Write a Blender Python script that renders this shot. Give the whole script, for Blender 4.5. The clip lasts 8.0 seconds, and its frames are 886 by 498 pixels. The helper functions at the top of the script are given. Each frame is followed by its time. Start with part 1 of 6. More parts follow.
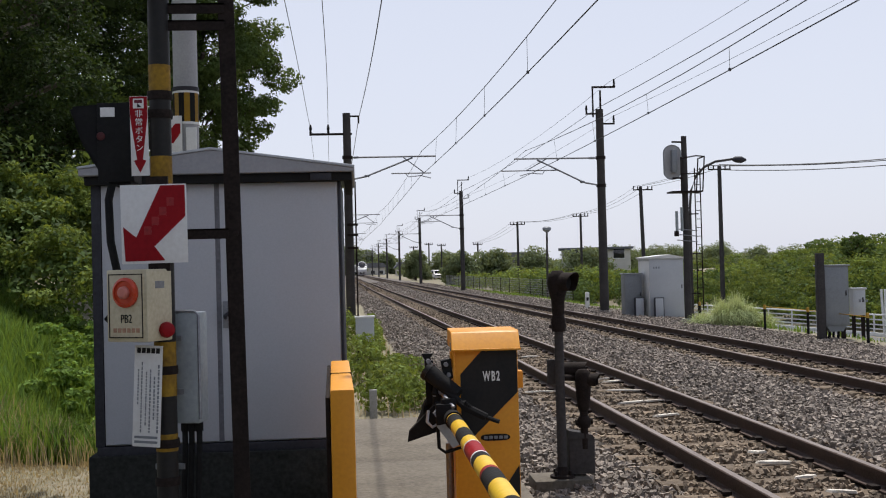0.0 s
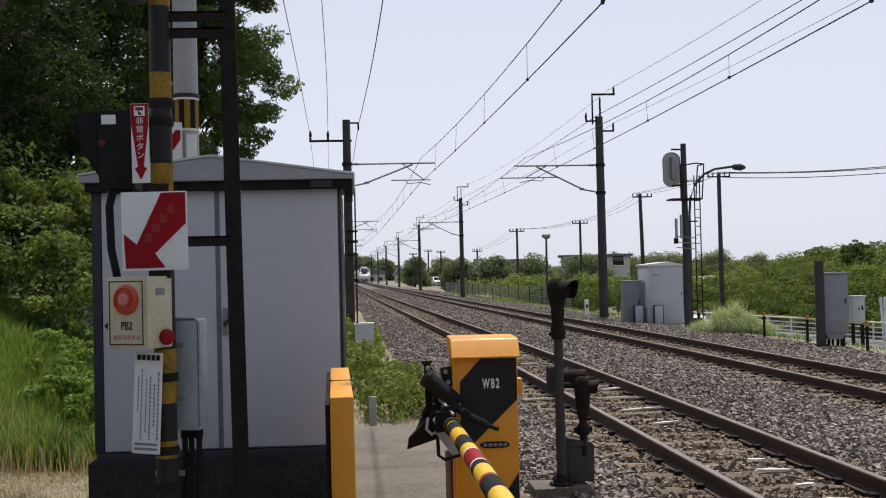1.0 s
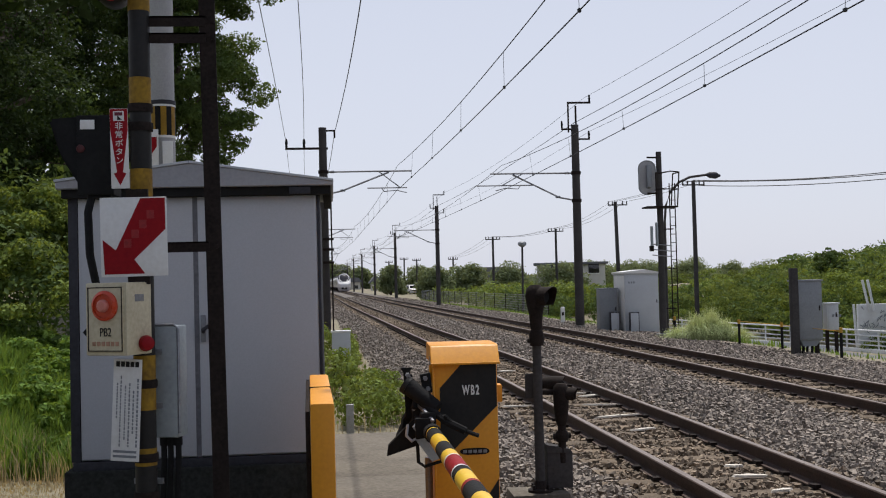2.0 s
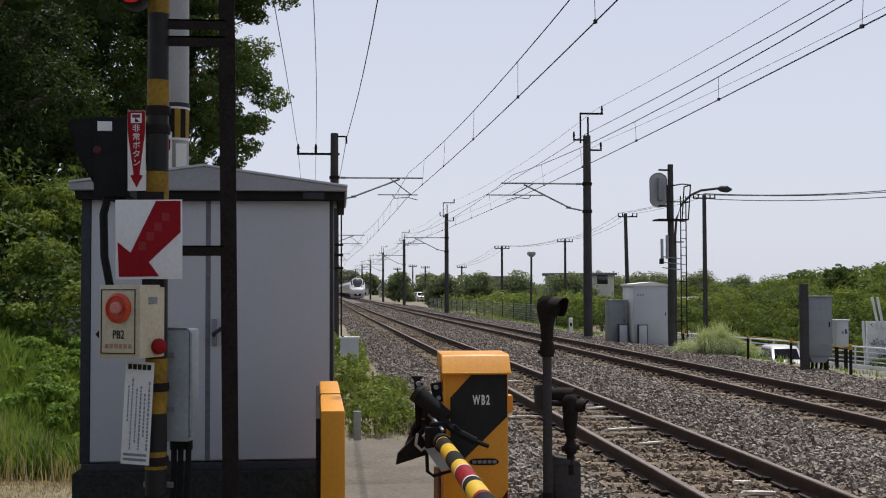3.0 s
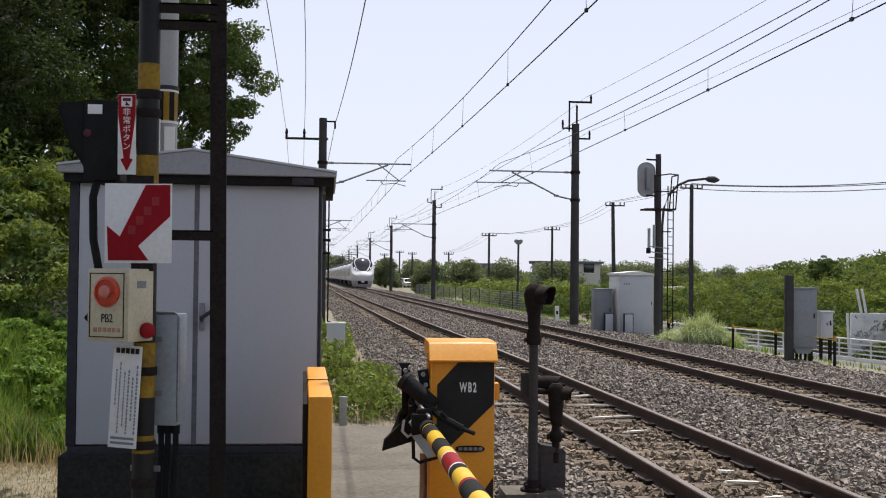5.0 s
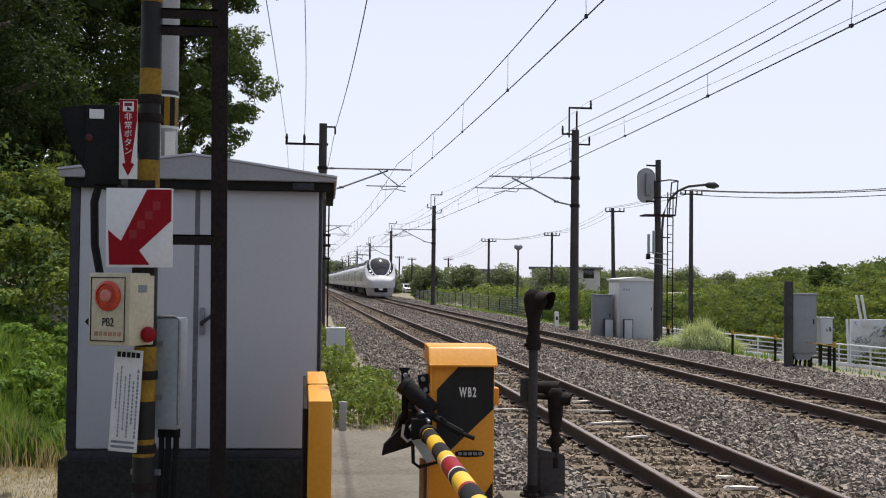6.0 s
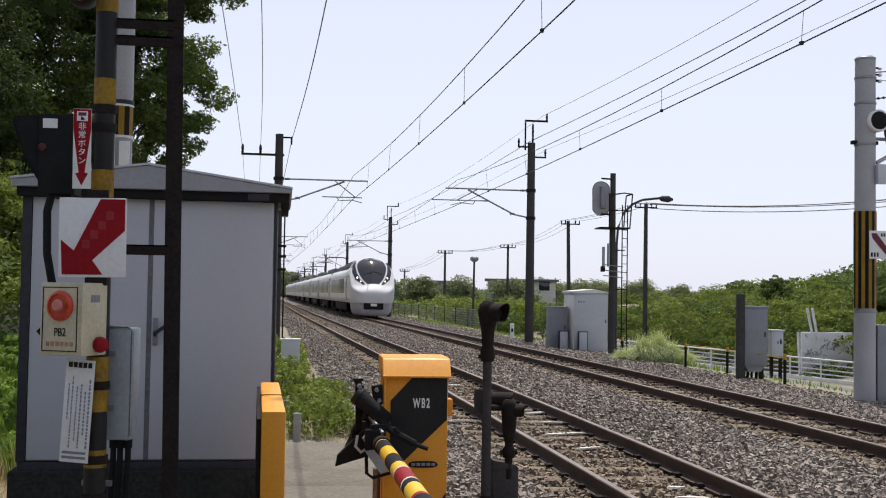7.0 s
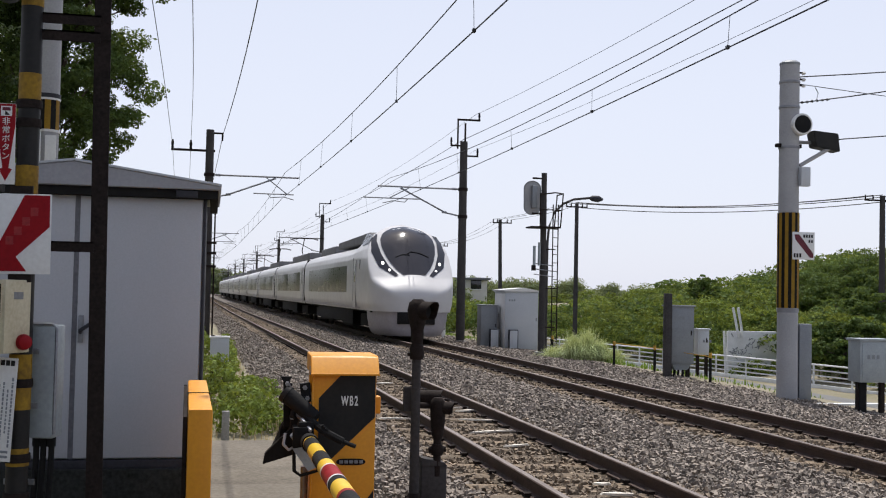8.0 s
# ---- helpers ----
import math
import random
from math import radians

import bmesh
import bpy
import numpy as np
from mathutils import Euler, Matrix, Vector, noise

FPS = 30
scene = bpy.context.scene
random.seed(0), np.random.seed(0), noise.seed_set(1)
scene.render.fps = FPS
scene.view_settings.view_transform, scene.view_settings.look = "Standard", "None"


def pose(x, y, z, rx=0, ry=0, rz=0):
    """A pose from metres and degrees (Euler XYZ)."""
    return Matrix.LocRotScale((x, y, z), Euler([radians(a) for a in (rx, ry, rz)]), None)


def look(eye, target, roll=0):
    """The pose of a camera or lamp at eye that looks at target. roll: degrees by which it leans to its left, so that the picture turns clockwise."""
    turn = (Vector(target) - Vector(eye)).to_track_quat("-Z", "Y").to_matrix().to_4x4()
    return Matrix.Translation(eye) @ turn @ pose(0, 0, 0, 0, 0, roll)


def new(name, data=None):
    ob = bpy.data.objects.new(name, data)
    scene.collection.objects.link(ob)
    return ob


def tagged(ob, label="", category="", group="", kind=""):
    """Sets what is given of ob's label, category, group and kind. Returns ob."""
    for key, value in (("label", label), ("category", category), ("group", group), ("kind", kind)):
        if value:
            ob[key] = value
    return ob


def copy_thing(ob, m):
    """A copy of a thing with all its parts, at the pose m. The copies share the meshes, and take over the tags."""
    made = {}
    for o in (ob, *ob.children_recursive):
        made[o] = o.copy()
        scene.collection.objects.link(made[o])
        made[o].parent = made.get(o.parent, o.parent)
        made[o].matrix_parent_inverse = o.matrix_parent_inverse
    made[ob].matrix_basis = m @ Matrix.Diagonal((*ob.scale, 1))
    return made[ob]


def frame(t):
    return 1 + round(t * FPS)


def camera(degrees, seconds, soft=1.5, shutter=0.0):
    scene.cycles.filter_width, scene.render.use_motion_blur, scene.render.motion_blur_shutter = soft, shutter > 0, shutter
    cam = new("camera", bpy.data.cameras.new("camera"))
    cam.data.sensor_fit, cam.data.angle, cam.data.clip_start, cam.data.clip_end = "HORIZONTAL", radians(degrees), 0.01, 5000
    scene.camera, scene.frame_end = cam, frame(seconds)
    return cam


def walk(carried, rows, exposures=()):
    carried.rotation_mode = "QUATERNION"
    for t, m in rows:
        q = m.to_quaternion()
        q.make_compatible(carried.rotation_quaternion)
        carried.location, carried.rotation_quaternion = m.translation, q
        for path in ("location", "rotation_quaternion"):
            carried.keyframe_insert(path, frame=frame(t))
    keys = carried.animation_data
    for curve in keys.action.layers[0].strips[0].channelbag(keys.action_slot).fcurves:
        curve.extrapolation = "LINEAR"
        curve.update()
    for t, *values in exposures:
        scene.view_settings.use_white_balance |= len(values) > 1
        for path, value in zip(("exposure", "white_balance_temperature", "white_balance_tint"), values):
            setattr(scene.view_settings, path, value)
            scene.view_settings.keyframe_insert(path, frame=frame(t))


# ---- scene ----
# ---- camera and its way: seconds, place, yaw, pitch, lean ----
PATH = [
    (0, 0.000, 0.000, 1.584, -4.250, 0.940, -1.450),
    (0.5, -0.005, 0.005, 1.587, -4.147, 1.122, -1.202),
    (1, -0.003, -0.009, 1.588, -4.287, 1.274, -1.333),
    (1.2, 0.008, -0.031, 1.576, -5.651, 1.445, -1.418),
    (2.3, -0.038, 0.007, 1.583, -5.468, 1.795, -1.395),
    (2.5, -0.042, 0.009, 1.587, -5.727, 1.953, -1.176),
    (3, -0.051, 0.021, 1.585, -5.069, 2.042, -0.148),
    (3.5, -0.051, 0.013, 1.589, -5.516, 1.956, -0.568),
    (4, -0.047, 0.007, 1.591, -5.826, 1.811, -0.260),
    (4.5, -0.055, 0.012, 1.592, -5.772, 1.353, 0.426),
    (6, -0.065, -0.005, 1.587, -5.723, 1.650, 0.684),
    (6.5, -0.063, -0.024, 1.590, -6.715, 2.010, 0.655),
    (7, -0.059, -0.047, 1.586, -7.882, 2.256, 0.927),
    (7.5, -0.056, -0.074, 1.584, -9.456, 1.914, 1.222),
    (8, -0.047, -0.094, 1.589, -11.242, 2.217, 1.184),
]
cam = camera(42.0, 8.0, soft=1.1)
walk(cam, [(t, pose(x, y, z, 90 + p, 0, w) @ pose(0, 0, 0, 0, 0, r)) for t, x, y, z, w, p, r in PATH],
     [(0, 0.04), (1, 0.04), (2.5, -0.10), (3.5, -0.08), (4.5, 0.13), (6, 0.23), (7, 0.21), (8, 0.16)])

# ---- sky and sun ----
SUN_WAY = Vector((0.08, 0.34, 0.94)).normalized()
world = bpy.data.worlds.new("world")
scene.world = world
world.use_nodes = True
wn = world.node_tree.nodes
sky = wn.new("ShaderNodeTexSky")
sky.sky_type = "NISHITA"
sky.sun_disc = False
sky.sun_elevation = math.asin(SUN_WAY.z)
sky.sun_rotation = math.atan2(SUN_WAY.x, SUN_WAY.y)
sky.air_density, sky.dust_density, sky.ozone_density = 1.0, 1.5, 1.5
wn["Background"].inputs["Strength"].default_value = 0.105
haze = wn.new("ShaderNodeMix")
haze.data_type = "RGBA"
way = wn.new("ShaderNodeTexCoord")
split = wn.new("ShaderNodeSeparateXYZ")
thick = wn.new("ShaderNodeMapRange")  # the haze is thickest towards the horizon
thick.interpolation_type = "SMOOTHSTEP"
thick.inputs["From Min"].default_value, thick.inputs["From Max"].default_value = 0.1, 0.95
thick.inputs["To Min"].default_value, thick.inputs["To Max"].default_value = 0.82, 0.12
world.node_tree.links.new(way.outputs["Generated"], split.inputs[0])
world.node_tree.links.new(split.outputs["Z"], thick.inputs["Value"])
world.node_tree.links.new(thick.outputs[0], haze.inputs["Factor"])
haze.inputs["B"].default_value = (7.44, 7.7, 8.85, 1)  # the bright summer haze that whitens the whole sky
world.node_tree.links.new(sky.outputs[0], haze.inputs["A"])
world.node_tree.links.new(haze.outputs["Result"], wn["Background"].inputs["Color"])
sun = new("sun", bpy.data.lights.new("sun", "SUN"))
sun.data.energy, sun.data.angle, sun.data.color = 4.05, radians(0.6), (1.0, 0.96, 0.9)
sun.matrix_world = look(SUN_WAY * 50, (0, 0, 0))


# ---- materials ----
def mat(name, col, rough=0.6, metal=0.0, col2=None, scale=6.0, fine=60.0, mix=0.5, bump=0.15, pick="", hue=0.3, glow=None, coat=0.0):
    """Two tones mixed by coarse and fine noise, with relief; pick: vary by island or by object."""
    m = bpy.data.materials.new(name)
    m.use_nodes = True
    n, k = m.node_tree.nodes, m.node_tree.links
    b = n["Principled BSDF"]
    tc = n.new("ShaderNodeTexCoord")
    a, f = n.new("ShaderNodeTexNoise"), n.new("ShaderNodeTexNoise")
    for tex, s in ((a, scale), (f, fine)):
        tex.inputs["Scale"].default_value, tex.inputs["Detail"].default_value = s, 5.0
        k.new(tc.outputs["Object"], tex.inputs["Vector"])
    add = n.new("ShaderNodeMath")
    add.operation = "ADD"
    k.new(a.outputs["Fac"], add.inputs[0])
    k.new(f.outputs["Fac"], add.inputs[1])
    ramp = n.new("ShaderNodeMapRange")
    ramp.inputs["From Min"].default_value, ramp.inputs["From Max"].default_value = 1.0 - 0.35, 1.0 + 0.35
    ramp.inputs["To Max"].default_value = 1.0
    k.new(add.outputs[0], ramp.inputs["Value"])
    mx = n.new("ShaderNodeMix")
    mx.data_type = "RGBA"
    c2 = col2 or tuple(c * (1 - mix) for c in col)
    mx.inputs["A"].default_value, mx.inputs["B"].default_value = (*col, 1), (*c2, 1)
    k.new(ramp.outputs[0], mx.inputs["Factor"])
    out = mx.outputs["Result"]
    if pick:
        src = n.new("ShaderNodeNewGeometry" if pick == "island" else "ShaderNodeObjectInfo").outputs["Random Per Island" if pick == "island" else "Random"]
        hs = n.new("ShaderNodeHueSaturation")
        mr = n.new("ShaderNodeMapRange")
        mr.inputs["To Min"].default_value, mr.inputs["To Max"].default_value = 1 - hue, 1 + hue
        k.new(src, mr.inputs["Value"])
        k.new(mr.outputs[0], hs.inputs["Value"])
        k.new(out, hs.inputs["Color"])
        out = hs.outputs["Color"]
    k.new(out, b.inputs["Base Color"])
    rr = n.new("ShaderNodeMapRange")
    rr.inputs["To Min"].default_value, rr.inputs["To Max"].default_value = max(rough - 0.12, 0.02), min(rough + 0.12, 1)
    k.new(f.outputs["Fac"], rr.inputs["Value"])
    k.new(rr.outputs[0], b.inputs["Roughness"])
    b.inputs["Metallic"].default_value = metal
    b.inputs["Coat Weight"].default_value = coat
    if bump:
        bp = n.new("ShaderNodeBump")
        bp.inputs["Strength"].default_value, bp.inputs["Distance"].default_value = bump, 0.01
        k.new(f.outputs["Fac"], bp.inputs["Height"])
        k.new(bp.outputs[0], b.inputs["Normal"])
    if glow:
        b.inputs["Emission Color"].default_value = (*glow[:3], 1)
        b.inputs["Emission Strength"].default_value = glow[3]
    return m


def leaf_mat(name, col, col2, hue=0.35):
    m = mat(name, col, 0.75, 0, col2, 0.8, 9.0, 0.5, 0.0, "island", hue)
    b = m.node_tree.nodes["Principled BSDF"]
    b.inputs["Specular IOR Level"].default_value = 0.15
    tr = m.node_tree.nodes.new("ShaderNodeBsdfTranslucent")
    tr.inputs["Color"].default_value = (col[0] * 2.2, col[1] * 1.9, col[2] * 1.1, 1)
    sh = m.node_tree.nodes.new("ShaderNodeMixShader")
    sh.inputs[0].default_value = 0.22
    m.node_tree.links.new(b.outputs[0], sh.inputs[1])
    m.node_tree.links.new(tr.outputs[0], sh.inputs[2])
    m.node_tree.links.new(sh.outputs[0], m.node_tree.nodes["Material Output"].inputs["Surface"])
    return m


M = dict(
    stone=mat("ballast_stone", (0.315, 0.27, 0.23), 0.9, 0, (0.125, 0.10, 0.08), 3, 70, bump=0.3, pick="island", hue=0.5),
    stone_brown=mat("rust_stained_stone", (0.27, 0.21, 0.15), 0.92, 0, (0.115, 0.085, 0.06), 3, 70, bump=0.3, pick="island", hue=0.5),
    # darker than the stones: shadow in the gaps between them is in this colour
    bed=mat("ballast_bed", (0.17, 0.145, 0.12), 0.95, 0, (0.05, 0.041, 0.034), 1.2, 22, bump=1.0),
    rail_side=mat("rail_rust", (0.085, 0.05, 0.036), 0.75, 0.2, (0.04, 0.024, 0.02), 4, 60, bump=0.3),
    rail_top=mat("rail_head", (0.24, 0.205, 0.185), 0.55, 0.8, (0.15, 0.12, 0.105), 2, 40, bump=0.05),
    sleeper=mat("sleeper", (0.215, 0.16, 0.105), 0.9, 0, (0.085, 0.058, 0.038), 5, 26, bump=0.5, pick="object", hue=0.25),
    plate=mat("white_plate", (0.72, 0.68, 0.6), 0.8, 0, (0.42, 0.36, 0.3), 9, 50, bump=0.3),
    rust=mat("rusty_steel", (0.03, 0.021, 0.018), 0.85, 0.1, (0.012, 0.009, 0.008), 9, 70, bump=0.3),
    pole=mat("weathered_pole", (0.075, 0.068, 0.066), 0.88, 0, (0.04, 0.037, 0.037), 2, 30, bump=0.2),
    concrete=mat("concrete", (0.36, 0.35, 0.33), 0.9, 0, (0.22, 0.21, 0.19), 2, 40, bump=0.35),
    pale=mat("pale_concrete_pole", (0.40, 0.40, 0.41), 0.85, 0, (0.30, 0.30, 0.31), 1.5, 40, bump=0.15),
    plinth=mat("dark_concrete", (0.045, 0.046, 0.042), 0.9, 0, (0.014, 0.015, 0.012), 2.5, 40, bump=0.4),
    fade=mat("faded_red", (0.36, 0.015, 0.018), 0.6, 0, None, 9, 60, bump=0),
    dimred=mat("unlit_red_glass", (0.07, 0.005, 0.006), 0.5, 0, None, 9, 60, bump=0),
    pad=mat("concrete_pad", (0.19, 0.162, 0.125), 0.92, 0, (0.085, 0.07, 0.052), 1.6, 30, bump=0.5),
    hut=mat("hut_panel", (0.48, 0.49, 0.52), 0.5, 0, (0.42, 0.43, 0.455), 1.2, 90, bump=0.03),
    hut_dark=mat("dark_trim", (0.05, 0.05, 0.06), 0.6, 0, (0.03, 0.03, 0.035), 4, 40, bump=0.1),
    roof=mat("hut_roof", (0.34, 0.34, 0.36), 0.5, 0.1, (0.27, 0.27, 0.29), 2, 50, bump=0.05),
    seam=mat("grey_seam", (0.17, 0.17, 0.19), 0.6, 0, None, 4, 40, bump=0.1),
    orange=mat("orange_paint", (0.78, 0.33, 0.012), 0.45, 0, (0.66, 0.26, 0.012), 3, 50, bump=0.06),
    yellow=mat("yellow_paint", (0.62, 0.36, 0.02), 0.5, 0, (0.36, 0.2, 0.02), 5, 50, bump=0.1),
    boom_yellow=mat("boom_yellow", (0.80, 0.52, 0.02), 0.4, 0, (0.68, 0.42, 0.02), 5, 50, bump=0.06),
    # dirty post yellow, darkened further for the tree shade it stands in
    shaded_yellow=mat("dirty_shaded_yellow", (0.36, 0.215, 0.02), 0.65, 0, (0.15, 0.085, 0.02), 9, 50, bump=0.2),
    black=mat("black_paint", (0.014, 0.014, 0.015), 0.5, 0, (0.026, 0.024, 0.022), 5, 50, bump=0.08),
    rubber=mat("black_rubber", (0.008, 0.008, 0.009), 0.85, 0, (0.018, 0.018, 0.018), 9, 60, bump=0.3),
    red=mat("red_paint", (0.30, 0.005, 0.010), 0.55, 0, (0.22, 0.004, 0.009), 5, 50, bump=0.05),
    white=mat("white_paint", (0.78, 0.78, 0.77), 0.5, 0, (0.66, 0.65, 0.63), 3, 50, bump=0.04),
    rail_white=mat("guard_white", (0.75, 0.76, 0.76), 0.5, 0, (0.55, 0.55, 0.54), 2, 40, bump=0.08),
    cream=mat("cream_box", (0.62, 0.56, 0.40), 0.55, 0, (0.45, 0.39, 0.26), 7, 60, bump=0.1),
    lens=mat("red_button", (0.62, 0.07, 0.02), 0.3, 0, (0.5, 0.05, 0.02), 5, 30, bump=0.02),
    glow=mat("red_lamp", (0.5, 0.02, 0.02), 0.3, 0, None, 5, 30, bump=0, glow=(1, 0.03, 0.02, 0.2)),
    graybox=mat("grey_box", (0.36, 0.40, 0.42), 0.5, 0.2, (0.27, 0.30, 0.32), 5, 50, bump=0.08),
    cabinet=mat("cabinet_grey", (0.52, 0.54, 0.57), 0.5, 0.1, (0.42, 0.44, 0.47), 1.5, 40, bump=0.05),
    cab_dark=mat("cabinet_dark", (0.25, 0.27, 0.29), 0.55, 0.2, (0.18, 0.19, 0.21), 2, 40, bump=0.08),
    wire=mat("wire", (0.05, 0.05, 0.055), 0.6, 0.5, None, 4, 20, bump=0),
    steel=mat("galvanised", (0.30, 0.31, 0.33), 0.5, 0.7, (0.2, 0.2, 0.22), 6, 50, bump=0.1),
    asphalt=mat("asphalt", (0.16, 0.157, 0.155), 0.9, 0, (0.11, 0.108, 0.105), 1, 60, bump=0.3),
    soil=mat("soil", (0.27, 0.225, 0.165), 0.95, 0, (0.13, 0.125, 0.06), 0.35, 9, bump=0.8),
    train=mat("train_white", (0.56, 0.55, 0.56), 0.42, 0, (0.50, 0.49, 0.50), 0.5, 2.5, bump=0.0, coat=0.15),
    train_grey=mat("train_skirt", (0.36, 0.34, 0.37), 0.5, 0, (0.29, 0.275, 0.30), 1, 12, bump=0.02),
    train_roof=mat("train_roof", (0.20, 0.20, 0.21), 0.7, 0.2, (0.12, 0.12, 0.13), 2, 20, bump=0.1),
    under=mat("underframe", (0.02, 0.019, 0.02), 0.85, 0.1, (0.01, 0.01, 0.01), 3, 20, bump=0.2),
    glass=mat("dark_glass", (0.012, 0.012, 0.016), 0.06, 0, (0.02, 0.018, 0.024), 2, 5, bump=0.0, coat=0.2),
    window=mat("train_window", (0.06, 0.062, 0.055), 0.3, 0, (0.085, 0.085, 0.075), 2, 5, bump=0.0),
    headlamp=mat("headlamp", (0.8, 0.8, 0.8), 0.2, 0, None, 2, 10, bump=0, glow=(1, 0.95, 0.88, 3)),
    bark=mat("bark", (0.10, 0.075, 0.055), 0.9, 0, (0.05, 0.04, 0.03), 4, 25, bump=0.6),
    tile=mat("roof_tile", (0.15, 0.155, 0.17), 0.6, 0, (0.09, 0.09, 0.10), 2, 20, bump=0.2),
    plaster=mat("house_plaster", (0.62, 0.60, 0.56), 0.8, 0, (0.5, 0.48, 0.44), 1, 20, bump=0.1),
    # near-black greens: the wood's deep shade is put into the leaf colour
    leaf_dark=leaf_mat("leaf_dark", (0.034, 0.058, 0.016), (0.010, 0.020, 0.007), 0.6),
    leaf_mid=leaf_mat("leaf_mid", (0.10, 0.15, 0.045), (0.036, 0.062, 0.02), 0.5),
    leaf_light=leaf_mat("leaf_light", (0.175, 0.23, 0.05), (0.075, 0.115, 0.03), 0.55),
    # paler and greyer leaves: the haze of distance is mixed into the colour
    leaf_far_haze=leaf_mat("leaf_far_haze", (0.17, 0.21, 0.11), (0.12, 0.15, 0.085)),
    grass=leaf_mat("grass", (0.165, 0.26, 0.055), (0.085, 0.15, 0.03), 0.55),
    pampas=leaf_mat("pampas", (0.40, 0.46, 0.28), (0.27, 0.34, 0.16)),
    button=mat("faded_button", (0.62, 0.22, 0.17), 0.4, 0, (0.5, 0.15, 0.12), 7, 40, bump=0.03),
    maroon=mat("maroon_paint", (0.16, 0.012, 0.03), 0.6, 0, None, 9, 60, bump=0),
    pink=mat("faded_pink", (0.5, 0.28, 0.18), 0.6, 0, None, 9, 60, bump=0),
    straw=leaf_mat("straw", (0.38, 0.32, 0.22), (0.25, 0.20, 0.13)),
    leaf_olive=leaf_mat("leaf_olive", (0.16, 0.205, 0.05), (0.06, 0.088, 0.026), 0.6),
)

for k in ("black", "rubber", "rust", "plinth", "hut_dark", "under", "shaded_yellow", "red", "hut", "pole", "train_roof"):  # weathered: hardly any sheen
    M[k].node_tree.nodes["Principled BSDF"].inputs["Specular IOR Level"].default_value = 0.2


# ---- shape helpers ----
def mesh_of(name, bm, material):
    me = bpy.data.meshes.new(name)
    bmesh.ops.recalc_face_normals(bm, faces=bm.faces)
    bm.to_mesh(me)
    bm.free()
    me.materials.append(material)
    return me


def smooth(ob, angle=40):
    ob.data.shade_smooth()
    ob.data.set_sharp_from_angle(angle=radians(angle))
    return ob


def thing(name, label, category, x=0, y=0, z=0, rz=0, group="", kind=""):
    ob = new(name)
    ob.empty_display_size = 0.1
    ob.matrix_basis = pose(x, y, z, 0, 0, rz)
    return tagged(ob, label, category, group, kind)


def part(name, bm, material, parent, label=""):
    ob = new(name, mesh_of(name, bm, material))
    ob.parent = parent
    smooth(ob)
    return tagged(ob, label)


def solid(name, bm, material, label, category, group="", kind=""):
    return tagged(smooth(new(name, mesh_of(name, bm, material))), label, category, group, kind)


def box(x0, y0, z0, x1, y1, z1, bevel=0.0, bm=None, m=None):
    bm = bm or bmesh.new()
    one = bmesh.new()
    bmesh.ops.create_cube(one, size=1)
    bmesh.ops.transform(one, matrix=Matrix.Translation(((x0 + x1) / 2, (y0 + y1) / 2, (z0 + z1) / 2)) @ Matrix.Diagonal((x1 - x0, y1 - y0, z1 - z0, 1)), verts=one.verts)
    if bevel:
        bmesh.ops.bevel(one, geom=one.edges[:], offset=bevel, segments=2, affect="EDGES", profile=0.6)
    return join(bm, one, m)


def join(bm, one, m=None):
    if m:
        bmesh.ops.transform(one, matrix=m, verts=one.verts)
    me = bpy.data.meshes.new("tmp")
    one.to_mesh(me)
    one.free()
    bm.from_mesh(me)
    bpy.data.meshes.remove(me)
    return bm


def rod(a, b, r0, r1=None, n=12, bm=None, caps=True):
    bm = bm or bmesh.new()
    a, b = Vector(a), Vector(b)
    r1 = r0 if r1 is None else r1
    turn = (b - a).to_track_quat("Z", "Y").to_matrix()
    rings = []
    for c, r in ((a, r0), (b, r1)):
        rings.append([bm.verts.new(c + turn @ Vector((r * math.cos(i * math.tau / n), r * math.sin(i * math.tau / n), 0))) for i in range(n)])
    for i in range(n):
        bm.faces.new((rings[0][i], rings[0][(i + 1) % n], rings[1][(i + 1) % n], rings[1][i]))
    if caps:
        bm.faces.new(rings[0][::-1])
        bm.faces.new(rings[1])
    return bm


def tube(points, r, n=8, bm=None):
    """A bent tube through the points."""
    bm = bm or bmesh.new()
    pts = [Vector(p) for p in points]
    rings = []
    for i, p in enumerate(pts):
        d = (pts[min(i + 1, len(pts) - 1)] - pts[max(i - 1, 0)]).normalized()
        side = d.cross(Vector((0.13, 0.21, 0.97)) if abs(d.z) < 0.9 else Vector((1, 0.1, 0))).normalized()
        up = side.cross(d)
        rings.append([bm.verts.new(p + r * (side * math.cos(k * math.tau / n) + up * math.sin(k * math.tau / n))) for k in range(n)])
    for a, b in zip(rings, rings[1:]):
        for k in range(n):
            bm.faces.new((a[k], a[(k + 1) % n], b[(k + 1) % n], b[k]))
    bm.faces.new(rings[0][::-1])
    bm.faces.new(rings[-1])
    return bm


def plate(outline, y0, y1, bm=None):
    """A flat shape given in x and z, between two depths."""
    bm = bm or bmesh.new()
    a = [bm.verts.new((x, y0, z)) for x, z in outline]
    b = [bm.verts.new((x, y1, z)) for x, z in outline]
    bm.faces.new(a)
    bm.faces.new(b[::-1])
    for i in range(len(a)):
        j = (i + 1) % len(a)
        bm.faces.new((a[j], a[i], b[i], b[j]))
    return bm


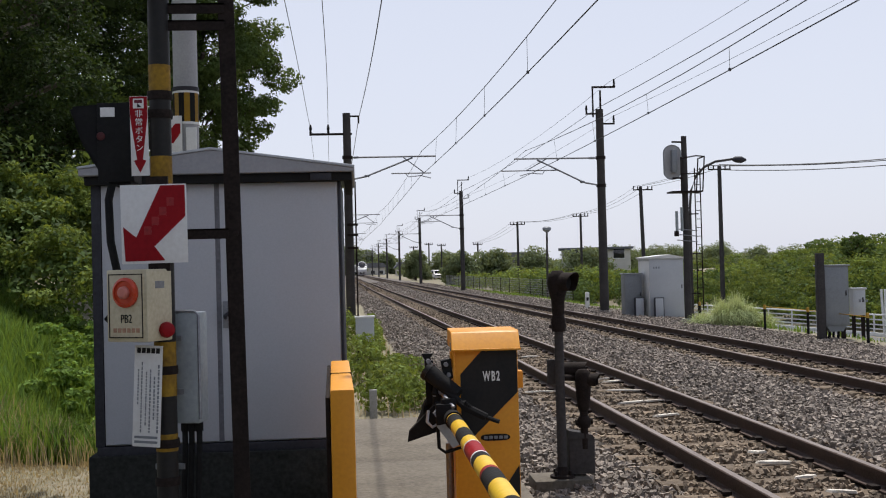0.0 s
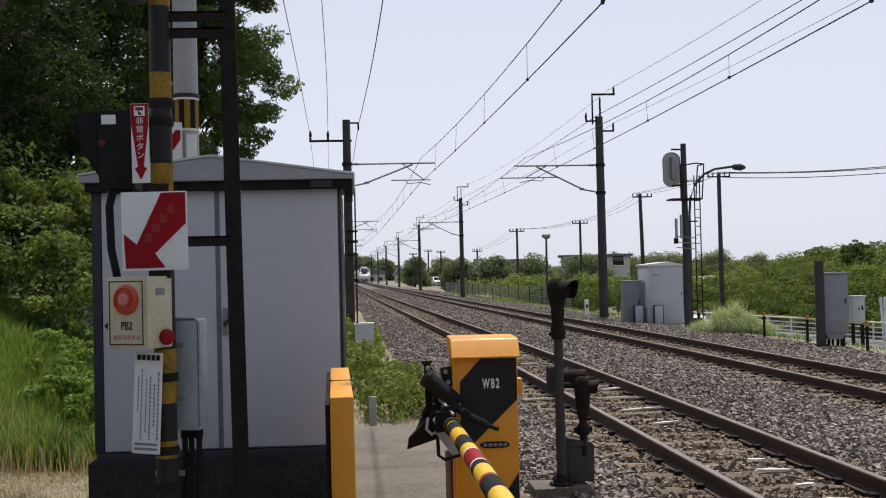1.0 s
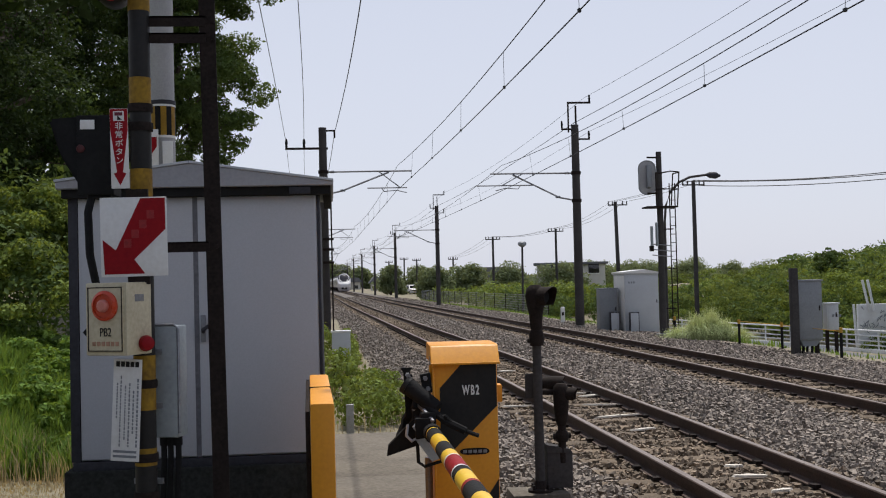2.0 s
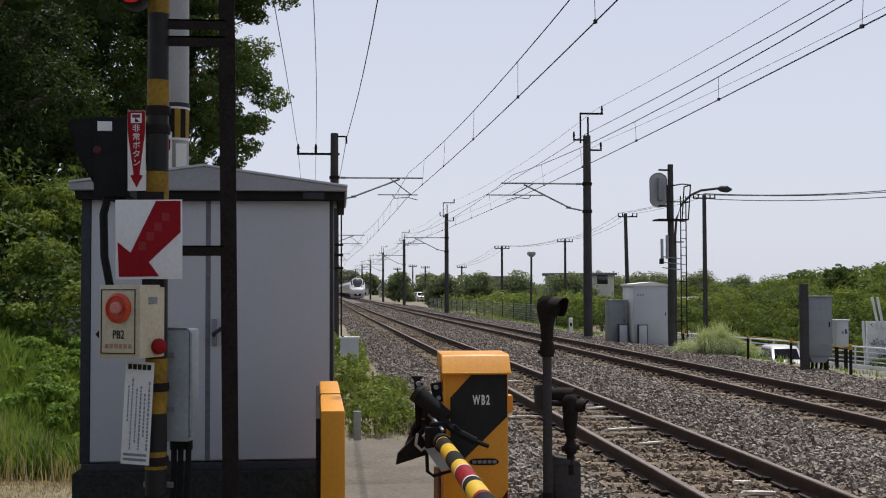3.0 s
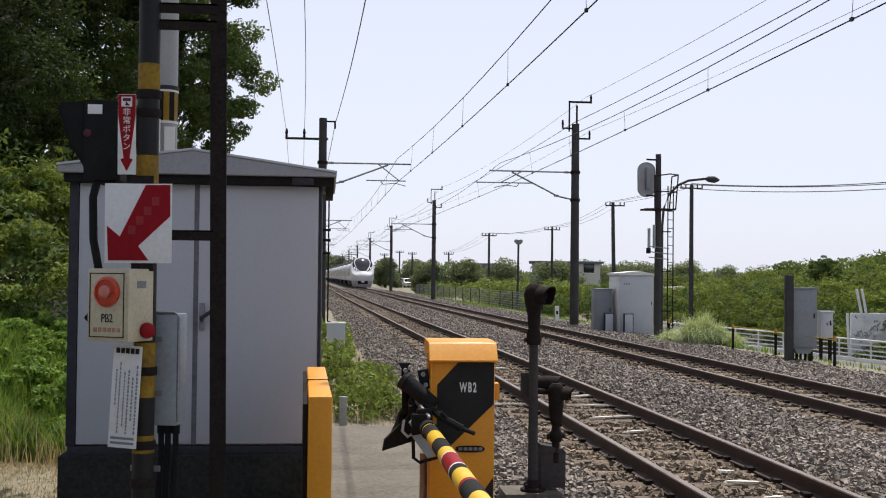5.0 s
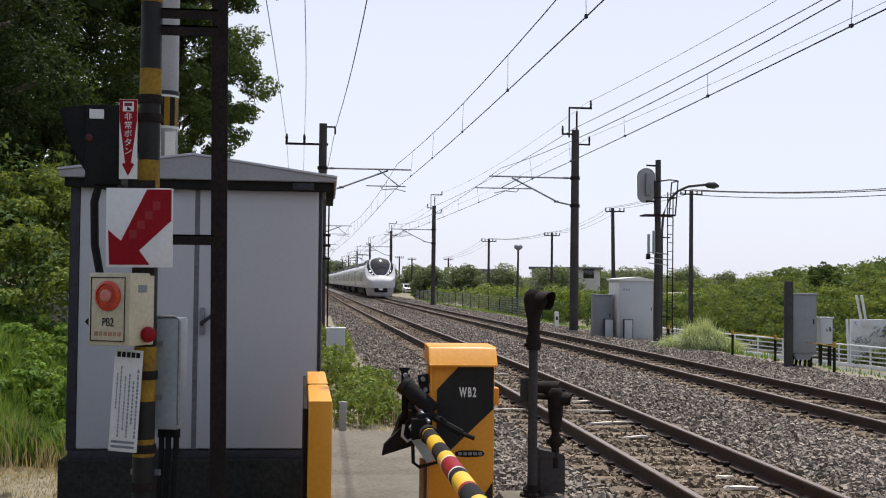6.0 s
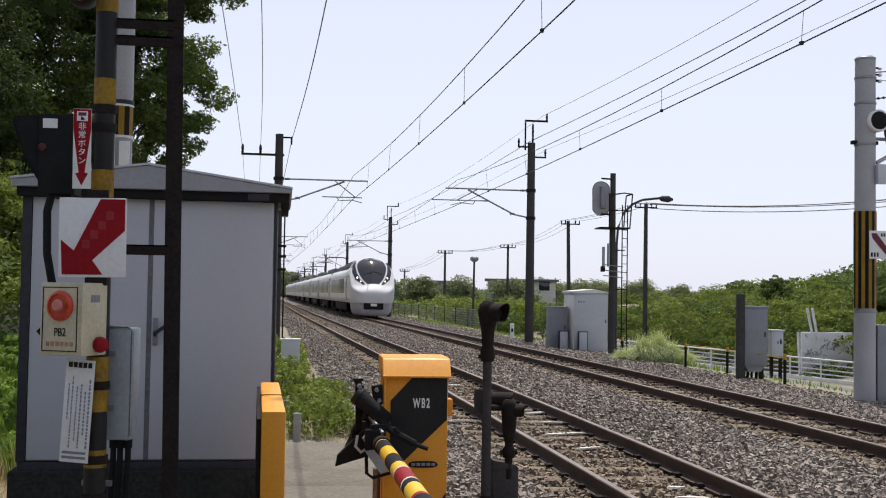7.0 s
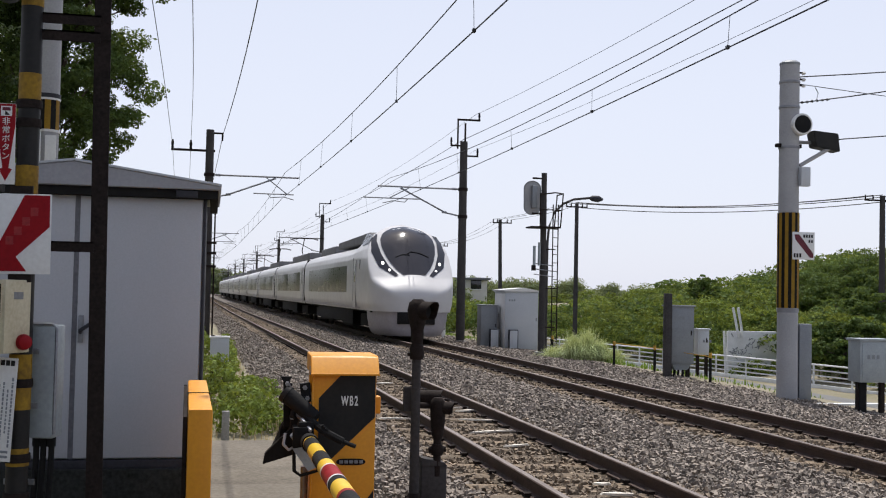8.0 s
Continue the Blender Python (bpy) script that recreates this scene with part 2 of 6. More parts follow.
def lathe(profile, n=20, bm=None, m=None):
    """Turned about z: (radius, height) pairs."""
    one = bmesh.new()
    rings = [[one.verts.new((r * math.cos(i * math.tau / n), r * math.sin(i * math.tau / n), z)) for i in range(n)] for r, z in profile]
    for a, b in zip(rings, rings[1:]):
        for i in range(n):
            one.faces.new((a[i], a[(i + 1) % n], b[(i + 1) % n], b[i]))
    one.faces.new(rings[0][::-1])
    one.faces.new(rings[-1])
    return join(bm or bmesh.new(), one, m)


def words(text, size, m, material, parent, name="lettering", depth=0.001, squeeze=1.0, bold=0.0, gap=1.0):
    cu = bpy.data.curves.new(name, "FONT")
    cu.body, cu.size, cu.extrude = text, size, depth
    cu.offset, cu.space_character = bold, gap
    cu.align_x, cu.align_y = "CENTER", "CENTER"
    tmp = new("tmp_text", cu)
    me = bpy.data.meshes.new_from_object(tmp.evaluated_get(bpy.context.evaluated_depsgraph_get()))
    bpy.data.objects.remove(tmp)
    bpy.data.curves.remove(cu)
    me.transform(Matrix.Diagonal((squeeze, 1, 1, 1)))
    me.materials.clear()
    me.materials.append(material)
    ob = new(name, me)
    ob.parent = parent
    ob.matrix_basis = m
    return ob


def raw_mesh(name, verts, faces, material):
    """Fast mesh from arrays; all faces have the same number of corners."""
    verts, faces = np.asarray(verts, np.float32), np.asarray(faces, np.int32)
    me = bpy.data.meshes.new(name)
    me.vertices.add(len(verts))
    me.vertices.foreach_set("co", verts.ravel())
    k = faces.shape[1]
    me.loops.add(faces.size)
    me.loops.foreach_set("vertex_index", faces.ravel())
    me.polygons.add(len(faces))
    me.polygons.foreach_set("loop_start", np.arange(0, faces.size, k, dtype=np.int32))
    me.update(calc_edges=True)
    me.materials.append(material)
    return me


# ---- the line of the tracks: how far they bend to the west at each y ----
BEND_Y = np.arange(-60.0, 620.0, 1.0)
_s = np.where(BEND_Y < 5, 0, np.where(BEND_Y < 35, 0.023 * (BEND_Y - 5) / 30, np.where(BEND_Y < 75, 0.023, np.where(BEND_Y < 95, 0.023 - 0.0055 * (BEND_Y - 75) / 20, 0.0175))))
BEND_X = np.cumsum(_s)
NEAR_X, FAR_X, GAUGE = 3.31, 7.11, 1.067


def bend(y):
    return np.interp(y, BEND_Y, BEND_X)


def bend_turn(y):
    return math.degrees(math.atan(float(np.interp(y, BEND_Y, _s))))


# ---- ground, one sheet to the horizon ----
def ground_z(x, y):
    xr = x + np.interp(y, BEND_Y, BEND_X)
    z = np.full_like(x, -0.36)
    z = np.where(xr < 1.0, -0.22, z)
    z = np.where(xr > 11.9, -0.36 - 2.5 * np.clip((xr - 12.2) / 3.6, 0, 1), z)
    # far down the line the land beyond the tracks comes up to the ballast again
    z = np.where((xr > 11.9) & (y > 70), np.maximum(z, -0.36 - 2.5 * np.clip((160 - y) / 60, 0, 1)), z)
    z = z + np.where(xr > 31, np.clip((xr - 31) * 0.09, 0, 9) * np.clip(1.6 - y / 140, 0, 1), 0)
    # the bank with trees
    bank = np.clip((-xr - 2.6) / 2.5, 0, 1) * np.clip((y - 10.5) / 5, 0, 1)
    z = z + bank * 1.0 + np.clip((-xr - 5) * 0.25, 0, 10) * np.clip((y - 8) / 8, 0, 1)
    ripple = 0.05 * np.sin(1.7 * x + 0.6 * y) * np.sin(1.3 * y - 0.4 * x)
    return z + np.where((xr < 0.4) | (xr > 31), ripple, 0)


gx = np.unique(np.concatenate([np.arange(-24, 44, 0.5), np.linspace(-1500, -24, 24), np.linspace(44, 1500, 24)]))
gy = np.unique(np.concatenate([np.arange(-16, 60, 0.5), np.arange(60, 200, 4.0), np.linspace(-1500, -16, 20), np.linspace(200, 2500, 36)]))
GX, GY = np.meshgrid(gx, gy)
verts = np.stack([GX, GY, ground_z(GX, GY)], -1).reshape(-1, 3)
ii = np.arange(len(gy) - 1)[:, None] * len(gx) + np.arange(len(gx) - 1)[None, :]
faces = np.stack([ii, ii + 1, ii + 1 + len(gx), ii + len(gx)], -1).reshape(-1, 4)
ground = tagged(new("ground", raw_mesh("ground", verts, faces, M["soil"])), "dry brown soil with patches of weeds beside the railway", "ground", kind="structure")


def swept(name, section, y0, y1, step, material, x0=0.0, follow=True, z0=0.0):
    """A section in x and z carried along the line of the tracks."""
    ys = np.concatenate([np.arange(y0, min(y1, 130), step), np.arange(130, y1, 10)]) if y1 > 130 else np.arange(y0, y1 + step / 2, step)
    sec = np.array(section)
    k = len(sec)
    v = np.concatenate([np.stack([sec[:, 0] + x0 - (bend(y) if follow else 0), np.full(k, y), sec[:, 1] + z0], 1) for y in ys])
    f = [(i * k + j, i * k + j + 1, (i + 1) * k + j + 1, (i + 1) * k + j) for i in range(len(ys) - 1) for j in range(k - 1)]
    return raw_mesh(name, v, f, material)


BED = [(0.55, -0.42), (1.1, -0.28), (1.75, -0.19), (2.6, -0.185), (4.0, -0.185), (4.7, -0.15), (5.2, -0.13), (5.7, -0.15), (6.4, -0.185), (7.9, -0.185), (8.7, -0.2), (9.4, -0.25), (10.6, -0.33), (11.6, -0.38), (12.4, -0.62)]
BED_X, BED_Z = np.array([p[0] for p in BED]), np.array([p[1] for p in BED])
tagged(new("ballast_bed", swept("ballast_bed", BED, -40, 600, 1.0, M["bed"])), "grey-brown crushed stone bed under the two tracks", "ballast", kind="structure")


def scatter_stones():
    rng = np.random.default_rng(5)
    cube = np.array([(-1, -1, -1), (1, -1, -1), (1, 1, -1), (-1, 1, -1), (-1, -1, 1), (1, -1, 1), (1, 1, 1), (-1, 1, 1)], float)
    quads = np.array([(0, 3, 2, 1), (4, 5, 6, 7), (0, 1, 5, 4), (1, 2, 6, 5), (2, 3, 7, 6), (3, 0, 4, 7)])
    xs, ys = [], []
    for a, b, dens in ((5.5, 13, 780), (13, 24, 350), (24, 46, 105), (46, 80, 32), (80, 150, 9)):
        n = int((b - a) * 11.3 * dens)
        xs.append(rng.uniform(0.6, 11.9, n))
        ys.append(rng.uniform(a, b, n))
    x, y = np.concatenate(xs), np.concatenate(ys)
    on = ((np.abs(x - NEAR_X) < 1.0) | (np.abs(x - FAR_X) < 1.0)) & (np.abs((y / 0.62) % 1 - 0.5) < 0.2)
    rail = np.minimum(np.abs(np.abs(x - NEAR_X) - GAUGE / 2), np.abs(np.abs(x - FAR_X) - GAUGE / 2)) < 0.09
    keep = ~(rail | (on & (rng.random(len(x)) < 0.72))) & ~((x < 1.15) & (y < 9.4) & (y > 5))
    keep &= ~((y > 12) & (x < 1.1) & (rng.random(len(x)) < (1.1 - x) * 1.3))
    x, y = x[keep], y[keep]
    n = len(x)
    size = rng.uniform(0.013, 0.028, n) * (1 + 0.25 * np.clip((y - 16) / 20, 0, 1) + 0.3 * np.clip((y - 46) / 20, 0, 1) + 0.7 * np.clip((y - 80) / 20, 0, 1))
    v = cube[None] * rng.uniform(0.45, 1.1, (n, 8, 3)) * size[:, None, None] * rng.uniform(0.7, 1.25, (n, 1, 3))
    a, t = rng.uniform(0, math.tau, n), rng.uniform(-1.5, 1.5, n)
    ca, sa, ct, st = np.cos(a), np.sin(a), np.cos(t), np.sin(t)
    R1 = np.stack([np.stack([ca, -sa * ct, sa * st], -1), np.stack([sa, ca * ct, -ca * st], -1), np.stack([0 * a, st, ct], -1)], 1)
    v = np.einsum("nij,nkj->nki", R1, v)
    z = np.interp(x, BED_X, BED_Z) + size * rng.uniform(-0.5, 1.5, n)
    v += np.stack([x - bend(y), y, z], -1)[:, None]
    rusty = np.minimum(np.abs(x - NEAR_X), np.abs(x - FAR_X)) < 0.85 + 0.25 * rng.random(n)
    for pick, m, label in ((~rusty, "stone", "loose angular grey ballast stones beside the tracks"), (rusty, "stone_brown", "rust-stained brown ballast stones between the rails")):
        w = v[pick]
        f = (quads[None] + (np.arange(len(w)) * 8)[:, None, None]).reshape(-1, 4)
        me = raw_mesh("ballast_stones", w.reshape(-1, 3), f, M[m])
        me.shade_flat()
        tagged(new("ballast_stones", me), label, "ballast", kind="stuff")


scatter_stones()

# ---- rails and sleepers ----
RAIL = [(-0.064, -0.153), (-0.064, -0.141), (-0.02, -0.128), (-0.009, -0.115), (-0.009, -0.05), (-0.033, -0.04), (-0.034, -0.008), (-0.027, -0.001)]
HEAD = [(-0.0275, -0.0012), (-0.02, 0.0), (0.02, 0.0), (0.0275, -0.0012)]


def sleeper_mesh():
    rng = random.Random(3)
    bm = bmesh.new()
    prof = [(-0.125, -0.30), (-0.115, -0.155), (-0.095, -0.142), (0.095, -0.142), (0.115, -0.155), (0.125, -0.30)]
    ends = []
    for x in (-1.0, -0.4, 0.4, 1.0):
        dip = -0.012 if abs(x) < 0.5 else 0
        ends.append([bm.verts.new((x, py, pz + dip + rng.uniform(-0.003, 0.003))) for py, pz in prof])
    for a, b in zip(ends, ends[1:]):
        for i in range(5):
            bm.faces.new((a[i], a[i + 1], b[i + 1], b[i]))
    bm.faces.new(ends[0][::-1])
    bm.faces.new(ends[-1])
    return mesh_of("sleeper", bm, M["sleeper"])


def build_track(x0, y0, y1, label):
    track = thing("railway_track", label, "railway track", kind="structure", group="railway tracks")
    for s in (-1, 1):
        x = x0 + s * GAUGE / 2 + s * 0.03
        r = new("rail", swept("rail", RAIL + [(-a, b) for a, b in RAIL[::-1]], -40, 600, 2.0, M["rail_side"], x))
        r.parent = track
        smooth(r, 25)
        h = new("rail_head", swept("rail_head", HEAD, -40, 600, 2.0, M["rail_top"], x, True, 0.002))
        h.parent = r
        tagged(h, "worn bright running surface")
        cl, q = [], []
        for j, y in enumerate(np.arange(0.31, 46, 0.62)):
            for d in (-0.075, 0.075):
                o = len(cl)
                cx, w, l, zz = x - bend(y) + d, 0.032, 0.05, (-0.142, -0.112)
                cl += [(cx + a * w, y + b * l, zz[c]) for c in (0, 1) for a, b in ((-1, -1), (1, -1), (1, 1), (-1, 1))]
                q += [tuple(o + i for i in t) for t in ((4, 5, 6, 7), (0, 1, 5, 4), (1, 2, 6, 5), (2, 3, 7, 6), (3, 0, 4, 7))]
        c = new("rail_clips", raw_mesh("rail_clips", cl, q, M["rust"]))
        c.data.shade_flat()
        c.parent = track
        tagged(c, "rusty rail fastenings", kind="stuff")
    me = sleeper_mesh()
    jit = random.Random(int(x0 * 10))
    for y in np.arange(y0 + 0.31 - y0 % 0.62, y1, 0.62):
        s = new("sleeper", me)
        s.matrix_basis = pose(x0 - bend(y) + jit.uniform(-0.03, 0.03), y, jit.uniform(-0.008, 0.006), 0, 0, bend_turn(y) + jit.uniform(-0.7, 0.7))
        s.parent = track
    bm = bmesh.new()
    for y in np.arange(y1 + 0.3, 330, 0.62 * 2):
        box(x0 - bend(y) - 1, y - 0.12, -0.3, x0 - bend(y) + 1, y + 0.12, -0.145, 0, bm)
    tagged(part("far_sleepers", bm, M["sleeper"], track), kind="stuff")
    return track


# white painted plates lying between and beside the rails
def white_plates():
    rng = random.Random(8)
    for x, y in ((3.52, 10.11), (3.48, 9.57), (3.47, 8.88), (3.51, 8.27), (3.55, 17.04), (3.78, 16.69), (3.6, 15.39), (3.45, 14.1), (3.43, 12.78), (2.45, 15.6), (3.2, 21.67)):
        n, w, l = 11, rng.uniform(0.09, 0.2), rng.uniform(0.045, 0.075)
        if 13 < y < 18:  # broken longer strips
            w, l = rng.uniform(0.2, 0.36), rng.uniform(0.035, 0.06)
        ring = [(w * math.cos(i * math.tau / n) * rng.uniform(0.7, 1.1), l * math.sin(i * math.tau / n) * rng.uniform(0.45, 1.15)) for i in range(n)]
        bm = bmesh.new()
        lo = [bm.verts.new((a, b, 0)) for a, b in ring]
        hi = [bm.verts.new((a * 0.9, b * 0.88, 0.018)) for a, b in ring]
        bm.faces.new(lo[::-1])
        bm.faces.new(hi)
        for i in range(n):
            bm.faces.new((lo[i], lo[(i + 1) % n], hi[(i + 1) % n], hi[i]))
        p = solid("track_marker_plate", bm, M["plate"], "chipped whitish flat marker plate lying between the rails", "marker plate", "plates on the near track")
        p.matrix_basis = pose(x, y, -0.138, rng.uniform(-3, 3), rng.uniform(-3, 3), rng.uniform(-12, 12))


white_plates()


# ---- crossing road behind the camera, pad, road beyond the line ----
bm = box(-9, -7.5, -0.2, 12, 4.0, -0.015, 0.02)
solid("road", bm, M["asphalt"], "grey asphalt of the level crossing between the barriers", "road", kind="structure")
bm = bmesh.new()
for y0, y1, z in ((4.9, 7.2, -0.02), (7.215, 9.65, -0.016), (9.67, 12.5, -0.022)):
    box(-0.35, y0, -0.3, 1.18, y1, z, 0.014, bm)
solid("concrete_pad", bm, M["pad"], "stained grey concrete slab path beside the equipment hut", "path", kind="structure")

ROAD = [(16.2, -2.87), (17.0, -2.82), (29.0, -2.82), (29.6, -2.87)]
tagged(new("road", swept("road", ROAD, -60, 98, 2.0, M["asphalt"])), "lower grey asphalt road running along the railway", "road", kind="structure")
bm = box(11.2, 19.85, -0.4, 13.8, 20.05, -0.33, 0.004)
solid("road_line", bm, M["rail_white"], "worn white stop line painted on the side road", "road marking", kind="structure")


# ---- leaves ----
def leaf_cloud(name, blobs, count, size, material, seed, shell=0.55, flat=0.0):
    """Many small bent leaves filling ellipsoids (x, y, z, rx, ry, rz), thickest towards their skins."""
    rng = np.random.default_rng(seed)
    blobs = np.array(blobs, float)
    vol = (blobs[:, 3] * blobs[:, 4] + blobs[:, 4] * blobs[:, 5] + blobs[:, 3] * blobs[:, 5])
    pick = rng.choice(len(blobs), count, p=vol / vol.sum())
    d = rng.normal(size=(count, 3))
    d /= np.linalg.norm(d, axis=1)[:, None]
    # lumps, so that the outline is uneven
    lump = 1 + 0.16 * np.sin(d[:, 0] * 7 + pick) * np.sin(d[:, 1] * 6 + 2 * pick) + 0.12 * np.sin(d[:, 2] * 9 + d[:, 0] * 5 + pick)
    r = (shell + (1 - shell) * rng.random(count) ** 0.6) * lump
    p = blobs[pick, :3] + d * r[:, None] * blobs[pick, 3:6]
    nrm = d + rng.normal(scale=0.7, size=(count, 3))
    nrm[:, 2] += 0.5
    nrm /= np.linalg.norm(nrm, axis=1)[:, None]
    t = np.cross(nrm, rng.normal(size=(count, 3)))
    t /= np.linalg.norm(t, axis=1)[:, None]
    b = np.cross(nrm, t)
    s = size * rng.uniform(0.6, 1.35, count)
    L, Wd = (s * 1.0)[:, None], (s * 0.48)[:, None]
    v = np.stack([p - t * L, p - b * Wd + nrm * s[:, None] * 0.15, p + t * L, p + b * Wd + nrm * s[:, None] * 0.15], 1)
    f = np.arange(count * 4).reshape(-1, 4)
    f = np.concatenate([f[:, [0, 1, 2]], f[:, [0, 2, 3]]])
    return raw_mesh(name, v.reshape(-1, 3), f, material)


def tree(x, y, h, spread, leaves, size, material, seed, label, crown_base=0.35, group="", lean=0.0, name="tree", trunk=0.16, clumps=0):
    rng = random.Random(seed)
    z0 = float(ground_z(np.array([float(x)]), np.array([float(y)]))[0]) - 0.1
    t = thing(name, label, "tree", x, y, z0, group=group)
    bm = bmesh.new()
    blobs = []
    top = Vector((lean, 0, h * 0.72))
    tube([(0, 0, 0), (lean * 0.2, 0.1, h * 0.25), (lean * 0.6, -0.1, h * 0.5), top], trunk, 8, bm)
    n = 11
    for i in range(n):
        a = i * 2.4 + rng.uniform(-0.4, 0.4)
        k = crown_base + (0.98 - crown_base) * (i + 0.5) / n
        reach = spread * (1.0 - 0.55 * max(0, (k - 0.5) * 2) ** 1.5) * rng.uniform(0.45, 0.85)
        base = Vector((lean * k, 0, h * max(0.2, k - 0.22)))
        tip = Vector((lean * k + reach * math.cos(a), reach * math.sin(a), h * k))
        tube([base, base.lerp(tip, 0.5) + Vector((0, 0, 0.05 * h)), tip], trunk * 0.3, 5, bm)
        w = spread * rng.uniform(0.34, 0.5)
        blobs.append((*tip, w, w, w * rng.uniform(0.6, 0.85)))
        mid = base.lerp(tip, 0.6)
        blobs.append((*mid, w * 0.8, w * 0.8, w * 0.55))
    blobs.append((lean, 0, h * 0.9, spread * 0.42, spread * 0.42, h * 0.1))
    if clumps:  # break each mass of leaves into flat-bottomed sprays
        blobs = [(bx + rng.uniform(-0.75, 0.75) * wx, by + rng.uniform(-0.75, 0.75) * wy, bz + rng.uniform(-0.7, 0.7) * wz, wx * rng.uniform(0.28, 0.45), wy * rng.uniform(0.28, 0.45), wz * rng.uniform(0.2, 0.34)) for bx, by, bz, wx, wy, wz in blobs for _ in range(clumps)]
        for q in blobs[::3]:
            tube([(lean * 0.7, 0, max(h * 0.3, q[2] - 0.16 * h)), (q[0] * 0.6, q[1] * 0.6, q[2] - 0.04 * h), q[:3]], trunk * 0.1, 4, bm)
    part("trunk", bm, M["bark"], t)
    c = new("crown", leaf_cloud("crown", blobs, leaves, size, material, seed))
    c.parent = t
    return t


def sprays(blobs, n, seed, small=0.3):
    """Each mass of leaves broken into many small flat sprays about its upper skin, with gaps between."""
    rng = random.Random(seed)
    out = []
    for bx, by, bz, wx, wy, wz in blobs:
        for _ in range(n):
            a, h = rng.uniform(0, math.tau), rng.uniform(-0.35, 1.0)
            c = math.sqrt(1 - h * h) * rng.uniform(0.75, 1.05)
            k = small * rng.uniform(0.6, 1.35)
            out.append((bx + wx * c * math.cos(a), by + wy * c * math.sin(a), bz + wz * h * rng.uniform(0.8, 1.05), wx * k, wy * k, wz * k * rng.uniform(0.45, 0.8)))
    return out


def bushes(name, blobs, count, size, material, seed, label):
    return tagged(new(name, leaf_cloud(name, blobs, count, size, material, seed, 0.5)), label, "shrubs", kind="stuff")


def blades(name, boxes, count, height, material, seed, label, width=0.009):
    """Standing blades over patches (x0, y0, x1, y1) of the ground."""
    rng = np.random.default_rng(seed)
    boxes = np.array(boxes, float)
    area = (boxes[:, 2] - boxes[:, 0]) * (boxes[:, 3] - boxes[:, 1])
    k = rng.choice(len(boxes), count, p=area / area.sum())
    x = boxes[k, 0] + rng.random(count) * (boxes[k, 2] - boxes[k, 0])
    y = boxes[k, 1] + rng.random(count) * (boxes[k, 3] - boxes[k, 1])
    z = ground_z(x, y) - 0.02
    h = height * rng.uniform(0.35, 1.2, count) * (0.75 + 0.35 * np.sin(x * 2.1 + 1.3 * y) * np.sin(1.1 * y))
    a = rng.uniform(0, math.tau, count)
    w = width * rng.uniform(0.6, 1.5, count)
    dx, dy = np.cos(a), np.sin(a)
    lean = h * rng.uniform(0.05, 0.6, count)
    p = np.stack([x, y, z], -1)
    side = np.stack([-dy * w, dx * w, 0 * w], -1)
    mid = p + np.stack([dx * lean * 0.3, dy * lean * 0.3, h * 0.62], -1)
    tip = p + np.stack([dx * lean, dy * lean, h], -1)
    v = np.stack([p - side, p + side, mid + side * 0.8, mid - side * 0.8, tip], 1)
    o = (np.arange(count) * 5)[:, None]
    f = np.concatenate([o + np.array([[0, 1, 2]]), o + np.array([[0, 2, 3]]), o + np.array([[3, 2, 4]])])
    return tagged(new(name, raw_mesh(name, v.reshape(-1, 3), f, material)), label, "grass", kind="stuff")


